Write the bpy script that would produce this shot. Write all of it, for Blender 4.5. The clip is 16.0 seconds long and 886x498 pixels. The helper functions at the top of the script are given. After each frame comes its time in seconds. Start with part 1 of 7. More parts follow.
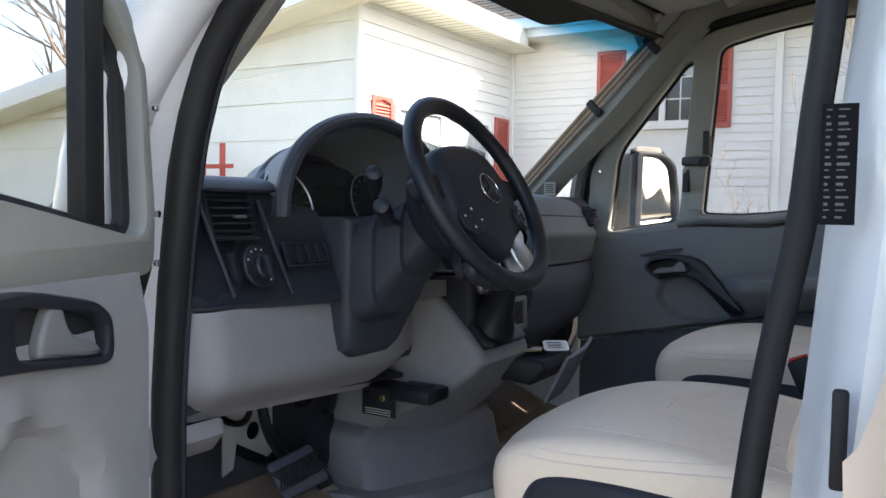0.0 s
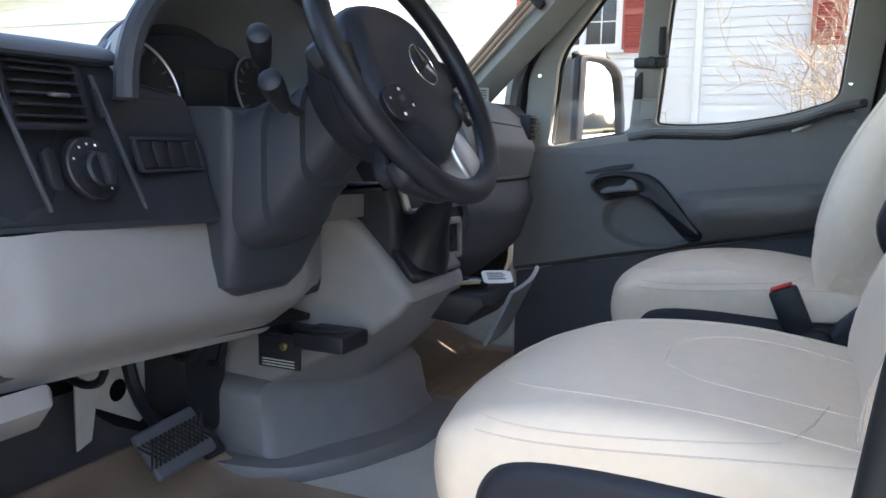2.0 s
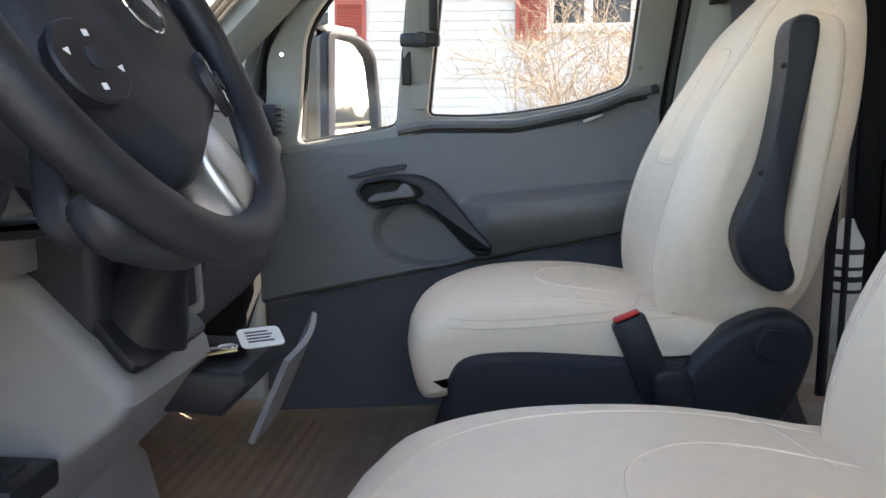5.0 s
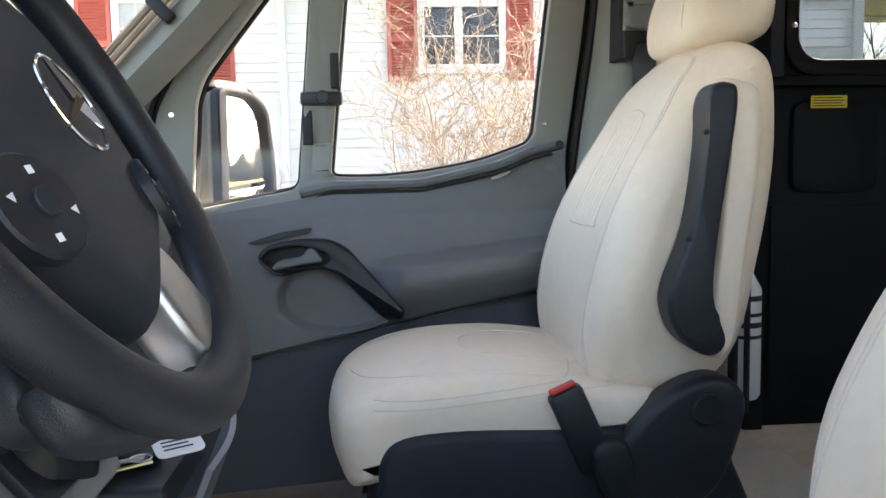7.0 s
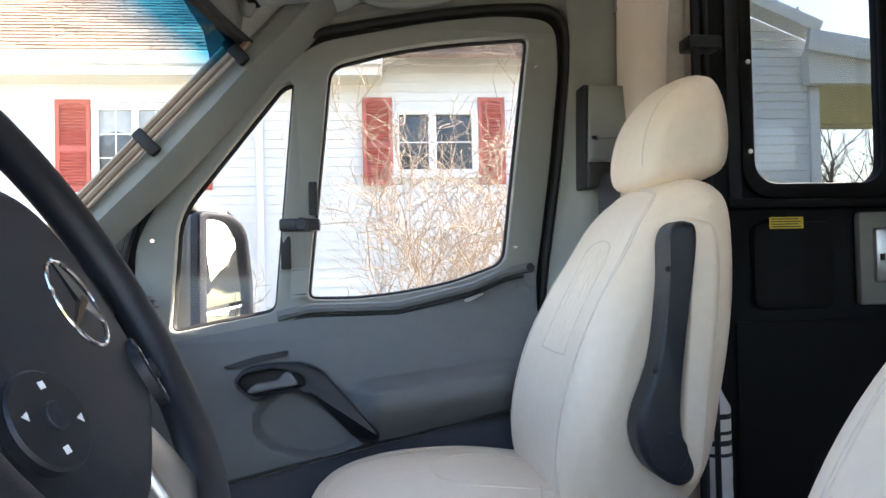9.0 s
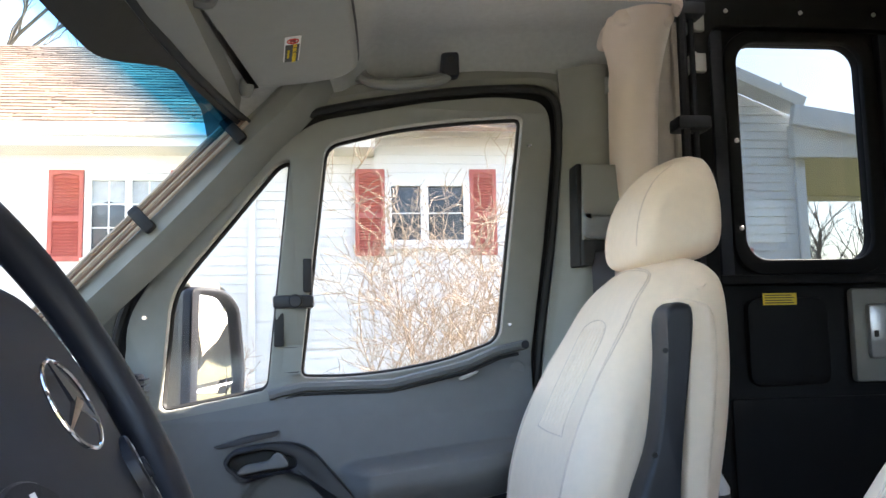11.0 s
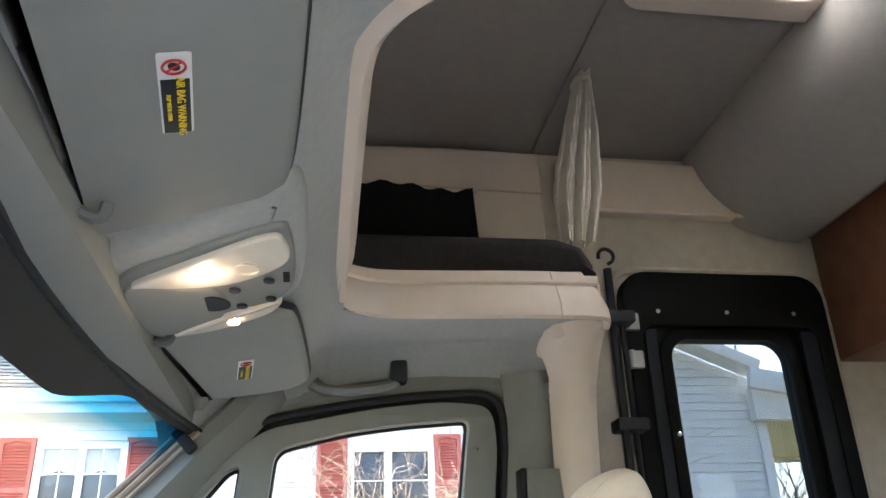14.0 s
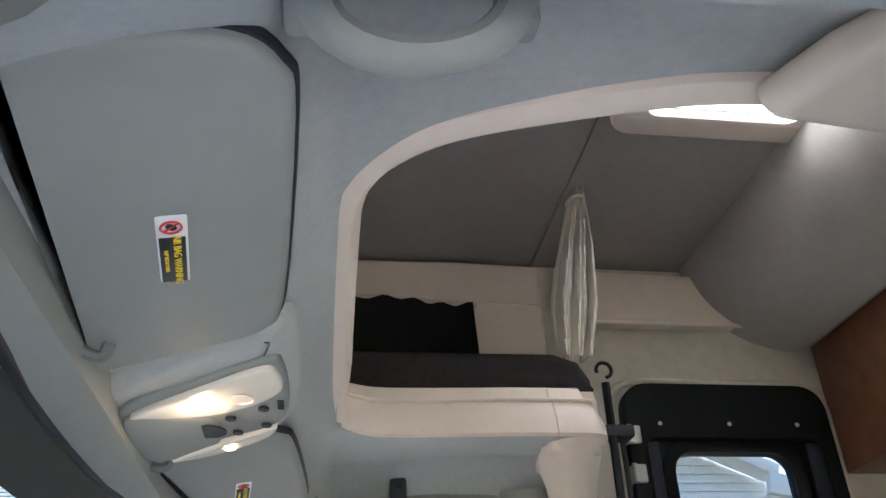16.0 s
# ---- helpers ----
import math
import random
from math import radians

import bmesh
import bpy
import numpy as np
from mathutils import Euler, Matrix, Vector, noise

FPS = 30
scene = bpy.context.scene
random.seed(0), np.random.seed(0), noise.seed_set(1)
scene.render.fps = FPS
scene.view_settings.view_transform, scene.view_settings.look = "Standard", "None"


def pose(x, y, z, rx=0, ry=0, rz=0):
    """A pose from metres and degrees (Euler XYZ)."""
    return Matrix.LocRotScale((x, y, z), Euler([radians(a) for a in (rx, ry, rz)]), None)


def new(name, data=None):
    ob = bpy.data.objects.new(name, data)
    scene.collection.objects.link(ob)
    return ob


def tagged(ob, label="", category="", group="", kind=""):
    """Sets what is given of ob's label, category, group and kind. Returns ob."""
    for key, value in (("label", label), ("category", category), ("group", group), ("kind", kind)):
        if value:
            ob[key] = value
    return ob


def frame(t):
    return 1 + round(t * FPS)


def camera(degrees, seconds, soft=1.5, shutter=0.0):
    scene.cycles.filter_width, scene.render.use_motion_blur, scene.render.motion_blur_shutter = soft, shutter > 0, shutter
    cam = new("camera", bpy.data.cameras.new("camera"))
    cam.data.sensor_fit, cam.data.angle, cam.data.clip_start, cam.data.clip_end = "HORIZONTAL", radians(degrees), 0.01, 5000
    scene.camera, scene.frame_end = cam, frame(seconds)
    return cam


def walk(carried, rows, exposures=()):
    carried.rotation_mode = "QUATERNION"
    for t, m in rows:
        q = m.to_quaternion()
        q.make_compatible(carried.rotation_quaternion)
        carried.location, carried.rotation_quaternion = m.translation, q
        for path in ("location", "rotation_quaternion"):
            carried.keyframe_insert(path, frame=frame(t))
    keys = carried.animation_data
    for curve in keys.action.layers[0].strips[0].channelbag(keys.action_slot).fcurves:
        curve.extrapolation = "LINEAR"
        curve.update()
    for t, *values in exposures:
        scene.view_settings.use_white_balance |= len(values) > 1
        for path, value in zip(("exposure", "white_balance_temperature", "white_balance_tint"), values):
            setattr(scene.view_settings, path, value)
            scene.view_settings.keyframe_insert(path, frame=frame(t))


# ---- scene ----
cam = camera(57.0, 16.0)
METRES, EYE, TILT, LEAN, TURN = 1.35, 1.40, -3.2, -0.9, 31.0
ROWS = [
    (0.0, 0.0, 0.0, 0.0, 0.0, 0.0, 0.0),
    (0.5, 0.0084, 0.0703, -0.0218, -0.55, -2.24, 0.05),
    (1.0, 0.0383, 0.1765, -0.0319, -0.99, -3.32, 0.17),
    (1.5, 0.0293, 0.2288, -0.0399, -2.43, -4.27, 0.36),
    (2.0, -0.0028, 0.2659, -0.0314, -6.01, -4.71, 0.19),
    (2.5, -0.02, 0.3072, -0.0242, -12.43, -4.75, 0.13),
    (3.0, -0.0501, 0.3469, -0.021, -16.79, -4.81, 0.5),
    (3.5, -0.0555, 0.4001, -0.0265, -20.21, -5.08, 0.65),
    (4.0, -0.0245, 0.4883, -0.0228, -21.83, -5.39, 1.21),
    (6.5, -0.0001, 0.6867, 0.0173, -33.51, -5.07, 3.27),
    (7.0, -0.0086, 0.6911, 0.0302, -35.09, -3.42, 3.72),
    (7.5, -0.0135, 0.6802, 0.0403, -36.05, -1.38, 3.78),
    (8.0, -0.0114, 0.6711, 0.0507, -36.76, 0.28, 3.91),
    (8.5, -0.0189, 0.6693, 0.0607, -36.99, 1.65, 3.88),
    (9.0, -0.0243, 0.6647, 0.0699, -36.88, 3.25, 3.89),
    (11.5, -0.027, 0.6685, 0.0932, -37.99, 10.48, 3.74),
    (12.0, -0.0293, 0.6568, 0.1089, -38.56, 13.67, 3.71),
    (12.5, -0.0332, 0.6435, 0.12, -38.99, 16.45, 3.88),
    (13.0, -0.0406, 0.6276, 0.1312, -39.37, 20.1, 4.09),
    (13.5, -0.0462, 0.6074, 0.1402, -39.49, 23.17, 4.31),
    (14.0, -0.0468, 0.5843, 0.1413, -39.56, 25.6, 4.65),
    (14.5, -0.0427, 0.5783, 0.1443, -39.27, 27.12, 4.67),
    (15.0, -0.0525, 0.5579, 0.1456, -38.91, 29.3, 4.5),
    (15.5, -0.0557, 0.5382, 0.1465, -38.59, 31.09, 4.51),
    (16.0, -0.0569, 0.5315, 0.1481, -38.56, 32.64, 4.61),
]
walk(cam, [(t, pose(0, -1.64, EYE, TILT, LEAN, TURN) @ pose(METRES * x, METRES * y, METRES * z, 90 + pitch, roll, yaw)) for t, x, y, z, yaw, pitch, roll in ROWS],
     [(0.0, 2.55, 7000, 12), (1.5, 3.05, 6900, 12), (3.5, 3.38, 7600, 12), (7.0, 3.5, 7550, 12), (9.0, 3.45, 6950, 12), (12.5, 3.58, 6800, 11), (14.5, 3.85, 6200, 10), (16.0, 4.05, 6050, 10)])

# ---- light ----
world = bpy.data.worlds.new("sky_world")
scene.world = world
world.use_nodes = True
wn = world.node_tree.nodes
sky = wn.new("ShaderNodeTexSky")
sky.sky_type, sky.sun_disc = "NISHITA", False
SUN_EL, SUN_AZ = 42.0, 22.0          # azimuth from +X towards +Y
sky.sun_elevation, sky.sun_rotation = radians(SUN_EL), radians(90.0 - SUN_AZ)
sky.dust_density, sky.air_density = 2.0, 1.0
world.node_tree.links.new(sky.outputs[0], wn["Background"].inputs[0])
wn["Background"].inputs[1].default_value = 0.15
sun = new("sun", bpy.data.lights.new("sun", "SUN"))
sun.data.energy, sun.data.angle, sun.data.color = 4.0, radians(0.5), (1.0, 0.95, 0.87)
sd = Vector((math.cos(radians(SUN_EL)) * math.cos(radians(SUN_AZ)), math.cos(radians(SUN_EL)) * math.sin(radians(SUN_AZ)), math.sin(radians(SUN_EL))))
sun.matrix_world = Matrix.Translation((12, 6, 14)) @ sd.to_track_quat("Z", "Y").to_matrix().to_4x4()

# ---- materials ----
def mat(name, color, rough=0.6, metal=0.0, vary=0.12, scale=30.0, bump=0.15, bump_scale=400.0, dist=0.001, spec=0.5, sheen=0.0, coat=0.0, big=3.0, dirt=None):
    """A surface with variation at two scales and fine relief."""
    m = bpy.data.materials.new(name)
    m.use_nodes = True
    nt = m.node_tree
    b = nt.nodes["Principled BSDF"]
    b.inputs["Roughness"].default_value, b.inputs["Metallic"].default_value = rough, metal
    b.inputs["Specular IOR Level"].default_value = spec
    b.inputs["Sheen Weight"].default_value, b.inputs["Coat Weight"].default_value = sheen, coat
    tc = nt.nodes.new("ShaderNodeTexCoord")
    lo, hi = [c * (1 - vary) for c in color], [min(1, c * (1 + vary)) for c in color]
    n1, n2 = nt.nodes.new("ShaderNodeTexNoise"), nt.nodes.new("ShaderNodeTexNoise")
    n1.inputs["Scale"].default_value, n1.inputs["Detail"].default_value = scale, 5
    n2.inputs["Scale"].default_value, n2.inputs["Detail"].default_value = big, 3
    mix = nt.nodes.new("ShaderNodeMath")
    mix.operation = "ADD"
    half = nt.nodes.new("ShaderNodeMath")
    half.operation, half.inputs[1].default_value = "MULTIPLY", 0.5
    ramp = nt.nodes.new("ShaderNodeValToRGB")
    ramp.color_ramp.elements[0].position, ramp.color_ramp.elements[1].position = 0.35, 0.65
    ramp.color_ramp.elements[0].color, ramp.color_ramp.elements[1].color = (*lo, 1), (*hi, 1)
    L = nt.links.new
    L(tc.outputs["Object"], n1.inputs["Vector"]), L(tc.outputs["Object"], n2.inputs["Vector"])
    L(n1.outputs[0], mix.inputs[0]), L(n2.outputs[0], mix.inputs[1]), L(mix.outputs[0], half.inputs[0])
    L(half.outputs[0], ramp.inputs[0])
    out = ramp.outputs[0]
    if dirt:
        n3 = nt.nodes.new("ShaderNodeTexNoise")
        n3.inputs["Scale"].default_value, n3.inputs["Detail"].default_value, n3.inputs["Roughness"].default_value = dirt[1], 6, 0.7
        r3 = nt.nodes.new("ShaderNodeValToRGB")
        r3.color_ramp.elements[0].position, r3.color_ramp.elements[1].position = 0.52, 0.72
        mx = nt.nodes.new("ShaderNodeMix")
        mx.data_type = "RGBA"
        mx.inputs["B"].default_value = (*dirt[0], 1)
        L(tc.outputs["Object"], n3.inputs["Vector"]), L(n3.outputs[0], r3.inputs[0]), L(r3.outputs[0], mx.inputs["Factor"]), L(out, mx.inputs["A"])
        out = mx.outputs["Result"]
    L(out, b.inputs["Base Color"])
    rr = nt.nodes.new("ShaderNodeMapRange")
    rr.inputs["To Min"].default_value, rr.inputs["To Max"].default_value = max(0.02, rough - 0.08), min(1, rough + 0.08)
    L(n2.outputs[0], rr.inputs["Value"]), L(rr.outputs[0], b.inputs["Roughness"])
    if bump:
        nb, bp = nt.nodes.new("ShaderNodeTexNoise"), nt.nodes.new("ShaderNodeBump")
        nb.inputs["Scale"].default_value, nb.inputs["Detail"].default_value = bump_scale, 3
        bp.inputs["Strength"].default_value, bp.inputs["Distance"].default_value = bump, dist
        L(tc.outputs["Object"], nb.inputs["Vector"]), L(nb.outputs[0], bp.inputs["Height"]), L(bp.outputs[0], b.inputs["Normal"])
    return m


def glass(name, color=(1, 1, 1), rough=0.0, clear=0.80):
    """Thin clear pane: mostly see-through, with a real mirror gloss that grows to the edge."""
    m = bpy.data.materials.new(name)
    m.use_nodes = True
    nt = m.node_tree
    nt.nodes.remove(nt.nodes["Principled BSDF"])
    tr, gl, mx, lw, pw, ma = (nt.nodes.new("ShaderNode" + k) for k in ("BsdfTransparent", "BsdfGlossy", "MixShader", "LayerWeight", "Math", "Math"))
    tr.inputs[0].default_value = (*[c * clear for c in color], 1)
    gl.inputs["Roughness"].default_value = rough
    pw.operation, pw.inputs[1].default_value = "POWER", 5.0
    ma.operation, ma.inputs[1].default_value, ma.inputs[2].default_value = "MULTIPLY_ADD", 0.5, 0.02
    L = nt.links.new
    L(lw.outputs["Facing"], pw.inputs[0]), L(pw.outputs[0], ma.inputs[0])
    L(ma.outputs[0], mx.inputs[0]), L(tr.outputs[0], mx.inputs[1]), L(gl.outputs[0], mx.inputs[2])
    L(mx.outputs[0], nt.nodes["Material Output"].inputs[0])
    return m


def glow(name, color, strength):
    m = bpy.data.materials.new(name)
    m.use_nodes = True
    b = m.node_tree.nodes["Principled BSDF"]
    b.inputs["Base Color"].default_value = b.inputs["Emission Color"].default_value = (*color, 1)
    b.inputs["Emission Strength"].default_value = strength
    return m


CREAM = mat("cream_vinyl", (0.82, 0.675, 0.525), 0.45, vary=0.04, scale=60, bump=0.25, bump_scale=900, big=6)
THREAD = mat("cream_thread", (0.68, 0.56, 0.46), 0.8, vary=0.1, scale=300, bump=0)
BLACKP = mat("black_plastic", (0.013, 0.014, 0.019), 0.42, vary=0.15, bump=0.35, bump_scale=1200, spec=0.4)
DARKP = mat("charcoal_plastic", (0.021, 0.023, 0.031), 0.5, vary=0.08, bump=0.4, bump_scale=1100, spec=0.3)
DASHP = mat("navy_charcoal_dash_plastic", (0.034, 0.038, 0.049), 0.5, vary=0.08, bump=0.4, bump_scale=1000, spec=0.4)
CARBON = mat("dark_trim_film", (0.024, 0.027, 0.035), 0.28, vary=0.3, scale=500, bump=0.3, bump_scale=700, spec=0.4)
TEAL = mat("slate_dash_plastic", (0.125, 0.134, 0.142), 0.55, vary=0.06, bump=0.5, bump_scale=900, spec=0.4)
LIGHTG = mat("light_grey_dash_plastic", (0.245, 0.238, 0.248), 0.6, vary=0.05, bump=0.5, bump_scale=800, spec=0.4)
TUNG = mat("tunnel_rubber", (0.175, 0.17, 0.184), 0.55, vary=0.12, scale=15, bump=0.4, bump_scale=700, dirt=((0.17, 0.16, 0.15), 5))
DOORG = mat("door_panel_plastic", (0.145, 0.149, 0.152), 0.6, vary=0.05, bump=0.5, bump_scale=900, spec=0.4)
DOORD = mat("door_lower_plastic", (0.075, 0.079, 0.098), 0.65, vary=0.06, bump=0.5, bump_scale=900, spec=0.4)
FRAMEG = mat("grey_green_trim", (0.22, 0.22, 0.20), 0.6, vary=0.05, bump=0.3, bump_scale=900, spec=0.4)
HEADL = mat("headliner_fabric", (0.39, 0.395, 0.38), 0.95, vary=0.08, scale=90, bump=0.6, bump_scale=700, dist=0.0015, spec=0.1, sheen=0.2)
VISOR = mat("visor_vinyl", (0.26, 0.265, 0.25), 0.6, vary=0.04, bump=0.4, bump_scale=900, spec=0.3)
RUBBER = mat("seal_rubber", (0.014, 0.014, 0.015), 0.6, vary=0.2, bump=0.2, bump_scale=300, spec=0.35)
WHITEP = mat("white_car_paint", (0.74, 0.75, 0.76), 0.3, vary=0.03, bump=0.05, coat=0.5, dirt=((0.6, 0.59, 0.56), 4))
TAN = mat("tan_gelcoat", (0.62, 0.50, 0.40), 0.4, vary=0.04, bump=0.1)
TRIMC = mat("cream_trim_plastic", (0.73, 0.61, 0.52), 0.45, vary=0.03, bump=0.2, bump_scale=700)
MAT = mat("brown_rubber_mat", (0.235, 0.172, 0.13), 0.6, vary=0.15, scale=20, bump=0.5, bump_scale=300, dirt=((0.27, 0.22, 0.175), 7))
CARPET = mat("cut_carpet", (0.58, 0.57, 0.53), 1.0, vary=0.2, scale=250, bump=1.0, bump_scale=500, dist=0.004, spec=0.05, sheen=0.3)
STEEL = mat("zinc_steel", (0.62, 0.62, 0.60), 0.4, 0.35, vary=0.1, bump=0.1)
SILVER = mat("satin_silver", (0.50, 0.50, 0.51), 0.35, 1.0, vary=0.04, bump=0.1, bump_scale=600)
CHROME = mat("chrome", (0.8, 0.8, 0.82), 0.12, 1.0, vary=0.02, bump=0)
BRASS = mat("brass", (0.6, 0.45, 0.18), 0.3, 1.0, vary=0.1, bump=0)
WHITEM = mat("white_marking", (0.75, 0.75, 0.75), 0.6, vary=0.04, bump=0)
DARKM = mat("dark_marking", (0.02, 0.02, 0.02), 0.6, vary=0.1, bump=0)
LABELG = mat("pale_sticker", (0.42, 0.42, 0.37), 0.6, vary=0.05, bump=0)
LABELD = mat("faint_print", (0.10, 0.10, 0.10), 0.6, vary=0.1, bump=0)
YELLOW = mat("yellow_label", (0.75, 0.55, 0.03), 0.5, vary=0.05, bump=0)
RED = mat("red_button", (0.55, 0.035, 0.03), 0.4, vary=0.06, bump=0)
BROWN = mat("brown_cable", (0.16, 0.095, 0.06), 0.6, vary=0.2, bump=0.2)
COPPER = mat("pale_cable", (0.36, 0.27, 0.19), 0.55, vary=0.2, bump=0.2)
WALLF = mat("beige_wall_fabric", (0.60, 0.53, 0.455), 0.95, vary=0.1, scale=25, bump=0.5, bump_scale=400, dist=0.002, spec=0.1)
# ceiling taupe made lighter: roof vent daylight on the cove, put into the colour
COVEF_LIT = mat("vent_lit_taupe_fabric", (0.46, 0.42, 0.38), 0.8, vary=0.06, scale=40, bump=0.4, bump_scale=500, dist=0.0015, spec=0.3)
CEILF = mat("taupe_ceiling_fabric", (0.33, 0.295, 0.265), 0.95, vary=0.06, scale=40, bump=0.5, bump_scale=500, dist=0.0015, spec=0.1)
COACHB = mat("black_door_frame", (0.005, 0.005, 0.006), 0.6, vary=0.2, scale=12, bump=0.25, bump_scale=900, spec=0.2)
BLACKF = mat("black_fabric", (0.012, 0.012, 0.013), 0.95, vary=0.2, scale=50, bump=0.6, bump_scale=600, dist=0.002, spec=0.05)
MATT = mat("dark_mattress_fabric", (0.03, 0.026, 0.027), 0.95, vary=0.2, scale=80, bump=0.6, bump_scale=500, dist=0.002, spec=0.05)
CURT = mat("ivory_curtain", (0.62, 0.56, 0.48), 0.85, vary=0.06, scale=30, bump=0.5, bump_scale=500, sheen=0.2)
WOOD = mat("cherry_cabinet", (0.21, 0.085, 0.045), 0.4, vary=0.25, scale=14, bump=0.1)
SIDING = mat("white_vinyl_siding", (0.70, 0.70, 0.685), 0.5, vary=0.025, scale=6, bump=0.2, bump_scale=60, dist=0.002)
LAPS = mat("painted_panel_siding", (0.66, 0.67, 0.63), 0.65, vary=0.04, scale=5, bump=0.3, bump_scale=90, dist=0.002, dirt=((0.56, 0.57, 0.53), 1.5))
SHUT = mat("red_shutter_vinyl", (0.40, 0.09, 0.07), 0.5, vary=0.08, scale=10, bump=0.2, bump_scale=80)
SHING = mat("tan_shingle", (0.19, 0.12, 0.078), 0.9, vary=0.35, scale=25, bump=0.8, bump_scale=200, dist=0.004, big=1.5)
SOFFIT = mat("ivory_soffit", (0.72, 0.70, 0.60), 0.6, vary=0.04, bump=0.1)
WINDK = mat("dark_window_interior", (0.05, 0.06, 0.07), 0.25, vary=0.4, scale=3, bump=0)
SHEER = mat("sheer_curtain", (0.35, 0.38, 0.40), 0.9, vary=0.15, scale=12, bump=0.2)
BARK = mat("grey_bark", (0.16, 0.13, 0.105), 0.9, vary=0.3, scale=30, bump=0.6, bump_scale=60, dist=0.004)
TWIG = mat("tan_twig", (0.36, 0.275, 0.2), 0.8, vary=0.2, scale=20, bump=0.3)
GRASS = mat("dormant_grass", (0.14, 0.135, 0.07), 0.95, vary=0.3, scale=4, bump=1.0, bump_scale=40, dist=0.03, spec=0.1, dirt=((0.20, 0.17, 0.10), 1.2))
REDW = mat("red_painted_wood", (0.33, 0.05, 0.035), 0.7, vary=0.15, bump=0.3)
CONC = mat("driveway_gravel", (0.30, 0.28, 0.25), 0.95, vary=0.25, scale=40, bump=1.0, bump_scale=120, dist=0.01, spec=0.1)
CLEAR = glass("clear_glass", clear=0.73)
TINTG = glass("tinted_coach_glass", (0.92, 0.97, 1.0), clear=0.37)
TINTB = glass("graded_windscreen")
tn = TINTB.node_tree
gx, gs, gr = (tn.nodes.new("ShaderNode" + k) for k in ("TexCoord", "SeparateXYZ", "ValToRGB"))
tn.links.new(gx.outputs["Object"], gs.inputs[0]), tn.links.new(gs.outputs["Z"], gr.inputs[0])
gm = tn.nodes.new("ShaderNodeMapRange")
gm.inputs["From Min"].default_value, gm.inputs["From Max"].default_value = 1.80, 1.905
tn.links.new(gs.outputs["Z"], gm.inputs["Value"]), tn.links.new(gm.outputs[0], gr.inputs[0])
gr.color_ramp.elements[0].color, gr.color_ramp.elements[1].color = (0.80, 0.81, 0.80, 1), (0.002, 0.06, 0.15, 1)
gr.color_ramp.elements.new(0.45).color = (0.03, 0.25, 0.46, 1)
tn.links.new(gr.outputs[0], tn.nodes["Transparent BSDF"].inputs[0])
MIRRORM = mat("mirror_silver", (0.88, 0.88, 0.88), 0.02, 1.0, vary=0.0, bump=0)
LENS = mat("lamp_lens", (0.75, 0.68, 0.60), 0.25, vary=0.03, scale=300, bump=0.5, bump_scale=300)
BULB = glow("warm_bulb", (1.0, 0.72, 0.42), 6.0)


# ---- shaping tools ----
def mesh_of(name, bm, material, smooth=True, angle=35):
    me = bpy.data.meshes.new(name)
    bmesh.ops.recalc_face_normals(bm, faces=bm.faces)
    bm.to_mesh(me)
    bm.free()
    if material:
        me.materials.append(material)
    if smooth:
        for p in me.polygons:
            p.use_smooth = True
        me.set_sharp_from_angle(angle=radians(angle))
    return me


def part(name, bm, material, parent=None, label="", smooth=True, angle=35):
    ob = new(name, mesh_of(name, bm, material, smooth, angle))
    if parent:
        ob.parent = parent
    return tagged(ob, label)


def thing(name, label, category, group="", kind=""):
    return tagged(new(name), label, category, group, kind)


def solo(name, bm, material, label, category, group="", kind="", smooth=True, angle=35):
    return tagged(part(name, bm, material, None, "", smooth, angle), label, category, group, kind)


def smooth_line(pts, n=6, closed=False):
    """Catmull-Rom through the points, n steps a span."""
    P = [Vector(p) for p in pts]
    out, m = [], len(P)
    for i in range(m if closed else m - 1):
        a, b, c, d = (P[(i + k) % m] if closed else P[max(0, min(m - 1, i + k))] for k in (-1, 0, 1, 2))
        for j in range(n):
            t = j / n
            out.append(0.5 * ((2 * b) + (c - a) * t + (2 * a - 5 * b + 4 * c - d) * t * t + (3 * b - a - 3 * c + d) * t ** 3))
    if not closed:
        out.append(P[-1])
    return out


def loft(rings, closed=True, caps=True, bm=None):
    bm = bm or bmesh.new()
    rows = [[bm.verts.new(p) for p in r] for r in rings]
    n = len(rows[0])
    for a, b in zip(rows, rows[1:]):
        for i in range(n if closed else n - 1):
            j = (i + 1) % n
            bm.faces.new((a[i], a[j], b[j], b[i]))
    if caps:
        bm.faces.new(rows[0]), bm.faces.new(rows[-1])
    return bm


def box(x0, x1, y0, y1, z0, z1, bevel=0.004, seg=2, bm=None, m=None):
    """A box with rounded edges, added to bm."""
    own = bmesh.new()
    bmesh.ops.create_cube(own, size=1)
    bmesh.ops.transform(own, matrix=Matrix.LocRotScale(((x0 + x1) / 2, (y0 + y1) / 2, (z0 + z1) / 2), None, (abs(x1 - x0), abs(y1 - y0), abs(z1 - z0))), verts=own.verts)
    if bevel:
        bmesh.ops.bevel(own, geom=own.edges[:], offset=min(bevel, 0.45 * min(abs(x1 - x0), abs(y1 - y0), abs(z1 - z0))), segments=seg, profile=0.5, affect="EDGES")
    if m is not None:
        bmesh.ops.transform(own, matrix=m, verts=own.verts)
    return join(bm, own)


def join(bm, own):
    if bm is None:
        return own
    vs = [bm.verts.new(v.co) for v in own.verts]
    own.verts.index_update()
    for f in own.faces:
        bm.faces.new([vs[v.index] for v in f.verts])
    own.free()
    return bm


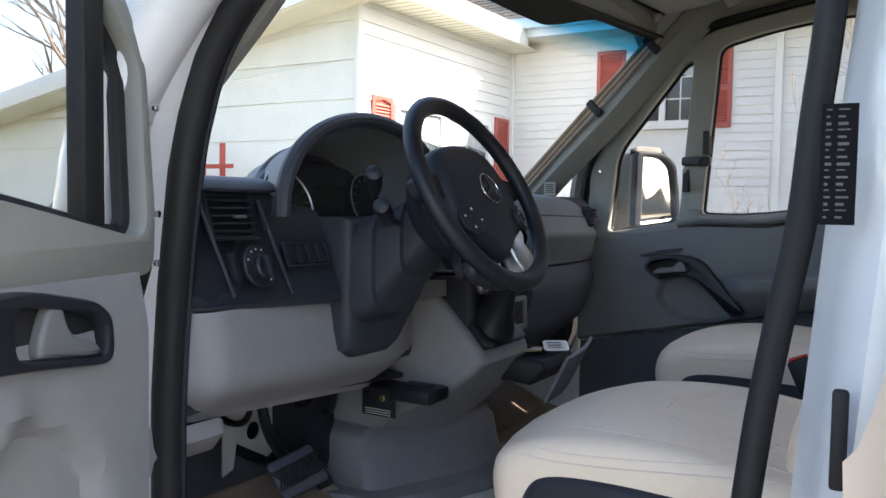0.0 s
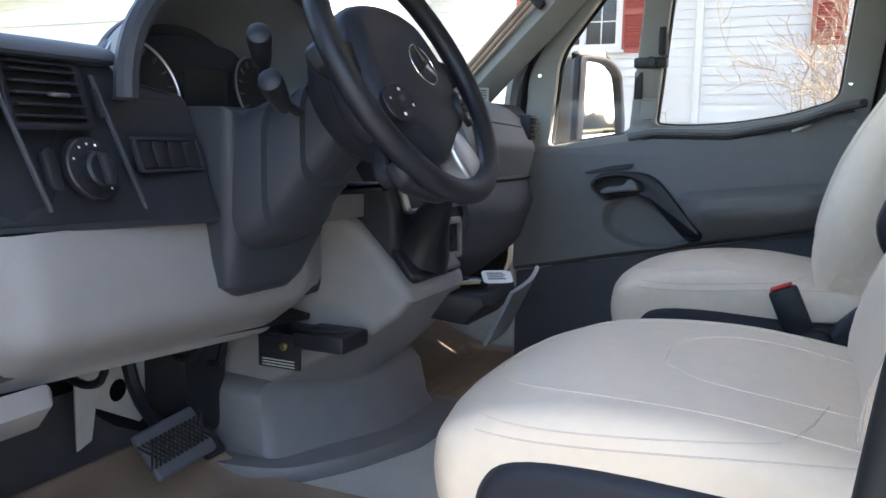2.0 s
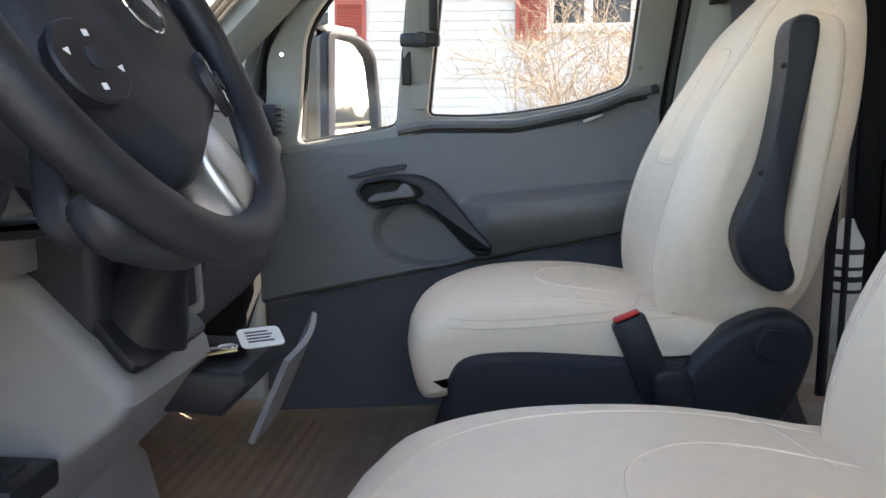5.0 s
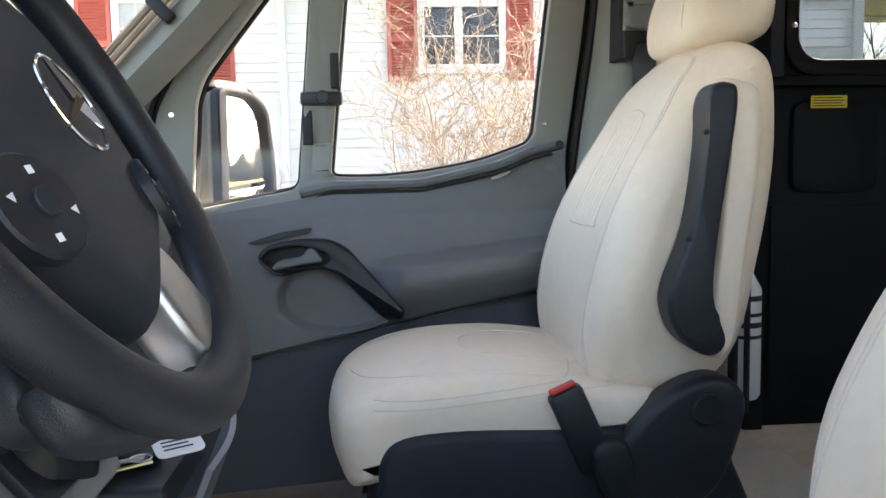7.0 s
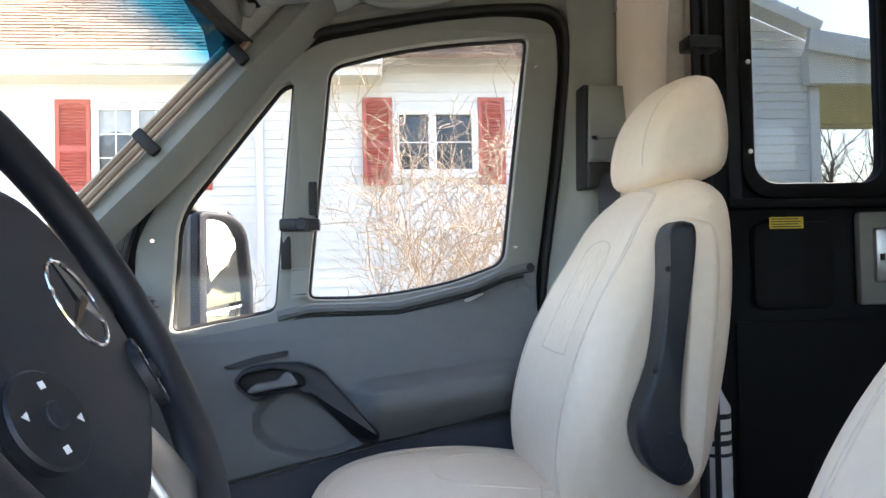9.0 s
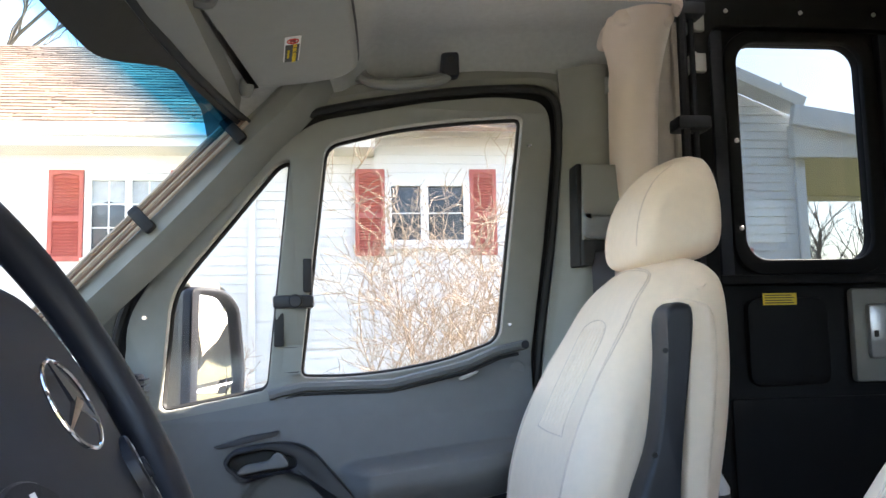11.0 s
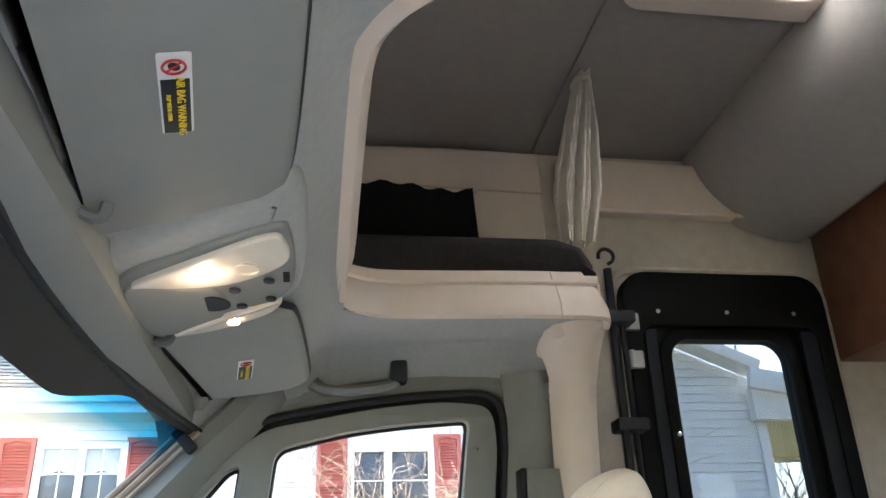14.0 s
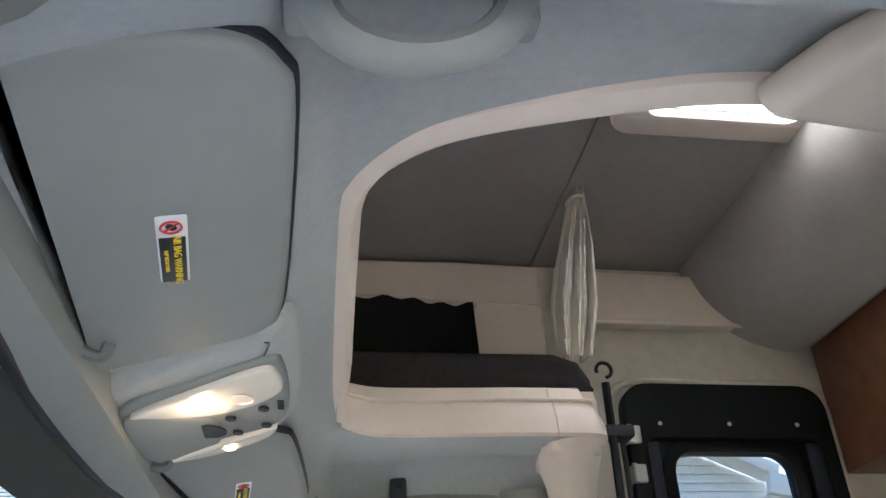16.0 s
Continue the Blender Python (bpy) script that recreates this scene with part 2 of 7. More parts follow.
def tube(path, r, seg=8, caps=True, bm=None, flat=1.0, up=(0, 0, 1)):
    """A round or flattened bar along a path; r may be a list."""
    P = [Vector(p) for p in path]
    rings, rr = [], r if isinstance(r, (list, tuple)) else [r] * len(P)
    s = None
    for i, p in enumerate(P):
        d = (P[min(i + 1, len(P) - 1)] - P[max(i - 1, 0)]).normalized()
        if s is None:
            u = Vector(up) if abs(d.dot(Vector(up))) < 0.95 else Vector((1, 0, 0))
            s = d.cross(u).normalized()
        else:
            s = (s - d * s.dot(d)).normalized()
        w = s.cross(d)
        rings.append([p + rr[i] * (math.cos(a) * s + flat * math.sin(a) * w) for a in (2 * math.pi * k / seg for k in range(seg))])
    return loft(rings, True, caps, bm)


def disc(center, normal, r, depth, seg=24, bm=None, bevel=0.0):
    """A short turned cylinder whose face looks along normal."""
    n = Vector(normal).normalized()
    u = n.orthogonal().normalized()
    w = n.cross(u)
    c = Vector(center)
    ring = lambda q, h: [c + n * h + q * (math.cos(a) * u + math.sin(a) * w) for a in (2 * math.pi * k / seg for k in range(seg))]
    b = bevel or min(r, depth) * 0.2
    return loft([ring(r, 0), ring(r, depth - b), ring(r - b, depth)], True, True, bm)


def turned(center, axis, profile, seg=24, bm=None):
    """A turned body: profile of (along, radius)."""
    n = Vector(axis).normalized()
    u = n.orthogonal().normalized()
    w = n.cross(u)
    c = Vector(center)
    return loft([[c + n * h + q * (math.cos(a) * u + math.sin(a) * w) for a in (2 * math.pi * k / seg for k in range(seg))] for h, q in profile], True, True, bm)


def inset_ring(ring, d):
    """The closed 2D ring moved inwards by d."""
    n = len(ring)
    area = sum(ring[i][0] * ring[(i + 1) % n][1] - ring[(i + 1) % n][0] * ring[i][1] for i in range(n))
    s = 1 if area > 0 else -1
    out = []
    for i in range(n):
        a, b = Vector(ring[i - 1]), Vector(ring[(i + 1) % n])
        t = (b - a).normalized() if (b - a).length > 1e-9 else Vector((1, 0))
        out.append(Vector(ring[i]) + s * d * Vector((-t.y, t.x)))
    return out


def padded(outline, w0, w1, r, put, steps=5, n=5, closed_smooth=True, bulge=0.0, taper=None, soft=False):
    """An upholstered or moulded body: a 2D outline (u, v) carried from w0 to w1, its ends rounded by r. put(u, v, w) gives the place."""
    ring = [Vector(p) for p in (smooth_line([(*p, 0) for p in outline], n, True) if closed_smooth else outline)]
    ring = [Vector((p[0], p[1])) for p in ring]
    cu, cv = sum(p.x for p in ring) / len(ring), sum(p.y for p in ring) / len(ring)
    ws = [(w0 + r * (1 - math.cos(a)), r * (1 - math.sin(a))) for a in (math.pi / 2 * k / steps for k in range(steps + 1))]
    mid = [(w0 + r + (w1 - w0 - 2 * r) * k / 6, 0.0) for k in range(1, 6)]
    ws = ws + mid + [(w1 - (w - w0), d) for w, d in reversed(ws)]
    rings = []
    for w, d in ws:
        hu, hv = (max(p.x for p in ring) - min(p.x for p in ring)) / 2, (max(p.y for p in ring) - min(p.y for p in ring)) / 2
        q = [Vector((cu + (p.x - cu) * (1 - min(0.95, d / hu)), cv + (p.y - cv) * (1 - min(0.95, d / hv)))) for p in ring] if soft else inset_ring(ring, d)
        s = (w - w0) / (w1 - w0)
        g = bulge * (1 - (2 * s - 1) ** 2)
        k = taper(s) if taper else 1.0
        rings.append([put(cu + (p.x - cu) * (1 + g) * k, cv + (p.y - cv) * (1 + g) * k, w) for p in q])
    return loft(rings)


def plate(outlines, t, put, bevel=0.002, n=0):
    """A flat sheet with holes: closed outlines (u, v), the first the rim; put(u, v, w) gives the place, w from 0 to t."""
    cu = bpy.data.curves.new("tmp", "CURVE")
    cu.dimensions, cu.fill_mode, cu.extrude, cu.bevel_depth, cu.bevel_resolution, cu.offset = "2D", "BOTH", max(1e-4, t / 2 - bevel), bevel, 1, -bevel
    for o in outlines:
        pts = [(p[0], p[1]) for p in (smooth_line([(*q, 0) for q in o], n, True) if n else o)]
        sp = cu.splines.new("POLY")
        sp.points.add(len(pts) - 1)
        for q, p in zip(sp.points, pts):
            q.co = (*p, 0, 1)
        sp.use_cyclic_u = True
    ob = bpy.data.objects.new("tmp", cu)
    me = bpy.data.meshes.new_from_object(ob)
    bm = bmesh.new()
    bm.from_mesh(me)
    bmesh.ops.remove_doubles(bm, verts=bm.verts, dist=1e-5)
    for v in bm.verts:
        v.co = put(v.co.x, v.co.y, v.co.z + t / 2)
    bpy.data.objects.remove(ob), bpy.data.curves.remove(cu), bpy.data.meshes.remove(me)
    return bm


def rounded(u0, u1, v0, v1, r, k=6):
    """A rectangle with round corners, as a ring."""
    out = []
    for cx, cy, a0 in ((u1 - r, v1 - r, 0), (u0 + r, v1 - r, 90), (u0 + r, v0 + r, 180), (u1 - r, v0 + r, 270)):
        out += [(cx + r * math.cos(radians(a0 + 90 * i / k)), cy + r * math.sin(radians(a0 + 90 * i / k))) for i in range(k + 1)]
    return out


def round_poly(pts, r, k=5):
    """A polygon with its corners rounded by r (or by a list of radii)."""
    out, m = [], len(pts)
    for i in range(m):
        p = Vector((*pts[i],))
        a, b = Vector((*pts[i - 1],)) - p, Vector((*pts[(i + 1) % m],)) - p
        q = r[i] if isinstance(r, (list, tuple)) else r
        q = min(q, 0.45 * a.length, 0.45 * b.length)
        s, e = p + a.normalized() * q, p + b.normalized() * q
        for j in range(k + 1):
            t = j / k
            out.append(tuple((1 - t) ** 2 * s + 2 * t * (1 - t) * p + t * t * e))
    return out


def sheet(fn, us, vs, t, bm=None, solid=True):
    """A curved panel: fn(u, v) gives the place; thickened by t against its normal."""
    own = bmesh.new()
    g = [[own.verts.new(fn(u, v)) for v in vs] for u in us]
    for i in range(len(us) - 1):
        for j in range(len(vs) - 1):
            own.faces.new((g[i][j], g[i + 1][j], g[i + 1][j + 1], g[i][j + 1]))
    if solid:
        bmesh.ops.recalc_face_normals(own, faces=own.faces)
        bmesh.ops.solidify(own, geom=own.faces[:], thickness=t)
    return join(bm, own)


def span(a, b, n):
    return [a + (b - a) * i / n for i in range(n + 1)]


def lerp(table, x):
    """Piecewise value from (x, y) pairs."""
    for (a, p), (b, q) in zip(table, table[1:]):
        if x <= b:
            return p + (q - p) * max(0, min(1, (x - a) / (b - a)))
    return table[-1][1]


def smoothstep(a, b, x):
    t = max(0.0, min(1.0, (x - a) / (b - a)))
    return t * t * (3 - 2 * t)

# ---- van shell: x runs rearward, y to the passenger side, z up; y = 0 is the centreline ----
FLOOR = 0.72


def ydoor(x, z):
    """The inner face of the passenger door."""
    y = 0.90 + 0.04 * min(1.0, max(0.0, (z - 1.30) / 0.12))
    if z > 1.45:
        y = 0.94 - 0.26 * (z - 1.45)
    return y - 0.07 * max(0.0, min(1.2, (-0.1 - x) / 0.8))


def struct(name, bm, material, label, category, smooth=True, angle=35):
    return solo(name, bm, material, label, category, "", "structure", smooth, angle)


# ground and drive
struct("ground", box(-60, 60, -40, 80, -0.3, 0.0, 0), GRASS, "dormant brown-green lawn around the house", "lawn", False)
struct("driveway", box(-7, 9, -5.0, 3.5, 0.0, 0.012, 0), CONC, "grey gravel driveway under the camper van", "driveway", False)

# cab floor, firewall, coach floor
struct("floor_cab", plate([[(-1.46, -0.86), (-0.05, -0.86), (-0.05, 0.86), (-1.46, 0.86)]], 0.06, lambda u, v, w: Vector((u, v, FLOOR - 0.06 + w))), DARKP, "dark cab floor pan of the van", "floor", False)
struct("floor_coach", box(-0.05, 3.2, -1.15, 1.15, FLOOR - 0.06, FLOOR, 0.0), WALLF, "pale carpeted coach floor behind the seats", "floor", False)
struct("firewall", box(-1.50, -1.46, -0.88, 0.88, 0.55, 1.38, 0.0), BLACKP, "black insulated firewall behind the pedals", "wall", False)
# the street wall's glassless opening is unseen, added to let daylight into the coach
struct("wall_coach_street", plate([[(0.12, 0.4), (3.2, 0.4), (3.2, 2.87), (0.12, 2.87)], rounded(0.9, 1.7, 1.55, 2.15, 0.08)], 0.04, lambda u, v, w: Vector((u, -1.19 + w, v)), 0.001), WALLF, "beige fabric coach wall on the driver side", "wall", False)
struct("wall_coach_rear", box(3.2, 3.25, -1.19, 1.19, 0.4, 2.87, 0.0), WALLF, "beige fabric wall closing the coach", "wall", False)

# coach wall with the entry door opening
struct("wall_coach_door", plate([[(0.12, 0.4), (3.2, 0.4), (3.2, 2.87), (-0.62, 2.87), (-0.62, 2.24), (0.12, 2.24)], round_poly([(0.41, FLOOR), (1.02, FLOOR), (1.02, 2.415), (0.41, 2.415)], [0.001, 0.001, 0.08, 0.08])], 0.05, lambda u, v, w: Vector((u, 1.15 + w, v)), 0.001), WALLF, "beige fabric coach wall around the entry door", "wall", False)
struct("wall_overcab_driver", box(-0.62, 0.12, -1.19, -1.15, 2.24, 2.87, 0), WALLF, "beige over-cab side wall", "wall", False)
struct("wall_overcab_front", box(-0.66, -0.62, -1.19, 1.2, 2.2, 2.87, 0), WALLF, "beige over-cab front wall", "wall", False)

# coach ceiling with a roof vent opening, coved towards the door wall
HATCH = (0.27, 0.67, -0.05, 0.37)


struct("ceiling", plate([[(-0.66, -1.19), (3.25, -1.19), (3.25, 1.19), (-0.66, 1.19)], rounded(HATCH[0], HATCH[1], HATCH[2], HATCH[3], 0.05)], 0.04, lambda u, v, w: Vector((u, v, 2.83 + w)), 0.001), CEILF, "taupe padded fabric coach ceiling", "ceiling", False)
struct("trim_ceiling_seam", box(0.176, 0.186, -1.1, 1.15, 2.822, 2.831, 0.003), CEILF, "piped seam across the coach ceiling", "trim")

# exterior skin
skin = thing("camper_body", "white and tan painted camper van body panels", "van body")
part("side_panel", box(0.10, 3.3, 1.2, 1.22, 2.5, 2.92, 0.01), WHITEP, skin)
part("side_panel", box(1.10, 3.3, 1.2, 1.22, 0.4, 2.5, 0.01), WHITEP, skin)
# outer skin cut to match the unseen daylight opening added in the street wall
part("side_panel", plate([[(0.14, 0.4), (3.3, 0.4), (3.3, 2.92), (0.14, 2.92)], rounded(0.9, 1.7, 1.55, 2.15, 0.08)], 0.03, lambda u, v, w: Vector((u, -1.23 + w, v)), 0.004), WHITEP, skin)
part("roof_panel", plate([[(-0.7, -1.24), (3.3, -1.24), (3.3, 1.24), (-0.7, 1.24)], rounded(HATCH[0], HATCH[1], HATCH[2], HATCH[3], 0.05)], 0.03, lambda u, v, w: Vector((u, v, 2.90 + w))), WHITEP, skin)
part("nose_cap", sheet(lambda u, v: Vector((-0.72 - 0.12 * math.cos(v) * math.cos(u * 0.5), 1.24 * u, 2.6 + 0.42 * math.sin(v))), span(-1, 1, 14), span(-1.3, 1.3, 8), 0.01), WHITEP, skin)
part("rear_panel", box(3.28, 3.31, -1.24, 1.24, 0.4, 2.92, 0.01), WHITEP, skin)
part("bonnet", sheet(lambda u, v: Vector((u, v, 1.30 - 0.28 * ((-1.42 - u) / 0.75) ** 1.4 - 0.08 * v * v)), span(-2.15, -1.42, 8), span(-0.85, 0.85, 10), 0.01), WHITEP, skin)
part("front_panel", box(-2.2, -2.14, -0.88, 0.88, 0.4, 0.97, 0.04), WHITEP, skin)
for s in (-1, 1):
    part("wing_panel", box(-2.15, -0.98, s * 0.9 - 0.02, s * 0.9 + 0.02, 0.42, 1.15, 0.02), WHITEP, skin)
part("sill_panel", box(-1.0, 0.14, -0.94, -0.88, 0.42, 0.66, 0.015), WHITEP, skin)
part("sill_panel", box(-1.0, 0.14, 0.92, 0.98, 0.42, 0.68, 0.015), WHITEP, skin)
part("rear_lower_panel", box(0.14, 3.3, 1.19, 1.215, 0.35, 0.66, 0.01), WHITEP, skin)
for wx in (-1.62, 2.3):
    for s in (-1, 1):
        part("wheel", turned((wx, s * 0.86, 0.34), (0, s, 0), [(-0.16, 0.2), (-0.15, 0.31), (-0.1, 0.335), (0.02, 0.335), (0.06, 0.31), (0.06, 0.2), (0.03, 0.17), (0.04, 0.05)], 28), RUBBER, skin)

# white A-pillar and seal round the open driver doorway
apill = thing("driver_door_frame", "white painted door frame with black rubber seal", "door frame")
ap = [(-0.985, -0.93, 0.62), (-0.99, -0.935, 1.0), (-0.99, -0.93, 1.3), (-0.965, -0.915, 1.5), (-0.905, -0.885, 1.635), (-0.80, -0.86, 1.755), (-0.64, -0.83, 1.885), (-0.45, -0.81, 1.965), (-0.25, -0.80, 1.99), (-0.1, -0.81, 1.98)]
part("front_pillar", tube(smooth_line(ap[:9], 6), 0.055, 12, flat=0.9), WHITEP, apill)
sl = [(-0.965, -0.82, 0.66), (-0.968, -0.82, 0.95), (-0.967, -0.82, 1.105), (-0.952, -0.82, 1.277), (-0.929, -0.82, 1.443), (-0.908, -0.82, 1.523), (-0.876, -0.82, 1.60), (-0.818, -0.82, 1.67), (-0.67, -0.825, 1.80), (-0.5, -0.805, 1.895), (-0.33, -0.795, 1.935), (-0.18, -0.795, 1.935), (-0.095, -0.80, 1.89), (-0.078, -0.815, 1.75), (-0.088, -0.82, 1.58), (-0.097, -0.82, 1.487), (-0.106, -0.82, 1.385), (-0.124, -0.82, 1.279), (-0.140, -0.82, 1.168), (-0.155, -0.82, 1.0), (-0.165, -0.82, 0.7)]
seal = smooth_line(sl, 6)
part("door_seal", tube(seal, [0.023 - 0.010 * smoothstep(50, 80, i) for i in range(len(seal))], 12), RUBBER, apill)
part("seal_lip", tube([p + Vector((0.012 if i < 60 else 0.004, 0.016, -0.01 * smoothstep(40, 55, i) * smoothstep(85, 70, i))) for i, p in enumerate(seal)], 0.009, 8), DARKP, apill, "inner lip of the door seal")
part("jamb_flange", loft([[Vector((x + a, y + b, z)) for a, b in ((-0.03, 0.02), (0.004, 0.015), (0.012, -0.02), (-0.01, -0.09), (-0.05, -0.10))] for x, y, z in ((-0.985, -0.835, 0.62), (-0.988, -0.835, 0.95), (-0.987, -0.835, 1.105), (-0.972, -0.835, 1.277), (-0.949, -0.835, 1.443), (-0.926, -0.835, 1.523), (-0.892, -0.835, 1.60), (-0.834, -0.835, 1.68))]), WHITEP, apill, "white door jamb flange")
part("rear_pillar", sheet(lambda u, v: Vector((lerp([(0.66, -0.125), (1.0, -0.115), (1.25, -0.095), (1.5, -0.075), (1.75, -0.05), (1.95, -0.06)], v) + 0.27 * u, lerp([(0.0, -0.822), (0.05, -0.85), (0.12, -0.905), (0.2, -0.935), (0.3, -0.93), (0.45, -0.955), (1.0, -0.985)], u) + 0.11 * max(0, (v - 1.45)) * 0.9, v)), span(0, 1, 26), span(0.66, 1.98, 20), 0.02), WHITEP, apill)
part("coach_edge", sheet(lambda u, v: Vector((-0.050 + 0.22 * u + 0.012 * math.sin(3 * v), -1.0 - 0.17 * smoothstep(0, 0.7, u), 0.5 + v * (0.72 + 0.16 * smoothstep(0.0, 0.25, u)))), span(0, 1, 24), span(0, 1, 16), 0.012), TAN, apill, "tan moulded coach panel")
part("striker_slot", box(-0.062, -0.05, -0.945, -0.935, 1.18, 1.26, 0.003), RUBBER, apill)
b = tube(smooth_line([(-0.045, -0.935, 1.085), (-0.045, -0.985, 1.085), (-0.045, -0.99, 1.11), (-0.045, -0.985, 1.135), (-0.045, -0.935, 1.135)], 4), 0.005, 8)
part("striker", b, STEEL, apill, "steel door striker loop")
pl = part("pillar_label", box(-0.078, -0.052, -0.9375, -0.9365, 1.388, 1.482, 0), mat("label_black", (0.007, 0.007, 0.008), 0.7, vary=0.1, bump=0, spec=0.1), apill, "black printed data label", False)
for i in range(17):
    z = 1.478 - 0.0052 * i
    for q, w in ((-0.0745, 0.005), (-0.066, 0.010)):
        part("print_bar", box(q, q + w * (0.5 + 0.5 * ((i * 7 + 3) % 5) / 5), -0.9382, -0.9376, z - 0.0011 - 0.0006 * (i % 3), z, 0), LABELD, pl, "", False)




# passenger side pillar trims
bp = thing("passenger_pillar_trim", "grey-green moulded pillar trim beside the passenger seat", "pillar trim")
part("pillar_cover", sheet(lambda u, v: Vector((lerp([(0.72, -0.09), (1.28, -0.09), (1.65, -0.045), (1.9, -0.03), (2.02, -0.045)], v) + 0.20 * u, 0.885 - 0.18 * max(0, v - 1.45) * 0.8 - 0.05 * math.sin(math.pi * min(1, u * 1.25)) ** 2 + 0.03 * u, v)), span(0, 1, 16), span(0.72, 2.03, 16), 0.015), FRAMEG, bp)
part("pillar_back", box(0.10, 0.14, 0.80, 1.18, 0.5, 2.25, 0.01), DARKP, bp)
part("side_wall_lower", box(-1.45, 0.12, 0.96, 1.0, 0.6, 1.3, 0.0), WHITEP, bp)

# windscreen and its posts
def wind(u, v):
    """u across from -1 to 1, v from the base to the top."""
    x = -1.30 + 0.60 * v - 0.14 * (1 - u * u) * (1 - 0.45 * v)
    return Vector((x, u * (0.81 - 0.08 * v), 1.315 + 0.572 * v))


ws = thing("window_windscreen", "large raked windscreen with a blue sun band", "windscreen", kind="structure")
pane = part("pane", sheet(wind, span(-1, 1, 20), span(0, 1, 12), 0.004, None, False), TINTB, ws, "laminated glass shading to blue at the top")
pane.visible_shadow = False
part("frit_border", tube([wind(u, 1.0) + Vector((0.01, 0, 0.0)) for u in span(-1, 1, 16)], 0.009, 8, flat=0.5), RUBBER, ws)
part("frit_band", sheet(lambda u, v: wind(u, 1.0 - v * (0.012 + 0.075 * smoothstep(0.52, 0.2, abs(u - 0.03)))) + Vector((0.003, 0, -0.003)), span(-0.97, 0.97, 60), span(0, 1, 6), 0.002), RUBBER, ws, "black ceramic band widened at the centre")
part("base_border", tube([wind(u, 0.0) for u in span(-1, 1, 16)], 0.018, 8, flat=0.6), RUBBER, ws)
for s in (-1, 1):
    part("post_trim", loft([[Vector((x + a, s * (y + c), z + d)) for a, c, d in ((-0.006, 0.06, 0.006), (0.0, 0.012, 0.0), (0.008, -0.004, -0.008), (0.03, -0.008, -0.03), (0.048, 0.012, -0.046), (0.062, 0.05, -0.058), (0.05, 0.085, -0.05))] for x, y, z in ((-1.34, 0.80, 1.265), (-1.052, 0.745, 1.539), (-0.894, 0.735, 1.689), (-0.79, 0.728, 1.797), (-0.708, 0.72, 1.886), (-0.655, 0.715, 1.935), (-0.60, 0.725, 2.0), (-0.57, 0.73, 2.05))]), FRAMEG, ws, "grey-green windscreen post trim")

# cab headliner with the over-cab opening
EDGE = smooth_line([(x, y, 0) for x, y in ((0.03, -0.518), (-0.081, -0.511), (-0.154, -0.496), (-0.279, -0.458), (-0.348, -0.427), (-0.392, -0.390), (-0.424, -0.343), (-0.440, -0.285), (-0.442, -0.157), (-0.436, 0.21), (-0.427, 0.40), (-0.404, 0.485), (-0.355, 0.527), (-0.30, 0.536), (-0.19, 0.536), (-0.06, 0.533), (0.03, 0.535), (0.10, 0.540), (0.135, 0.556), (0.153, 0.61))], 6)


def within(x, y, ring):
    """Whether a place lies inside a ring of points."""
    hit = False
    for p, q in zip(ring, ring[1:] + ring[:1]):
        if (p[1] > y) != (q[1] > y) and x < p[0] + (q[0] - p[0]) * (y - p[1]) / (q[1] - p[1]):
            hit = not hit
    return hit



def head_z(x, y):
    z = lerp([(-0.80, 1.90), (-0.70, 1.945), (-0.5, 2.005), (-0.44, 2.066), (-0.2, 2.082), (0.2, 2.092)], x)
    side = 0.15 * smoothstep(0.56, 0.86, -y) if y < 0 else 0.12 * smoothstep(0.70, 0.90, y)
    return z - side * (1.0 if x > -0.3 else 0.8)


def head_grid():
    bm = bmesh.new()
    xs, ys = span(-0.78, 0.13, 90), span(-0.86, 0.86, 150)
    hole = []
    for i, p in enumerate(EDGE):
        d = (EDGE[min(i + 1, len(EDGE) - 1)] - EDGE[max(i - 1, 0)]).normalized()
        o = 0.010 - 0.014 * smoothstep(0.22, 0.52, p.y)
        hole.append((p.x + d.y * o, p.y - d.x * o))
    hole += [(0.2, 0.61), (0.2, -0.504)]
    inside = lambda x, y: within(x, y, hole)
    g = [[bm.verts.new((x, y, head_z(x, y))) for y in ys] for x in xs]
    for i in range(len(xs) - 1):
        for j in range(len(ys) - 1):
            if not inside((xs[i] + xs[i + 1]) / 2, (ys[j] + ys[j + 1]) / 2):
                bm.faces.new((g[i][j], g[i][j + 1], g[i + 1][j + 1], g[i + 1][j]))
    for v in [v for v in bm.verts if not v.link_faces]:
        bm.verts.remove(v)
    ret = bmesh.ops.extrude_face_region(bm, geom=bm.faces[:])
    bmesh.ops.translate(bm, verts=[v for v in ret["geom"] if isinstance(v, bmesh.types.BMVert)], vec=(0, 0, 0.02))
    return bm


struct("ceiling_cab", head_grid(), HEADL, "grey-green felt cab headliner", "headliner")
struct("ceiling_cab_skin", plate([[(-0.80, -0.90), (0.14, -0.90), (0.14, -0.66), (-0.50, -0.62), (-0.50, 0.58), (0.14, 0.62), (0.14, 0.90), (-0.80, 0.90)]], 0.01, lambda u, v, w: Vector((u, v, 2.125 + w - 0.18 * smoothstep(-0.45, -0.8, u)))), WHITEP, "white metal cab roof panel", "roof", False)

# ---- passenger door ----
def dput(u, v, w):
    return Vector((u, ydoor(u, v) - w, v))


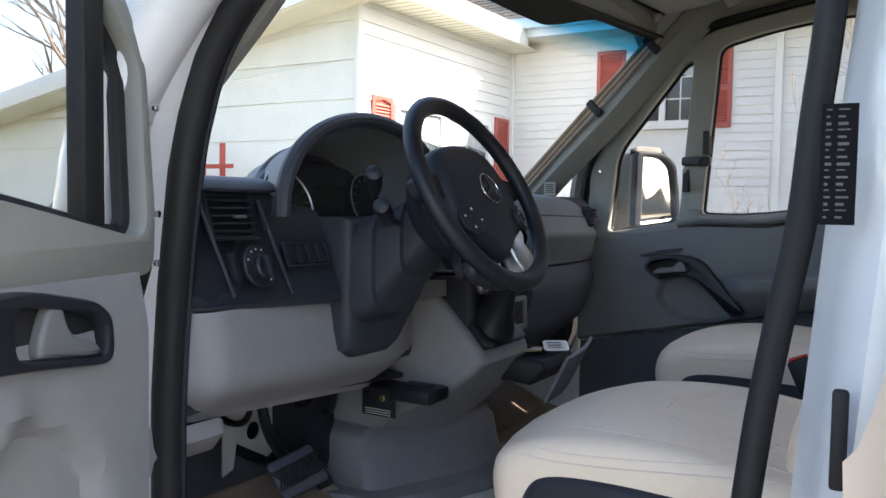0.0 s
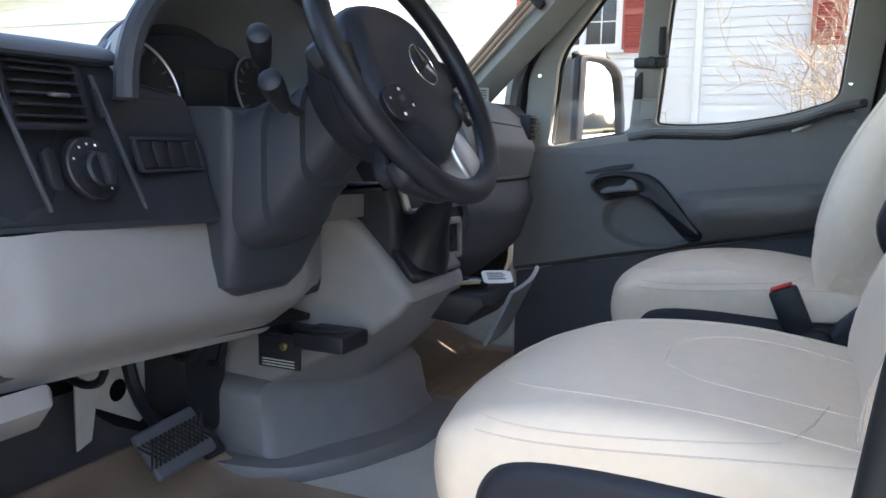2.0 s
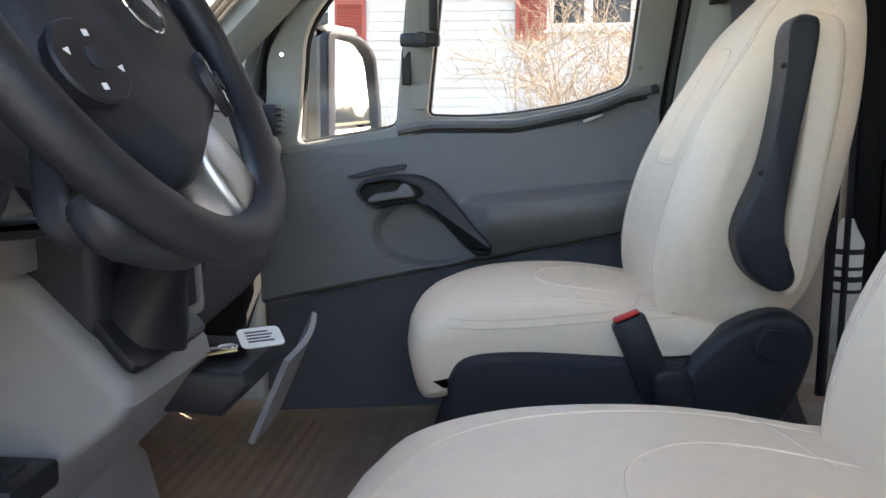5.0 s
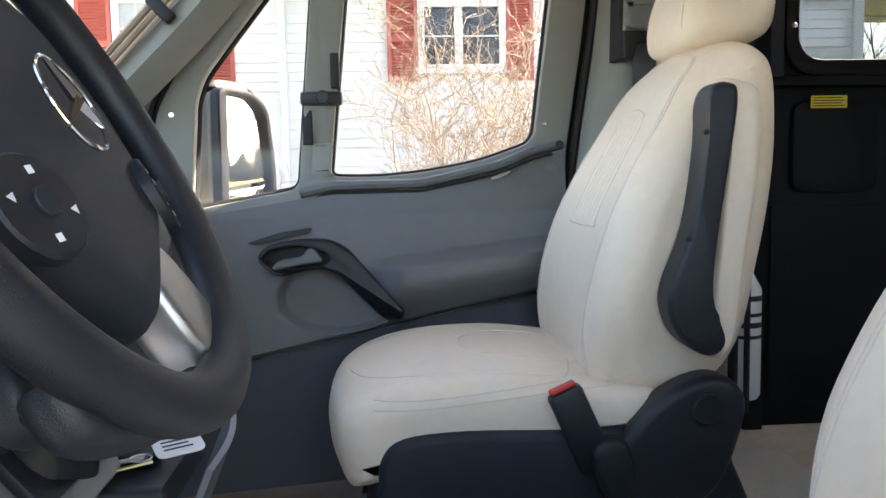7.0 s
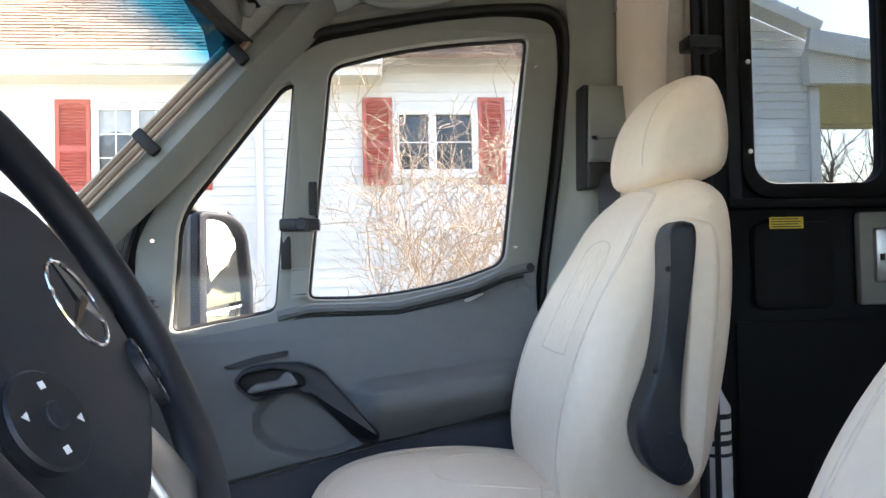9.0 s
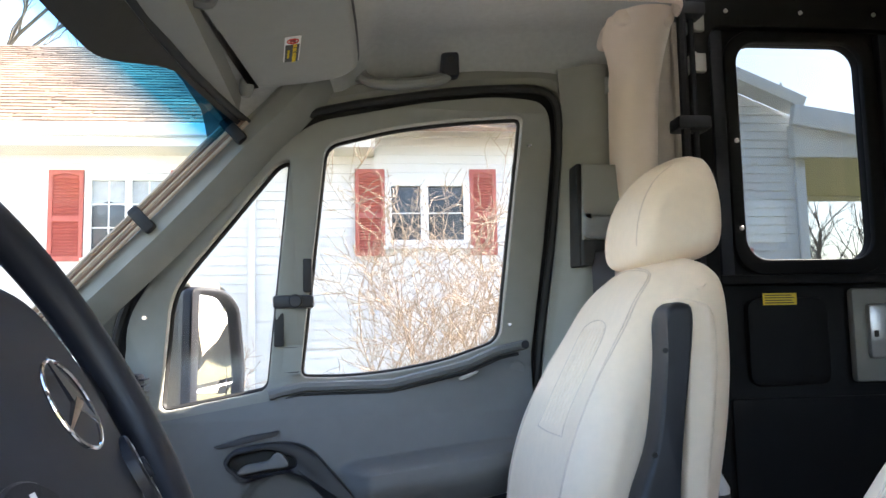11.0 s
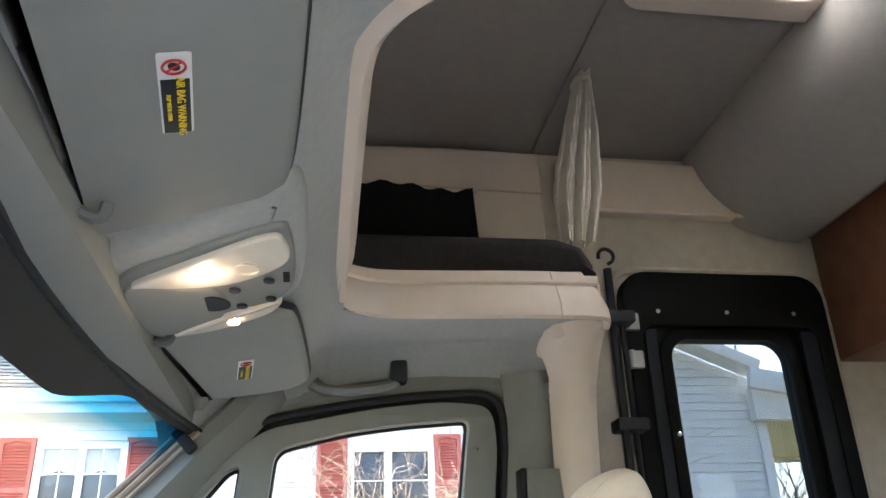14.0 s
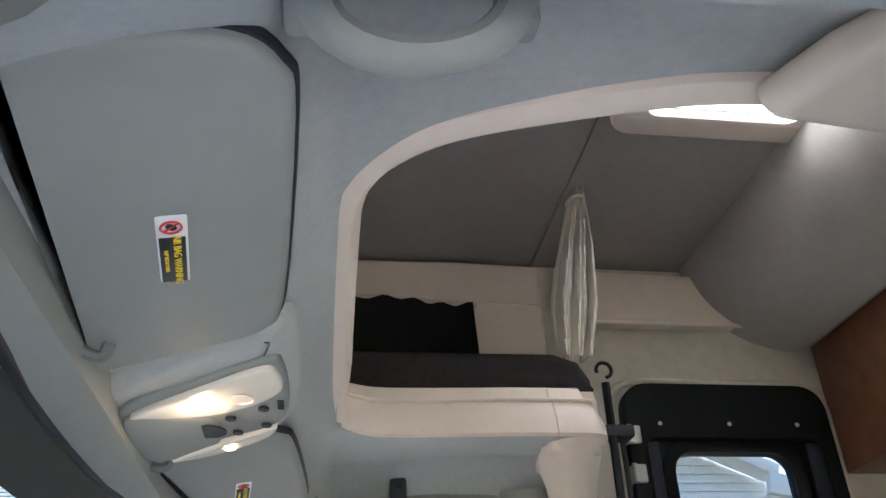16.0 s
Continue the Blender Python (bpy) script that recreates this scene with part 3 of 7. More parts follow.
pd = thing("passenger_door", "closed grey passenger door with moulded panel and vent window", "door")
rim = round_poly([(-0.945, 1.30), (-0.945, 1.50), (-0.872, 1.614), (-0.754, 1.726), (-0.619, 1.86), (-0.56, 1.90), (-0.334, 1.945), (-0.18, 1.963), (-0.07, 1.955), (-0.058, 1.867), (-0.07, 1.654), (-0.095, 1.40), (-0.10, 1.34), (-0.4, 1.31), (-0.7, 1.30)], [0.03, 0.05, 0.05, 0.05, 0.05, 0.05, 0.05, 0.05, 0.05, 0.05, 0.05, 0.02, 0.02, 0.05, 0.05])
big = round_poly([(-0.542, 1.858), (-0.405, 1.893), (-0.286, 1.911), (-0.123, 1.926), (-0.143, 1.691), (-0.163, 1.446), (-0.284, 1.405), (-0.411, 1.384), (-0.509, 1.377), (-0.600, 1.38)], [0.03, 0.05, 0.05, 0.02, 0.05, 0.03, 0.05, 0.05, 0.05, 0.02])
tri = round_poly([(-0.612, 1.826), (-0.64, 1.815), (-0.859, 1.557), (-0.874, 1.319), (-0.664, 1.356)], [0.015, 0.03, 0.06, 0.02, 0.02])
part("window_frame", plate([rim, big, tri], 0.03, lambda u, v, w: dput(u, v, w - 0.005), 0.004), FRAMEG, pd, "grey-green window surround")
g = part("window_glass", plate([[(p[0] * 1.0, p[1]) for p in rim]], 0.004, lambda u, v, w: dput(u, v, -0.03 - w), 0.0005), CLEAR, pd, "clear side window glass")
g.visible_shadow = False
part("frame_backing", plate([[tuple(p) for p in inset_ring(rim, -0.065)], [tuple(p) for p in inset_ring(big, -0.006)], [tuple(p) for p in inset_ring(tri, -0.006)]], 0.006, lambda u, v, w: dput(u, v, -0.024 + w), 0.0005), RUBBER, pd)
part("outer_skin", sheet(lambda u, v: Vector((u, 0.99 - 0.05 * max(0, (-0.2 - u) / 0.8), v)), span(-0.96, -0.06, 6), span(0.66, 1.32, 4), 0.01), WHITEP, pd)
# gasket round the big pane and the vent pane
for ring, r in ((big, 0.006), (tri, 0.007)):
    part("glass_gasket", tube([dput(p[0], p[1], -0.012) for p in ring + ring[:1]], r, 6), RUBBER, pd)
part("frame_seal", tube(smooth_line([dput(x, z, 0.012) for x, z in ((-0.965, 1.30), (-0.962, 1.48), (-0.89, 1.625), (-0.77, 1.74), (-0.635, 1.875), (-0.57, 1.917), (-0.334, 1.962), (-0.17, 1.98), (-0.065, 1.972), (-0.04, 1.88), (-0.05, 1.66), (-0.078, 1.40), (-0.10, 1.2), (-0.11, 0.95), (-0.13, 0.75))], 5), 0.0095, 8), RUBBER, pd)

part("jamb_strip", tube(smooth_line([dput(x, z, -0.03) for x, z in ((-1.0, 1.25), (-0.995, 1.49), (-0.92, 1.65), (-0.795, 1.765), (-0.655, 1.90), (-0.58, 1.945), (-0.334, 1.99), (-0.16, 2.01), (-0.035, 2.0), (-0.005, 1.89), (-0.015, 1.66), (-0.045, 1.40), (-0.065, 1.2), (-0.075, 0.95), (-0.09, 0.75))], 5), 0.026, 8), FRAMEG, pd)

BELT = [(-0.95, 1.292), (-0.877, 1.302), (-0.663, 1.335), (-0.596, 1.350), (-0.412, 1.350), (-0.246, 1.385), (-0.17, 1.415), (-0.10, 1.428)]


def lower_line(x):
    return 1.015 + (x + 0.749) * 0.2


def relief(x, z):
    """How far the moulded panel stands proud."""
    r = 0.018
    up = smoothstep(lower_line(x) - 0.006, lower_line(x) + 0.012, z)
    r += 0.03 * up * (1 - 0.55 * smoothstep(1.2, 1.33, z))
    top = 1.205 + 0.10 * (x + 0.45)
    arm = smoothstep(top + 0.014, top - 0.012, z) * smoothstep(top - 0.13, top - 0.03, z) * smoothstep(-0.53, -0.45, x) * (1 - 0.4 * smoothstep(-0.25, -0.1, x))
    r += 0.08 * arm
    d = ((x + 0.585) / 0.125) ** 2 + ((z - 1.135) / 0.075) ** 2
    ramp_z = 1.215 - (x + 0.66) * 0.55
    scoop = (1 - smoothstep(0.75, 1.05, d)) * (1 - smoothstep(ramp_z - 0.01, ramp_z + 0.015, z))
    return r - 0.028 * scoop


def panel_split(upper):
    """The card above or below the slanting joint, gridded to end on it."""
    def fn(x, v):
        m = lower_line(x)
        a, b = (m - 0.002, lerp(BELT, x)) if upper else (0.70, m - 0.004)
        z = a + (b - a) * v
        return Vector((x, min(ydoor(x, z), 0.93) - relief(x, z), z))
    return sheet(fn, span(-0.95, -0.10, 120), span(0, 1, 90 if upper else 50), 0.010, None, False)


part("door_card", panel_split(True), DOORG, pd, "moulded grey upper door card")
part("lower_card", panel_split(False), DOORD, pd, "dark grey lower door card")
# belt capping lip
part("belt_lip", tube([Vector((x, ydoor(x, z) - 0.035, z)) for x, z in [(q, lerp(BELT, q) + 0.012) for q in span(-0.66, -0.105, 24)]], 0.013, 8, flat=0.8), DOORG, pd)
part("belt_slot", tube([Vector((x, ydoor(x, 1.4) - 0.048, lerp(BELT, x) - 0.004)) for x in span(-0.94, -0.13, 40)], 0.004, 6), RUBBER, pd)


def on_card(x, z, out=0.0):
    return Vector((x, min(ydoor(x, z), 0.93) - relief(x, z) - out, z))


hd = part("door_handle", plate([round_poly([(-0.746, 1.222), (-0.725, 1.247), (-0.66, 1.258), (-0.605, 1.256), (-0.570, 1.240), (-0.452, 1.105), (-0.458, 1.086), (-0.498, 1.086), (-0.590, 1.188), (-0.62, 1.196), (-0.705, 1.182)], 0.02), round_poly([(-0.735, 1.218), (-0.722, 1.236), (-0.66, 1.246), (-0.608, 1.230), (-0.600, 1.212), (-0.62, 1.204), (-0.705, 1.193)], 0.01)], 0.032, lambda u, v, w: on_card(u, v, w - 0.004), 0.006), BLACKP, pd, "black pull grip and handle surround")
part("handle_cup", plate([round_poly([(-0.737, 1.218), (-0.722, 1.24), (-0.66, 1.25), (-0.606, 1.232), (-0.598, 1.21), (-0.705, 1.19)], 0.01)], 0.003, lambda u, v, w: on_card(u, v, w + 0.001), 0.0005), RUBBER, hd)
part("lever", padded([(-0.715, 1.198), (-0.66, 1.206), (-0.618, 1.212), (-0.632, 1.238), (-0.645, 1.236), (-0.66, 1.222), (-0.70, 1.216)], 0.004, 0.022, 0.004, lambda u, v, w: on_card(u, v, w), 3), DOORG, hd, "grey release lever")
part("lock_slot", plate([round_poly([(-0.765, 1.252), (-0.70, 1.270), (-0.636, 1.279), (-0.64, 1.268), (-0.70, 1.256), (-0.75, 1.247)], 0.006)], 0.006, lambda u, v, w: on_card(u, v, w), 0.001), BLACKP, pd)
for x, z in ((-0.907, 1.509), (-0.108, 1.866), (-0.143, 1.485)):
    part("screw", disc(dput(x, z, 0.02), (0, -1, 0), 0.006, 0.006, 12), CHROME, pd)
part("screw", disc(Vector((-0.112, ydoor(-0.112, 1.435) - 0.045, 1.438)), (0, -1, 0), 0.009, 0.006, 14), DARKP, pd)
part("cap", disc(on_card(-0.13, 1.385, -0.004), (0, -1, 0), 0.017, 0.005, 18), DOORG, pd)
part("pull_tab", padded([(-0.262, 1.372), (-0.226, 1.384), (-0.226, 1.379), (-0.26, 1.366)], 0.045, 0.056, 0.003, dput, 2), STEEL, pd)
# latch and catches on the vent window bar
lt = part("vent_latch", box(-0.652, -0.568, 0.818, 0.85, 1.523, 1.55, 0.006), BLACKP, pd, "black vent window catch")
part("catch", disc((-0.605, 0.819, 1.537), (0, -1, 0), 0.014, 0.016, 16), BLACKP, lt)
part("bar_block", box(-0.590, -0.572, 0.815, 0.86, 1.556, 1.625, 0.003), RUBBER, pd)
part("bar_block", box(-0.650, -0.630, 0.83, 0.87, 1.445, 1.515, 0.003), RUBBER, pd)
st = part("window_sticker", plate([[(-0.634, 1.385), (-0.596, 1.388), (-0.592, 1.448), (-0.630, 1.447)]], 0.001, lambda u, v, w: dput(u, v, 0.052 + w), 0.0002), FRAMEG, pd, "small printed notice")
for i in range(8):
    z = 1.443 - 0.007 * i
    part("print_bar", plate([[(-0.628, z), (-0.600 + 0.003 * (i % 3) - 0.003, z), (-0.600 + 0.003 * (i % 3) - 0.003, z - 0.0028), (-0.628, z - 0.0028)]], 0.0006, lambda u, v, w: dput(u, v, 0.0533 + w), 0.0001), DARKM, st)
part("speaker_grille", disc((-0.80, 0.868, 0.93), (0, -1, 0), 0.085, 0.012, 32), DOORD, pd, "round speaker grille")

# exterior mirror beyond the vent window
mr = thing("door_mirror", "large black and chrome exterior door mirror", "mirror")
part("shell", padded([(-0.952, 1.30), (-0.948, 1.42), (-0.932, 1.53), (-0.908, 1.572), (-0.87, 1.585), (-0.845, 1.58), (-0.848, 1.31), (-0.86, 1.288)], 1.04, 1.16, 0.02, lambda u, v, w: Vector((u - 0.014 + 0.5 * (w - 1.04), w, v)), 5, 5), FRAMEG, mr, "grey-green mirror shell")
mface = lambda off: (lambda u, v, w: Vector((-0.842 + 0.78 * u + 0.89 * (w - off), 1.05 + 1.56 * u - 0.45 * (w - off), v)))
part("mirror_rim", plate([round_poly([(-0.022, 1.288), (-0.018, 1.585), (0.06, 1.582), (0.092, 1.545), (0.106, 1.40), (0.104, 1.31)], [0.02, 0.02, 0.03, 0.04, 0.05, 0.02]), round_poly([(-0.004, 1.302), (0.0, 1.570), (0.055, 1.566), (0.082, 1.535), (0.095, 1.40), (0.094, 1.32)], [0.012, 0.012, 0.02, 0.03, 0.05, 0.012])], 0.03, mface(0.02), 0.006), DARKP, mr, "dark mirror rim")
part("mirror_glass", plate([round_poly([(-0.006, 1.358), (-0.002, 1.572), (0.056, 1.568), (0.083, 1.536), (0.096, 1.40), (0.096, 1.372)], [0.008, 0.012, 0.02, 0.03, 0.05, 0.008])], 0.004, mface(0.008), 0.001), MIRRORM, mr)
part("mirror_glass", plate([round_poly([(-0.006, 1.300), (-0.006, 1.348), (0.096, 1.362), (0.095, 1.318)], 0.010)], 0.004, mface(0.008), 0.001), MIRRORM, mr, "small wide-angle mirror")
part("mirror_back", plate([round_poly([(-0.020, 1.290), (-0.016, 1.583), (0.058, 1.58), (0.09, 1.543), (0.104, 1.40), (0.102, 1.312)], 0.02)], 0.012, mface(0.03), 0.002), FRAMEG, mr)
part("arm", tube([(-0.97, 0.95, 1.405), (-0.915, 1.10, 1.405)], 0.024, 12), FRAMEG, mr)

# ---- seats ----
from mathutils.bvhtree import BVHTree


def drape(bvh, pts, way, r=0.0012, out=0.0):
    """A stitched cord lying on a surface: points are thrown along way."""
    w = Vector(way)
    path = []
    for p in pts:
        hit, nrm, _, _ = bvh.ray_cast(Vector(p) - w * 0.6, w, 1.2)
        if hit is not None:
            path.append(hit - w * out)
    return tube(path, r, 5) if len(path) > 2 else None


def seat(side, name, label, c, back_by=0.0, rise=0.0, lean=0.0, recline=0.0):
    """A captain's seat in a fitted cream cover; side +1 is the passenger's. The inboard side carries the armrest."""
    th = thing(name, label, "seat", "cab seats")
    sy = lambda q: c + side * q                 # q: outboard +, inboard -
    put = lambda u, v, w: Vector((u, sy(w), v))
    tip = lambda v: lean + recline * (v - 1.11)      # how far the backrest lies back at a height
    bput = lambda u, v, w: Vector((u + tip(v), sy(w), v))

    def cush(u, v, w):
        q = abs(w) / 0.235
        dip = 0.012 * (1 - q * q) - 0.016 * smoothstep(0.75, 1, q) ** 2
        front = 0.03 * (1 - q ** 2.4)
        top = smoothstep(1.0, 1.1, v)
        return put(u - front * smoothstep(-0.3, -0.58, u), v - 0.014 - dip * 0.5 * top - 0.018 * top * q ** 3, w)

    bm = padded([(-0.565, 0.955), (-0.578, 1.02), (-0.558, 1.072), (-0.47, 1.105), (-0.33, 1.114), (-0.2, 1.10), (-0.10, 1.08), (-0.08, 1.04), (-0.12, 1.0), (-0.3, 0.985), (-0.47, 0.962), (-0.54, 0.945)], -0.24, 0.24, 0.036, cush, 6, 6)
    bvh = BVHTree.FromBMesh(bm)
    cu = part("seat_cushion", bm, CREAM, th, "cream vinyl cushion cover")
    down = (0, 0, -1)
    for k, pts in enumerate(([(-0.14, 0.10), (-0.26, 0.115), (-0.33, 0.105), (-0.375, 0.06), (-0.385, 0.0), (-0.375, -0.06), (-0.33, -0.105), (-0.26, -0.115), (-0.14, -0.10)],
                             [(-0.12, 0.185), (-0.3, 0.195), (-0.46, 0.175), (-0.54, 0.12), (-0.572, 0.0), (-0.54, -0.12), (-0.46, -0.175), (-0.3, -0.195), (-0.12, -0.185)])):
        cord = drape(bvh, [(x, sy(q), 1.2) for x, q, _ in smooth_line([(*p, 0) for p in pts], 8)], down)
        if cord:
            part("seam", cord, CREAM, cu)
    for s in (-1, 1):
        for z in (1.062, 1.050):
            cord = drape(bvh, [(x, sy(s * 0.1), z + 0.02 * smoothstep(-0.5, -0.2, x)) for x in span(-0.53, -0.12, 30)], (0, -s * side, 0), 0.001)
            if cord:
                part("stitching", cord, THREAD, cu)
    # backrest
    prof = [(-0.20, 1.08), (-0.20, 1.18), (-0.163, 1.31), (-0.092, 1.45), (-0.04, 1.545), (0.01, 1.59), (0.065, 1.595), (0.095, 1.55), (0.09, 1.42), (0.055, 1.25), (0.02, 1.10), (-0.06, 1.035), (-0.17, 1.045)]

    def back(u, v, w):
        q = w / 0.225
        k = 1 - 0.27 * smoothstep(1.25, 1.62, v) - 0.10 * (1 - smoothstep(1.05, 1.2, v))
        bol = 0.012 * smoothstep(0.55, 0.95, abs(q)) * (1 - smoothstep(1.38, 1.55, v)) if u < -0.05 + 0.5 * (v - 1.3) else 0
        return put(u - bol + tip(v), v - 0.03 * smoothstep(1.5, 1.6, v) * q * q, w * k)

    bm = padded(prof, -0.235, 0.235, 0.06, back, 6, 6)
    bvh = BVHTree.FromBMesh(bm)
    bk = part("backrest", bm, CREAM, th, "cream vinyl backrest cover")
    fw = Vector((0.9, 0, -0.35)).normalized()
    shapes = ([(-0.075, 1.45), (-0.075, 1.33), (-0.085, 1.30)], [(0.075, 1.45), (0.075, 1.33), (0.085, 1.30)], [(-0.085, 1.30), (0, 1.298), (0.085, 1.30)], [(-0.075, 1.45), (-0.06, 1.475), (0, 1.485), (0.06, 1.475), (0.075, 1.45)],
              *[[(f * (q + o), z) for q, z in ((0.178, 1.10), (0.176, 1.25), (0.165, 1.40), (0.15, 1.50), (0.115, 1.56), (0, 1.575 + o))] for f in (-1, 1) for o in (0.0, 0.006)])
    for pts in shapes:
        cord = drape(bvh, [(-0.12 + tip(z) + 0.6 * (z - 1.4), sy(q), z) for q, z, _ in smooth_line([(*p, 0) for p in pts], 8)], fw, 0.0013)
        if cord:
            part("seam", cord, THREAD, bk)
    for i in range(-3, 4):
        cord = drape(bvh, [(-0.12 + tip(z) + 0.6 * (z - 1.4), sy(i * 0.02), z) for z in span(1.31, 1.47, 10)], fw, 0.0012, 0.0)
        if cord:
            part("tuck", cord, CREAM, bk)
    # headrest
    hr = padded([(-0.048, 1.60), (-0.044, 1.66), (-0.01, 1.725), (0.045, 1.76), (0.105, 1.764), (0.132, 1.70), (0.125, 1.615), (0.06, 1.59), (-0.01, 1.584)], -0.118, 0.118, 0.034, lambda u, v, w: bput(0.014 + 0.86 * u, v + 0.008 - 0.10 * (1.76 - v) - 0.02 * (w / 0.128) ** 2 * smoothstep(1.65, 1.75, v), w), 6, 6, taper=lambda s: 1 - 0.12 * abs(2 * s - 1) ** 3, soft=True)
    hv = BVHTree.FromBMesh(hr)
    ho = part("headrest", hr, CREAM, th, "cream covered headrest")
    for s in (-0.085, 0.085):
        cord = drape(hv, [(0.02 + tip(z), sy(s), z) for z in span(1.61, 1.75, 12)], (1, 0, 0), 0.0014)
        if cord:
            part("seam", cord, THREAD, ho)
    for s in (-0.05, 0.05):
        part("headrest_post", tube([(0.03 + tip(1.55), sy(s), 1.55), (0.035 + tip(1.62), sy(s), 1.62)], 0.007, 8), STEEL, th)
    # folded-up armrest on the inboard side
    aput = lambda u, v, w: bput(u + 0.008, v + 0.006, w)
    arm = part("armrest", padded([(-0.062, 1.488), (-0.035, 1.50), (-0.022, 1.47), (-0.047, 1.30), (-0.055, 1.20), (-0.035, 1.135), (-0.06, 1.115), (-0.10, 1.14), (-0.118, 1.18), (-0.115, 1.22), (-0.085, 1.30), (-0.066, 1.42)], -0.278, -0.215, 0.012, aput, 4, 5, soft=True), BLACKP, th, "black plastic folded-up armrest")
    part("armrest_cover", padded([(-0.045, 1.502), (-0.01, 1.503), (0.015, 1.485), (0.018, 1.40), (-0.003, 1.25), (-0.022, 1.13), (-0.045, 1.108), (-0.055, 1.13), (-0.053, 1.20), (-0.04, 1.32), (-0.03, 1.44)], -0.268, -0.20, 0.016, aput, 5, 5, soft=True), CREAM, arm, "cream padded sleeve")
    part("pivot_cap", disc((-0.067 + tip(1.17), sy(-0.276), 1.172), (0, -side, 0), 0.028, 0.0035, 24), BLACKP, arm)
    for x, z in ((-0.062, 1.437), (-0.085, 1.29)):
        part("screw", disc((x + tip(z), sy(-0.277), z), (0, -side, 0), 0.004, 0.003, 10), RUBBER, arm)
    # lower shell, recliner cover, buckle
    up = 0.03 if side < 0 else 0.012
    part("base_shell", padded([(-0.505, 0.84), (-0.525, 0.93), (-0.52, 0.972), (-0.488, 0.998), (-0.40, 1.006), (-0.25, 1.002), (-0.05, 1.0), (0.0, 0.94), (-0.02, 0.84)], -0.25, 0.25, 0.016, lambda u, v, w: put(u, v + up, w), 4, 4), DARKP, th, "black plastic seat base shell")
    part("recliner_cover", padded([(-0.20, 0.92), (-0.185, 0.985), (-0.125, 1.055), (-0.06, 1.088), (-0.012, 1.082), (0.008, 1.035), (-0.035, 0.92), (-0.12, 0.885)], -0.27, -0.21, 0.015, put, 4, 4), BLACKP, th)
    part("recliner_knob", disc((-0.055, sy(-0.268), 1.045), (0, -side, 0), 0.022, 0.012, 20), BLACKP, th)
    bu = part("belt_buckle", box(-0.026, 0.026, -0.013, 0.013, -0.13, 0.0, 0.007, 2, None, pose(-0.258 - (0.06 if side < 0 else 0), sy(-0.25), 1.075 - (0.03 if side < 0 else 0), 0, -24, 0)), BLACKP, th, "black seat belt buckle")
    part("release_button", box(-0.02, 0.02, -0.009, 0.009, 0.0, 0.006, 0.002, 1, None, pose(-0.258 - (0.06 if side < 0 else 0), sy(-0.25), 1.075 - (0.03 if side < 0 else 0), 0, -24, 0)), RED, bu, "red release button")
    part("buckle_shroud", padded([(-0.222, 0.985), (-0.19, 1.008), (-0.165, 0.99), (-0.158, 0.93), (-0.195, 0.91)], -0.28, -0.245, 0.01, put, 3, 3), BLACKP, th)
    part("pedestal", padded([(-0.46, FLOOR - 0.025), (-0.46, 0.88), (-0.04, 0.88), (-0.02, FLOOR - 0.025)], -0.2, 0.2, 0.02, put, 3, 1, False), DARKP, th, "dark steel seat pedestal")
    th.location = (back_by, 0, rise)
    return th


seat(1, "captain_seat", "cream vinyl covered passenger captain's seat on black base", 0.537, 0.017, -0.004)
seat(-1, "captain_seat", "cream vinyl covered driver's captain's seat on black base", -0.39, 0.052, 0.004, 0.02, 0.24)

# ---- dashboard ----
def text_mesh(body, size, put, depth=0.0004):
    """Flat lettering in the built-in font; put(u, v, w) gives the place."""
    cu = bpy.data.curves.new("tmp", "FONT")
    cu.body, cu.size, cu.extrude, cu.align_x, cu.align_y = body, size, depth, "CENTER", "CENTER"
    ob = bpy.data.objects.new("tmp", cu)
    me = bpy.data.meshes.new_from_object(ob)
    bm = bmesh.new()
    bm.from_mesh(me)
    for v in bm.verts:
        v.co = put(v.co.x, v.co.y, v.co.z)
    bpy.data.objects.remove(ob), bpy.data.curves.remove(cu), bpy.data.meshes.remove(me)
    return bm


dash = thing("dashboard", "two-tone dashboard with charcoal top and light grey knee panel", "dashboard")
XY = lambda u, v, w: Vector((u, w, v))
# padded top shelf under the windscreen
for ya, yb, xr in ((-0.84, -0.64, -1.0), (-0.66, -0.15, -1.09), (-0.17, 0.80, -0.93)):
    part("top_pad", padded([(xr, 1.30), (xr + 0.005, 1.40), (xr - 0.02, 1.425), (-1.13, 1.42), (-1.30, 1.36), (-1.42, 1.33), (-1.42, 1.25), (-1.15, 1.25)], ya, yb, 0.02, XY, 4, 1, False), DARKP, dash, "charcoal soft top pad")
part("core", box(-1.42, -0.97, -0.82, 0.80, 1.06, 1.30, 0.02), DASHP, dash)
# driver's instrument and switch panel
before = set(dash.children)
part("switch_panel", plate([round_poly([(-0.825, 1.232), (-0.50, 1.222), (-0.50, 1.385), (-0.60, 1.40), (-0.62, 1.425), (-0.80, 1.425), (-0.815, 1.36)], 0.012)], 0.05, lambda u, v, w: Vector((-0.955 + w - 0.10 * max(0, (-0.745 - u) / 0.08) ** 1.5 * 0.6, u, v)), 0.006), CARBON, dash, "dark patterned switch panel")
part("panel_brow", padded([(-1.00, 1.415), (-0.895, 1.412), (-0.885, 1.425), (-0.91, 1.437), (-1.00, 1.438)], -0.83, -0.61, 0.015, XY, 3, 4), DASHP, dash)
vent = part("air_vent", plate([rounded(-0.772, -0.668, 1.338, 1.412, 0.008), rounded(-0.764, -0.678, 1.346, 1.406, 0.004)], 0.012, lambda u, v, w: Vector((-0.908 + w, u, v + 0.0)), 0.002), BLACKP, dash, "black air vent")
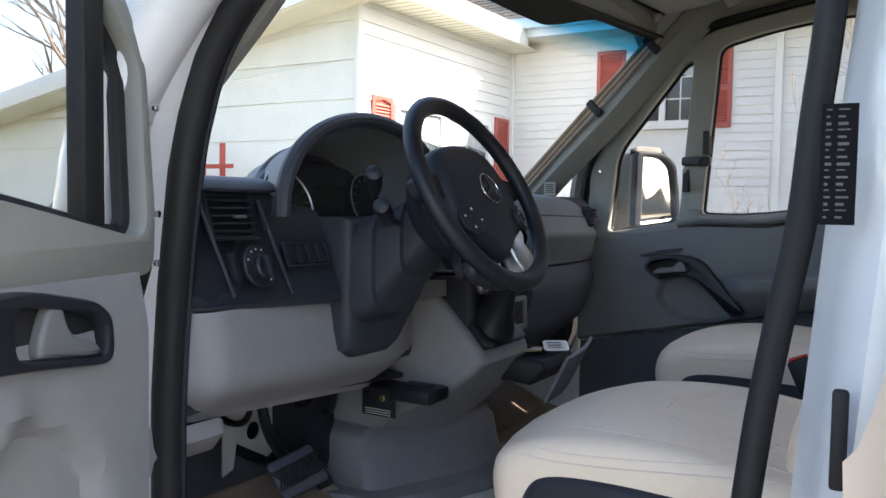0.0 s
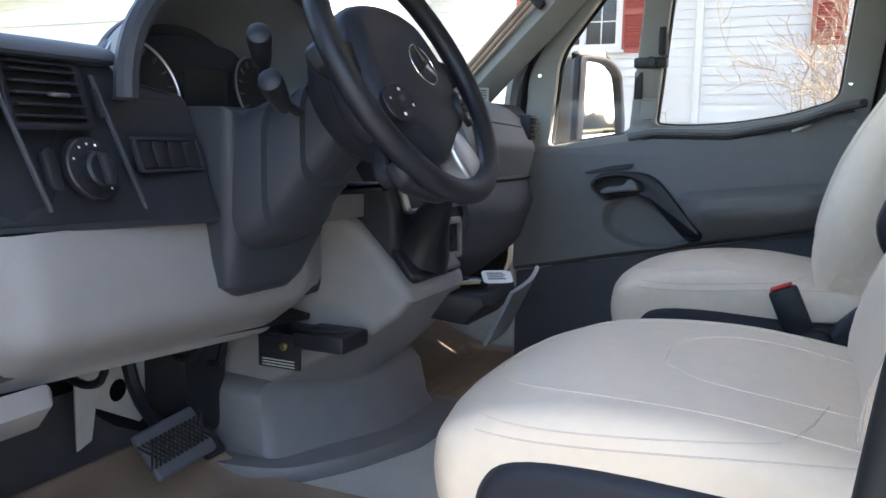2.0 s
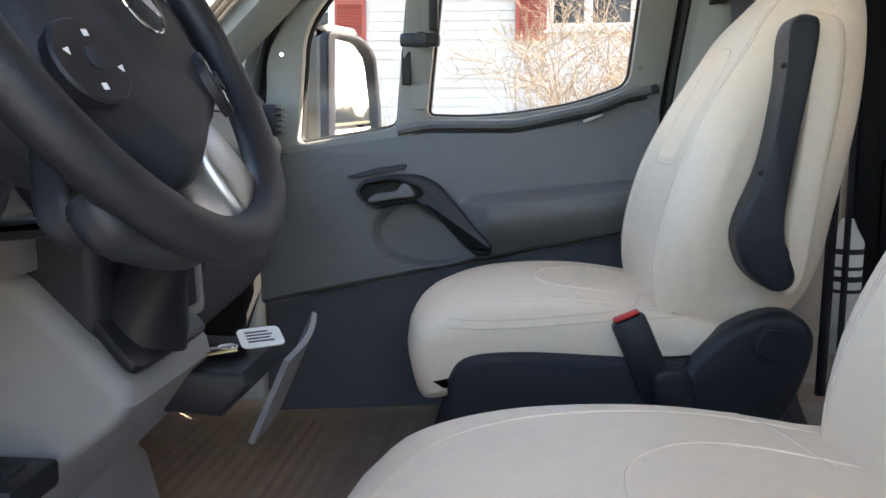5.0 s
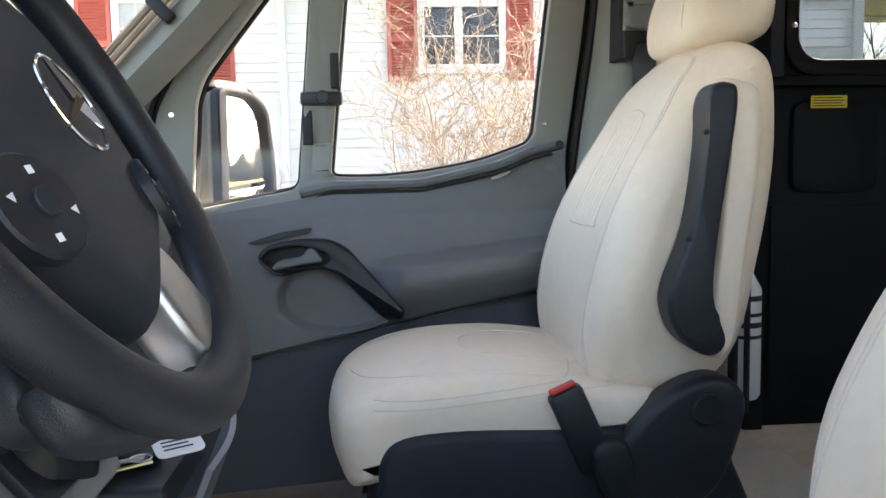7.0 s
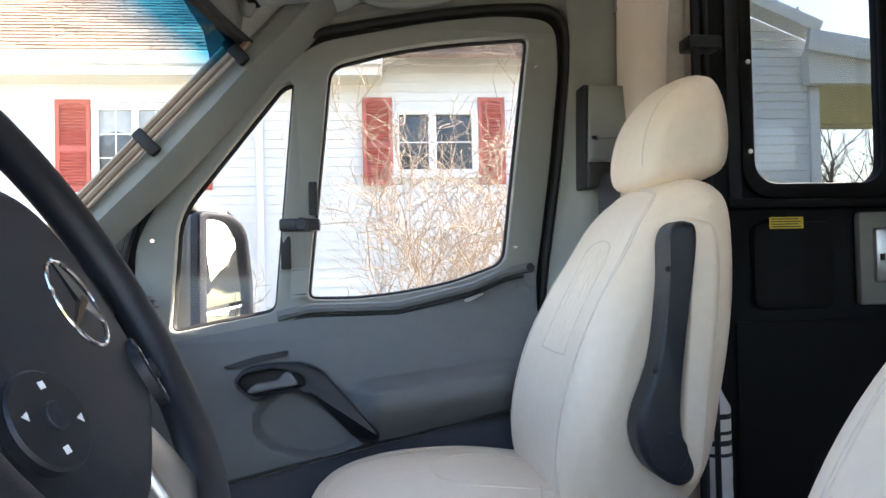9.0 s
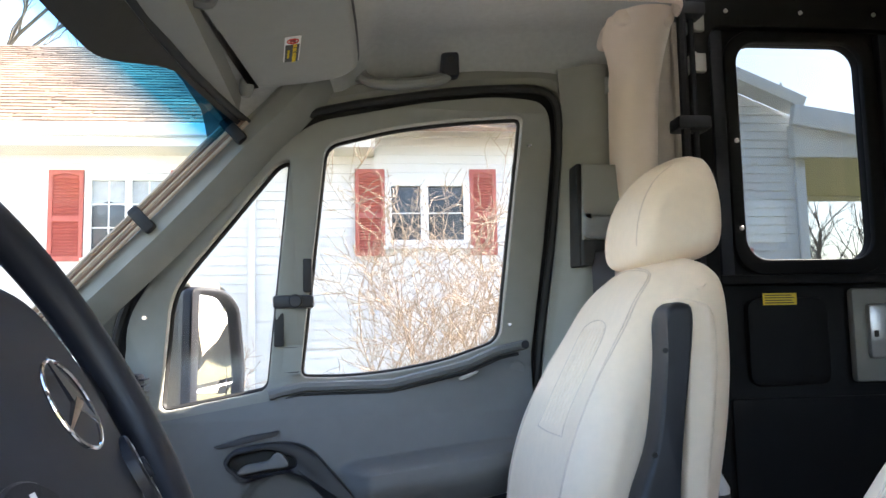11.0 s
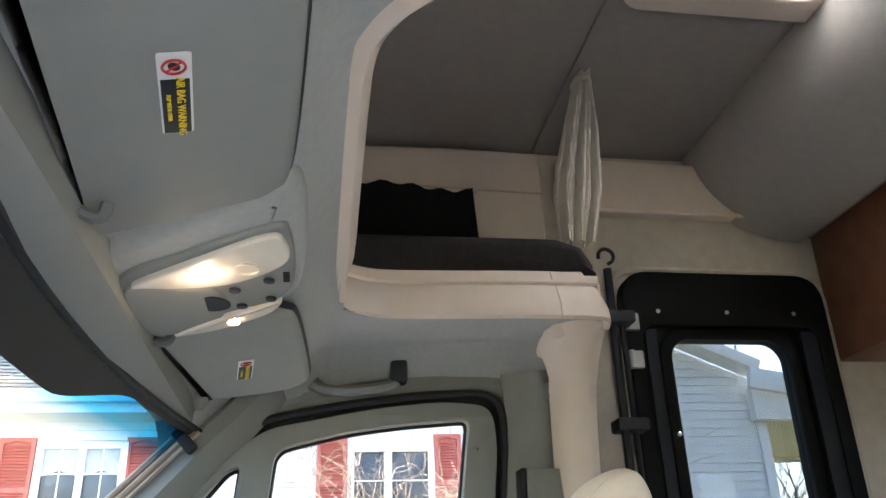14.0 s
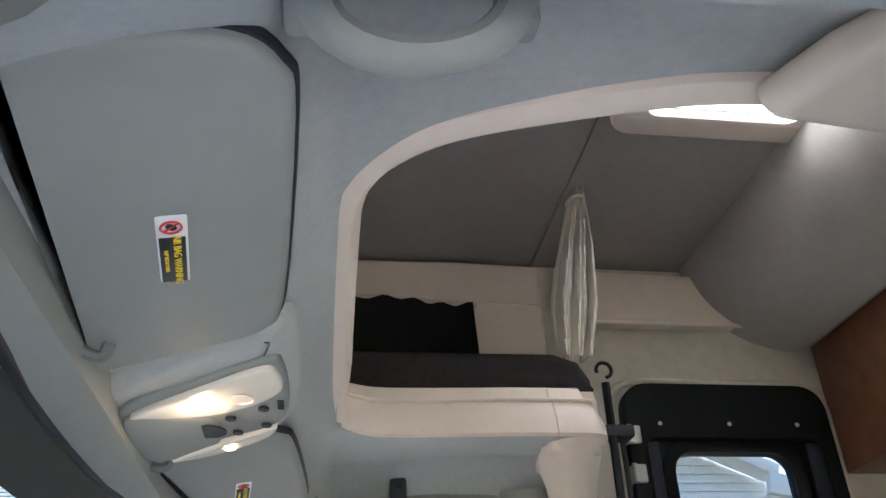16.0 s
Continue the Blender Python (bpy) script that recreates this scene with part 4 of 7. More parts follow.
part("vent_well", box(-0.909, -0.904, -0.764, -0.678, 1.346, 1.406, 0), RUBBER, vent)
for i in range(5):
    part("slat", box(-0.903, -0.890, -0.762, -0.680, 1.3505 + 0.0118 * i, 1.3535 + 0.0118 * i, 0.001), BLACKP, vent)
part("vent_tab", box(-0.892, -0.884, -0.725, -0.700, 1.372, 1.377, 0.002), SILVER, vent, "silver adjuster tab")
part("side_vent", box(-0.985, -0.955, -0.815, -0.785, 1.34, 1.40, 0.006), BLACKP, dash)
for s, (ya, za), (yb, zb) in ((1, (-0.752, 1.255), (-0.782, 1.418)), (1, (-0.625, 1.25), (-0.652, 1.40))):
    part("trim_strip", tube(smooth_line([(-0.902, ya, za), (-0.899, ya - 0.012, za + 0.05), (-0.90, yb, zb)], 6), 0.0032, 8), DASHP, dash, "glossy dark trim strip")
kn = part("light_switch", disc((-0.905, -0.688, 1.297), (1, 0, 0), 0.034, 0.010, 32), BLACKP, dash, "round headlamp switch")
part("knob", disc((-0.896, -0.688, 1.297), (1, 0, 0), 0.019, 0.014, 24), BLACKP, kn)
part("knob_grip", box(-0.882, -0.872, -0.6935, -0.6825, 1.280, 1.314, 0.003, 2), DARKP, kn)
for a in (60, 85, 110, 25, 215, 235):
    part("switch_mark", box(-0.8955, -0.8945, -0.0013, 0.0013, -0.0013, 0.0013, 0, 1, None, pose(0, -0.688 + 0.0265 * math.cos(radians(180 - a)), 1.297 + 0.0265 * math.sin(radians(a)), 0, 0, 0)), WHITEM, kn)
part("rocker_switch", plate([rounded(-0.748, -0.732, 1.275, 1.32, 0.007)], 0.01, lambda u, v, w: Vector((-0.905 + w, u, v)), 0.003), BLACKP, dash)
sb = part("switch_bank", plate([rounded(-0.618, -0.508, 1.290, 1.332, 0.004), rounded(-0.613, -0.513, 1.294, 1.328, 0.002)], 0.008, lambda u, v, w: Vector((-0.906 + w, u, v)), 0.001), DARKP, dash)
for i in range(4):
    part("blank_switch", box(-0.908, -0.901, -0.612 + 0.025 * i, -0.589 + 0.025 * i, 1.295, 1.327, 0.002), BLACKP, sb)
part("sensor", box(-0.905, -0.898, -0.655, -0.645, 1.352, 1.385, 0.002), BLACKP, dash)

shear = Matrix.Identity(4)
shear[0][2], shear[0][3] = -0.36, 0.36 * 1.27
for ob in set(dash.children) - before:
    for o in (ob, *ob.children):
        o.data.transform(shear)

# instrument hood
def hood(u, v, grow=0.0):
    """u along the arch 0..1, v from the mouth to the windscreen."""
    a = math.pi * (1.0 - u)
    q = 1 - 0.45 * v
    cy, cz = -0.405, 1.375
    return Vector((-0.90 - 0.24 * v, cy + (0.25 + grow) * math.cos(a) * (1 - 0.60 * max(0.0, v) ** 0.85), cz + (0.182 + grow) * abs(math.sin(a)) ** 0.8 * q))


part("instrument_hood", sheet(lambda u, v: hood(u, v), span(0, 1, 40), span(0, 1, 12), 0.016), TEAL, dash, "arched instrument hood")
part("hood_lip", tube([hood(u, -0.01, -0.008) for u in span(0, 1, 48)], 0.014, 10), DASHP, dash)
DIALM = mat("dial_face", (0.03, 0.03, 0.03), 0.5, vary=0.1, bump=0, spec=0.1)
cl = part("instrument_panel", plate([[(-0.61, 1.335), (-0.20, 1.335), (-0.21, 1.42), (-0.29, 1.465), (-0.40, 1.478), (-0.52, 1.465), (-0.60, 1.42)]], 0.02, lambda u, v, w: Vector((-1.03 + w + 0.35 * (1.40 - v), u, v)), 0.003), DASHP, dash, "instrument panel with two dials")
for cy in (-0.53, -0.28):
    dial = part("dial", disc((-0.995, cy, 1.395), (1, 0, 0.35), 0.062, 0.004, 40), DIALM, cl)
    part("dial_rim", tube([(-0.988 - 0.35 * 0.062 * math.sin(a), cy + 0.062 * math.cos(a), 1.395 + 0.062 * math.sin(a)) for a in span(0, 2 * math.pi, 40)], 0.002, 6), SILVER, dial)
    for i in range(13):
        a = radians(-40 + 260 * i / 12)
        part("dial_tick", box(-0.0015, 0.0015, -0.001, 0.001, 0.046, 0.055, 0, 1, None, Matrix.Translation((-0.989 - 0.35 * 0.05 * math.sin(a), cy, 1.395)) @ pose(0, 0, 0, -90 + math.degrees(a), 0, 0)), LABELD, dial)
scr = part("cluster_display", box(-1.0, -0.992, -0.45, -0.36, 1.36, 1.43, 0.003), mat("display_glass", (0.016, 0.017, 0.016), 0.6, vary=0.05, bump=0, spec=0.2), cl)

part("hood_back", plate([[(q.y, q.z) for q in (hood(u, 0.55, -0.006) for u in span(0, 1, 30))] + [(-0.18, 1.30), (-0.63, 1.30)]], 0.01, lambda u, v, w: Vector((-1.055 + w, u, v)), 0.001), DASHP, dash)

# column, pod, stalks
part("column_pod", padded([(-0.497, 1.372), (-0.492, 1.17), (-0.484, 1.132), (-0.455, 1.116), (-0.355, 1.114), (-0.32, 1.13), (-0.268, 1.19), (-0.258, 1.372)], -1.0, -0.876, 0.018, lambda u, v, w: Vector((w - 0.07 * max(0, 1.26 - v), u, v)), 4, 1, False), DASHP, dash, "charcoal steering column pod")
part("column_shroud", loft([[Vector((x, -0.40 + r * math.copysign(abs(math.cos(a)) ** 0.6, math.cos(a)), z + h * math.copysign(abs(math.sin(a)) ** 0.6, math.sin(a)) - (0.035 if math.sin(a) < 0 else 0) * k)) for a in (2 * math.pi * i / 36 for i in range(36))] for x, z, r, h, k in ((-1.0, 1.27, 0.085, 0.08, 0.4), (-0.90, 1.285, 0.088, 0.08, 1), (-0.845, 1.31, 0.088, 0.077, 1), (-0.838, 1.313, 0.086, 0.075, 1), (-0.836, 1.314, 0.076, 0.066, 1), (-0.795, 1.346, 0.074, 0.062, 0.6), (-0.788, 1.35, 0.072, 0.06, 0.6), (-0.786, 1.352, 0.063, 0.052, 0.6), (-0.74, 1.385, 0.066, 0.058, 0.1), (-0.715, 1.398, 0.055, 0.05, 0))]), DASHP, dash, "steering column shroud")
for pts, tip in (([(-0.79, -0.47, 1.365), (-0.76, -0.54, 1.372), (-0.745, -0.575, 1.38)], (-0.735, -0.60, 1.392)), ([(-0.83, -0.46, 1.39), (-0.80, -0.53, 1.41), (-0.775, -0.565, 1.43)], (-0.762, -0.585, 1.442))):
    stk = part("stalk", tube(smooth_line(pts, 4), 0.006, 8), BLACKP, dash, "black control stalk")
    d = (Vector(tip) - Vector(pts[-1])).normalized()
    part("stalk_knob", turned(Vector(pts[-1]) - d * 0.03, d, [(-0.004, 0.006), (0.008, 0.010), (0.03, 0.0125), (0.060, 0.0145), (0.068, 0.013), (0.071, 0.008)], 16), BLACKP, stk)
part("ignition", disc((-0.86, -0.285, 1.275), (1, 0, 0.2), 0.02, 0.02, 20), SILVER, dash)
part("park_brake_handle", padded([(-0.90, 1.245), (-0.80, 1.252), (-0.785, 1.26), (-0.79, 1.268), (-0.90, 1.262)], -0.265, -0.235, 0.006, XY, 3, 3), BLACKP, dash)

# light grey knee panel
def knee(u, v):
    y = -0.84 + 0.68 * u
    z = 1.228 - v * (0.17 + 0.045 * u)
    bulge = 0.012 * math.sin(math.pi * min(1, v * 0.9)) - 0.075 * smoothstep(0.55, 1.0, v) ** 1.3
    cham = -0.09 * smoothstep(0.12 + 0.03 * v, 0.0, u)
    return Vector((-0.936 + bulge + cham - 0.05 * smoothstep(0.8, 1, u), y, z))


part("knee_panel", sheet(knee, span(0, 1, 48), span(0, 1, 20), 0.012), LIGHTG, dash, "light grey knee panel")
part("panel_seam", tube([knee(0.285 + 0.0 * v - 0.06 * max(0, v - 0.5), v) + Vector((0.0015, 0, 0)) for v in span(0.01, 0.95, 16)], 0.0009, 5), DOORD, dash)
part("knee_underside", sheet(lambda u, v: Vector((-0.985 - 0.35 * v, -0.82 + 0.66 * u, 1.082 - 0.055 * u + 0.05 * v)), span(0, 1, 10), span(0, 1, 5), 0.01), BLACKP, dash)
part("side_kick_panel", padded([(-1.35, 0.74), (-1.35, 1.1), (-0.985, 1.09), (-0.96, 1.02), (-0.98, 0.98), (-1.07, 0.955), (-1.08, 0.74)], -0.845, -0.80, 0.01, XY, 3, 1, False), LIGHTG, dash)
part("fuse_lid", padded([(-1.06, 0.97), (-1.06, 1.02), (-0.975, 1.05), (-0.965, 1.025), (-0.99, 0.995)], -0.80, -0.70, 0.012, XY, 3, 1, False), LIGHTG, dash)

# centre console and gear tunnel
part("console_side", padded([(-1.35, 0.86), (-1.35, 1.20), (-0.93, 1.205), (-0.905, 1.19), (-0.80, 1.085), (-0.795, 1.062), (-0.815, 1.035), (-0.85, 0.985), (-0.90, 0.935), (-0.96, 0.885), (-0.99, 0.855)], -0.15, 0.09, 0.02, lambda u, v, w: Vector((u - 0.11 * smoothstep(0.06, -0.15, w) * smoothstep(1.06, 0.87, v) * smoothstep(-1.2, -1.0, u), w, v)), 5, 1, False), LIGHTG, dash, "light grey centre console")
part("engine_tunnel", padded([(-1.4, 0.70), (-1.4, 0.90), (-1.06, 0.888), (-0.992, 0.876), (-0.968, 0.852), (-0.95, 0.775), (-0.925, 0.745), (-0.91, 0.70)], -0.19, 0.27, 0.035, lambda u, v, w: Vector((u - 0.10 * smoothstep(0.1, -0.19, w) * smoothstep(-1.1, -0.95, u), w, v)), 5, 1, False), TUNG, dash, "grey rubber gear tunnel cover")
part("tunnel_flange", plate([round_poly([(-1.30, -0.245), (-1.10, -0.24), (-1.0, -0.21), (-0.925, -0.09), (-0.87, 0.06), (-0.87, 0.30), (-1.30, 0.30)], 0.04)], 0.034, lambda u, v, w: Vector((u, v, FLOOR + 0.002 + w)), 0.006), TUNG, dash, "moulded flange of the tunnel cover")
part("heater_box", box(-1.40, -1.165, -0.275, -0.16, 0.79, 1.06, 0.02), BLACKP, dash, "black heater housing in the footwell")
bt = part("shift_boot_plate", plate([round_poly([(-0.125, 0.0), (0.075, 0.0), (0.06, 0.155), (-0.10, 0.155)], 0.02)], 0.014, lambda u, v, w: Vector((-0.802 - 0.70 * v + 0.7 * w, u - 0.005, 1.088 + 0.70 * v + 0.7 * w)), 0.004), BLACKP, dash, "black gear lever surround")
for i in range(5):
    part("gear_mark", box(-0.002, 0.002, -0.0025, 0.0025, 0, 0.0006, 0, 1, None, pose(-0.798 - 0.014 * i, -0.105, 1.1 + 0.014 * i, 0, 45, 0)), WHITEM, bt)
boot = part("gear_boot", loft([[Vector((x, y + 0.9 * r * math.cos(a) * (1 + 0.06 * math.sin(5 * a + k)), z + 0.0)) + Vector((r * math.sin(a) * (1 + 0.05 * math.sin(4 * a + 2 * k)), 0, -0.45 * r * math.sin(a))) for a in (2 * math.pi * i / 28 for i in range(28))] for k, (x, y, z, r) in enumerate(((-0.835, -0.045, 1.125, 0.058), (-0.825, -0.05, 1.15, 0.05), (-0.805, -0.062, 1.175, 0.036), (-0.79, -0.075, 1.20, 0.03), (-0.772, -0.09, 1.222, 0.022), (-0.758, -0.105, 1.238, 0.017)))]), BLACKP, dash, "black leather gear boot")
part("boot_ring", turned((-0.757, -0.106, 1.236), (0.1, -0.1, 0.95), [(0, 0.017), (0.002, 0.0185), (0.008, 0.0185), (0.01, 0.016)], 20), SILVER, boot, "silver collar")
part("gear_knob", turned((-0.756, -0.108, 1.245), (0.05, -0.06, 0.98), [(0, 0.014), (0.02, 0.016), (0.045, 0.024), (0.065, 0.026), (0.08, 0.02), (0.085, 0.008)], 20), BLACKP, dash)

# centre stack
stk = part("centre_panel", padded([(-1.1, 1.05), (-1.1, 1.42), (-0.935, 1.42), (-0.90, 1.38), (-0.84, 1.22), (-0.835, 1.10), (-0.87, 1.06)], -0.12, 0.17, 0.015, XY, 4, 1, False), DARKP, dash, "dark centre panel")
stp = lambda y0, y1, z0, z1, out=0.0: (lambda u, v, w: Vector((lerp([(1.06, -0.866), (1.10, -0.833), (1.22, -0.838), (1.38, -0.898)], v) + w + out, u, v)))
part("radio_bezel", plate([rounded(-0.10, 0.152, 1.205, 1.268, 0.012), rounded(-0.088, 0.14, 1.213, 1.260, 0.008)], 0.012, stp(0, 0, 0, 0), 0.002), SILVER, stk, "silver edged radio frame")
part("radio_face", plate([rounded(-0.088, 0.14, 1.213, 1.260, 0.008)], 0.006, stp(0, 0, 0, 0), 0.001), BLACKP, stk)
part("heater_panel", plate([rounded(-0.06, 0.13, 1.105, 1.185, 0.012), rounded(-0.045, 0.115, 1.118, 1.172, 0.006)], 0.012, stp(0, 0, 0, 0), 0.003), LIGHTG, stk, "grey frame round the controls")
part("heater_face", plate([rounded(-0.045, 0.115, 1.118, 1.172, 0.006)], 0.007, stp(0, 0, 0, 0), 0.001), BLACKP, stk)
for y in (0.0, 0.07):
    part("socket", disc((-0.832, y, 1.145), (1, 0, 0), 0.014, 0.01, 20), DARKP, stk)
part("audio_unit", plate([rounded(-0.10, 0.15, 1.285, 1.36, 0.008)], 0.008, stp(0, 0, 0, 0), 0.002), CARBON, stk)
for y in (-0.07, 0.12):
    part("dial_knob", disc((-0.855, y, 1.32), (1, 0, 0.3), 0.02, 0.014, 24), SILVER, stk)
part("console_infill", padded([(-1.1, 1.18), (-1.1, 1.30), (-0.93, 1.30), (-0.90, 1.26), (-0.90, 1.20)], -0.25, -0.11, 0.015, XY, 3, 1, False), TUNG, dash)

# added block that keeps sun off the passenger mat; dark so its lit face stays dim
part("side_filler", padded([(-1.14, 0.88), (-1.14, 1.16), (-0.97, 1.16), (-0.965, 1.0), (-1.0, 0.90)], 0.70, 0.835, 0.012, XY, 3, 1, False), RUBBER, dash)

# passenger side of the dash
def pdash(u, v):
    y = 0.16 + 0.63 * u
    prof = lerp([(0, -0.99), (0.10, -0.90), (0.18, -0.865), (0.6, -0.825), (1, -0.84)], v)
    return Vector((prof - 0.075 * u * u, y, lerp([(0, 1.44), (0.10, 1.432), (0.18, 1.405), (1, 1.25)], v) - 0.012 * u))


part("airbag_panel", sheet(pdash, span(0, 1, 24), span(0, 1, 24), 0.015), TEAL, dash, "slate passenger airbag panel")
part("airbag_seam", tube([pdash(u, 0.33) + Vector((0.001, 0, 0)) for u in span(0, 0.86, 24)], 0.0018, 5), DARKM, dash)
part("lower_edge_groove", tube([pdash(u, 1.0) for u in span(0, 1, 24)], 0.007, 6), RUBBER, dash)
part("glovebox", sheet(lambda u, v: Vector((lerp([(0, -0.85), (0.25, -0.835), (0.7, -0.87), (1, -0.95)], v) - 0.08 * u * u, 0.16 + 0.63 * u, 1.243 - 0.012 * u - 0.23 * v)), span(0, 1, 20), span(0, 1, 12), 0.012), DOORD, dash, "grey glovebox and lower dash")
pv = part("end_vent", box(-0.915, -0.885, 0.70, 0.755, 1.335, 1.40, 0.006), DARKP, dash, "end air vent")
for i in range(5):
    part("slat", box(-0.888, -0.876, 0.705, 0.75, 1.342 + 0.0115 * i, 1.346 + 0.0115 * i, 0.001), BLACKP, pv)

# steering wheel
WC = Vector((-0.671, -0.399, 1.421))
AL = radians(29.7)
wt, wn_, wl = Vector((-math.sin(AL), 0, math.cos(AL))), Vector((math.cos(AL), 0, math.sin(AL))), Vector((0, 1, 0))
wp = lambda a, b, c=0.0: WC + wl * a + wt * b + wn_ * c
sw = thing("steering_wheel", "black four-spoke steering wheel with silver lower spokes", "steering wheel")
RR = 0.173
part("rim", loft([[wp((RR + 0.0165 * math.cos(q)) * math.cos(a), (RR + 0.0165 * math.cos(q)) * math.sin(a), 0.0145 * math.sin(q)) for q in (2 * math.pi * k / 14 for k in range(14))] for a in span(0, 2 * math.pi, 72)], True, False), BLACKP, sw, "black leather-grained rim")
hub = part("hub", padded([(-0.104, 0.045), (-0.078, 0.088), (0, 0.102), (0.078, 0.088), (0.104, 0.045), (0.116, -0.02), (0.106, -0.064), (0.052, -0.092), (0.022, -0.110), (0, -0.120), (-0.028, -0.120), (-0.060, -0.096), (-0.106, -0.064), (-0.116, -0.02)], -0.065, 0.004, 0.022, lambda u, v, w: wp(u, v - 0.005, w + 0.014 * math.cos(min(1.5, math.hypot(u, v) / 0.1 * 1.4))), 5, 5), DARKP, sw, "charcoal airbag hub")
part("hub_back", turned(wp(0, 0, -0.11), wn_, [(0, 0.07), (0.025, 0.096), (0.055, 0.104), (0.072, 0.096)], 32), DARKP, sw)
for s in (-1, 1):
    part("upper_spoke", padded([(0.085, 0.035), (0.17, 0.03), (0.168, -0.005), (0.09, -0.01)], -0.035, -0.008, 0.008, lambda u, v, w, s=s: wp(s * u, v, w), 3, 4), BLACKP, sw)
    part("spoke_insert", padded([(0.10, 0.03), (0.14, 0.028), (0.14, 0.004), (0.10, 0.0)], -0.03, -0.012, 0.003, lambda u, v, w, s=s: wp(s * u, v, w), 2, 3), SILVER, sw, "silver spoke insert")
    part("lower_spoke", padded([(0.018, -0.10), (0.060, -0.082), (0.090, -0.150), (0.032, -0.166)] if s > 0 else [(0.06, -0.08), (0.085, -0.07), (0.125, -0.12), (0.10, -0.14)], -0.03 if s > 0 else -0.048, 0.001 if s > 0 else -0.024, 0.006, lambda u, v, w, s=s: wp(s * u, v, w), 3, 4), SILVER if s > 0 else BLACKP, sw, "satin silver lower spoke" if s > 0 else "")
    part("spoke_web", padded([(0.03, -0.14), (0.06, -0.145), (0.10, -0.138), (0.128, -0.12), (0.125, -0.15), (0.07, -0.17), (0.03, -0.172)], -0.03, -0.006, 0.008, lambda u, v, w, s=s: wp(s * u, v, w), 3, 4), BLACKP, sw)
    pad = part("button_pad", disc(wp(s * 0.090, -0.056, 0.003), wn_ + wl * s * 0.25, 0.026, 0.008, 32), BLACKP, sw, "round control button pad")
    nb = (wn_ + wl * s * 0.25).normalized()
    part("centre_button", disc(wp(s * 0.090, -0.056, 0.0112), nb, 0.0075, 0.003, 20), DARKP, pad)
    for k, (a, b) in enumerate(((-0.016, 0.006), (0.016, -0.006), (0.004, 0.016), (-0.004, -0.016))):
        c = WC + wl * (s * 0.090 + a) + wt * (-0.056 + b) + wn_ * 0.0105 - wn_ * 0.25 * s * a
        part("button_mark", disc(c, nb, 0.0028, 0.0012, 3 if k < 2 else 4), WHITEM, pad)
em = part("emblem", tube([wp(0.028 * math.cos(a), -0.004 + 0.028 * math.sin(a), 0.0195) for a in span(0, 2 * math.pi, 36)], 0.0014, 8), CHROME, sw, "chrome ring badge")
for a in (90, 210, 330):
    c, s = math.cos(radians(a)), math.sin(radians(a))
    part("emblem_arm", tube([wp(0, -0.004, 0.0225), wp(0.03 * c, -0.004 + 0.03 * s, 0.0195)], [0.0036, 0.001], 4), CHROME, em)

# pull-out tray with keys
tr = thing("dash_tray", "open black pull-out tray below the dash", "tray")
part("tray_body", padded([(-0.95, 1.0), (-0.95, 1.055), (-0.74, 1.05), (-0.73, 1.03), (-0.77, 0.99)], 0.03, 0.21, 0.01, XY, 3, 1, False), BLACKP, tr)
part("tray_flap", sheet(lambda u, v: Vector((-0.74 + 0.04 * v + 0.01 * math.sin(math.pi * u), 0.045 + 0.15 * u + 0.03 * v, 0.955 + 0.10 * v + 0.03 * u)), span(0, 1, 8), span(0, 1, 8), 0.008), TUNG, tr, "grey tray flap")
keys = thing("key_ring", "car keys with a white paper key tag lying in the tray", "keys")
tag = lambda u, v, w: Vector((-0.742, 0.115, 1.072)) + Vector((0.80, 0.55, 0.0)) * u + Vector((-0.45, 0.65, 0.40)) * v + Vector((0.22, -0.32, 0.80)) * w
part("key_tag", plate([rounded(-0.03, 0.03, -0.022, 0.022, 0.009)], 0.003, tag, 0.0008), WHITEM, keys, "white rounded key tag")
for i in range(4):
    part("tag_line", plate([[(-0.02, 0.012 - 0.007 * i), (0.012 + 0.004 * (i % 2), 0.012 - 0.007 * i), (0.012 + 0.004 * (i % 2), 0.0095 - 0.007 * i), (-0.02, 0.0095 - 0.007 * i)]], 0.0008, lambda u, v, w: tag(u, v, 0.0032 + w), 0.0001), DARKM, keys)
part("key", tube([(-0.80, 0.06, 1.062), (-0.76, 0.075, 1.066)], 0.005, 6, flat=0.4), BRASS, keys)
part("key", tube([(-0.81, 0.09, 1.06), (-0.77, 0.085, 1.068)], 0.006, 6, flat=0.4), STEEL, keys)
part("key_fob", padded([(-0.81, 0.10), (-0.77, 0.09), (-0.76, 0.12), (-0.80, 0.135)], 1.053, 1.066, 0.004, lambda u, v, w: Vector((u, v, w)), 3, 4), BLACKP, keys)
part("ring", tube([(-0.775 + 0.012 * math.cos(a), 0.082 + 0.012 * math.sin(a), 1.068) for a in span(0, 2 * math.pi, 16)], 0.0012, 5), STEEL, keys)

# brake controller under the knee panel
bc = thing("brake_controller", "black trailer brake controller under the dash", "controller")
part("bracket_plate", box(-1.04, -0.955, -0.236, -0.230, 0.945, 1.0, 0.002), BLACKP, bc)
part("bracket_top", box(-1.04, -0.90, -0.236, -0.15, 1.0, 1.006, 0.002), BLACKP, bc)
part("controller_body", box(-0.965, -0.865, -0.245, -0.16, 0.985, 1.015, 0.007), BLACKP, bc)
part("button", box(-0.945, -0.885, -0.225, -0.185, 1.013, 1.019, 0.002), DARKP, bc)
part("bolt", disc((-0.985, -0.237, 0.985), (0, -1, 0), 0.007, 0.006, 8), BRASS, bc, "brass bolt head")
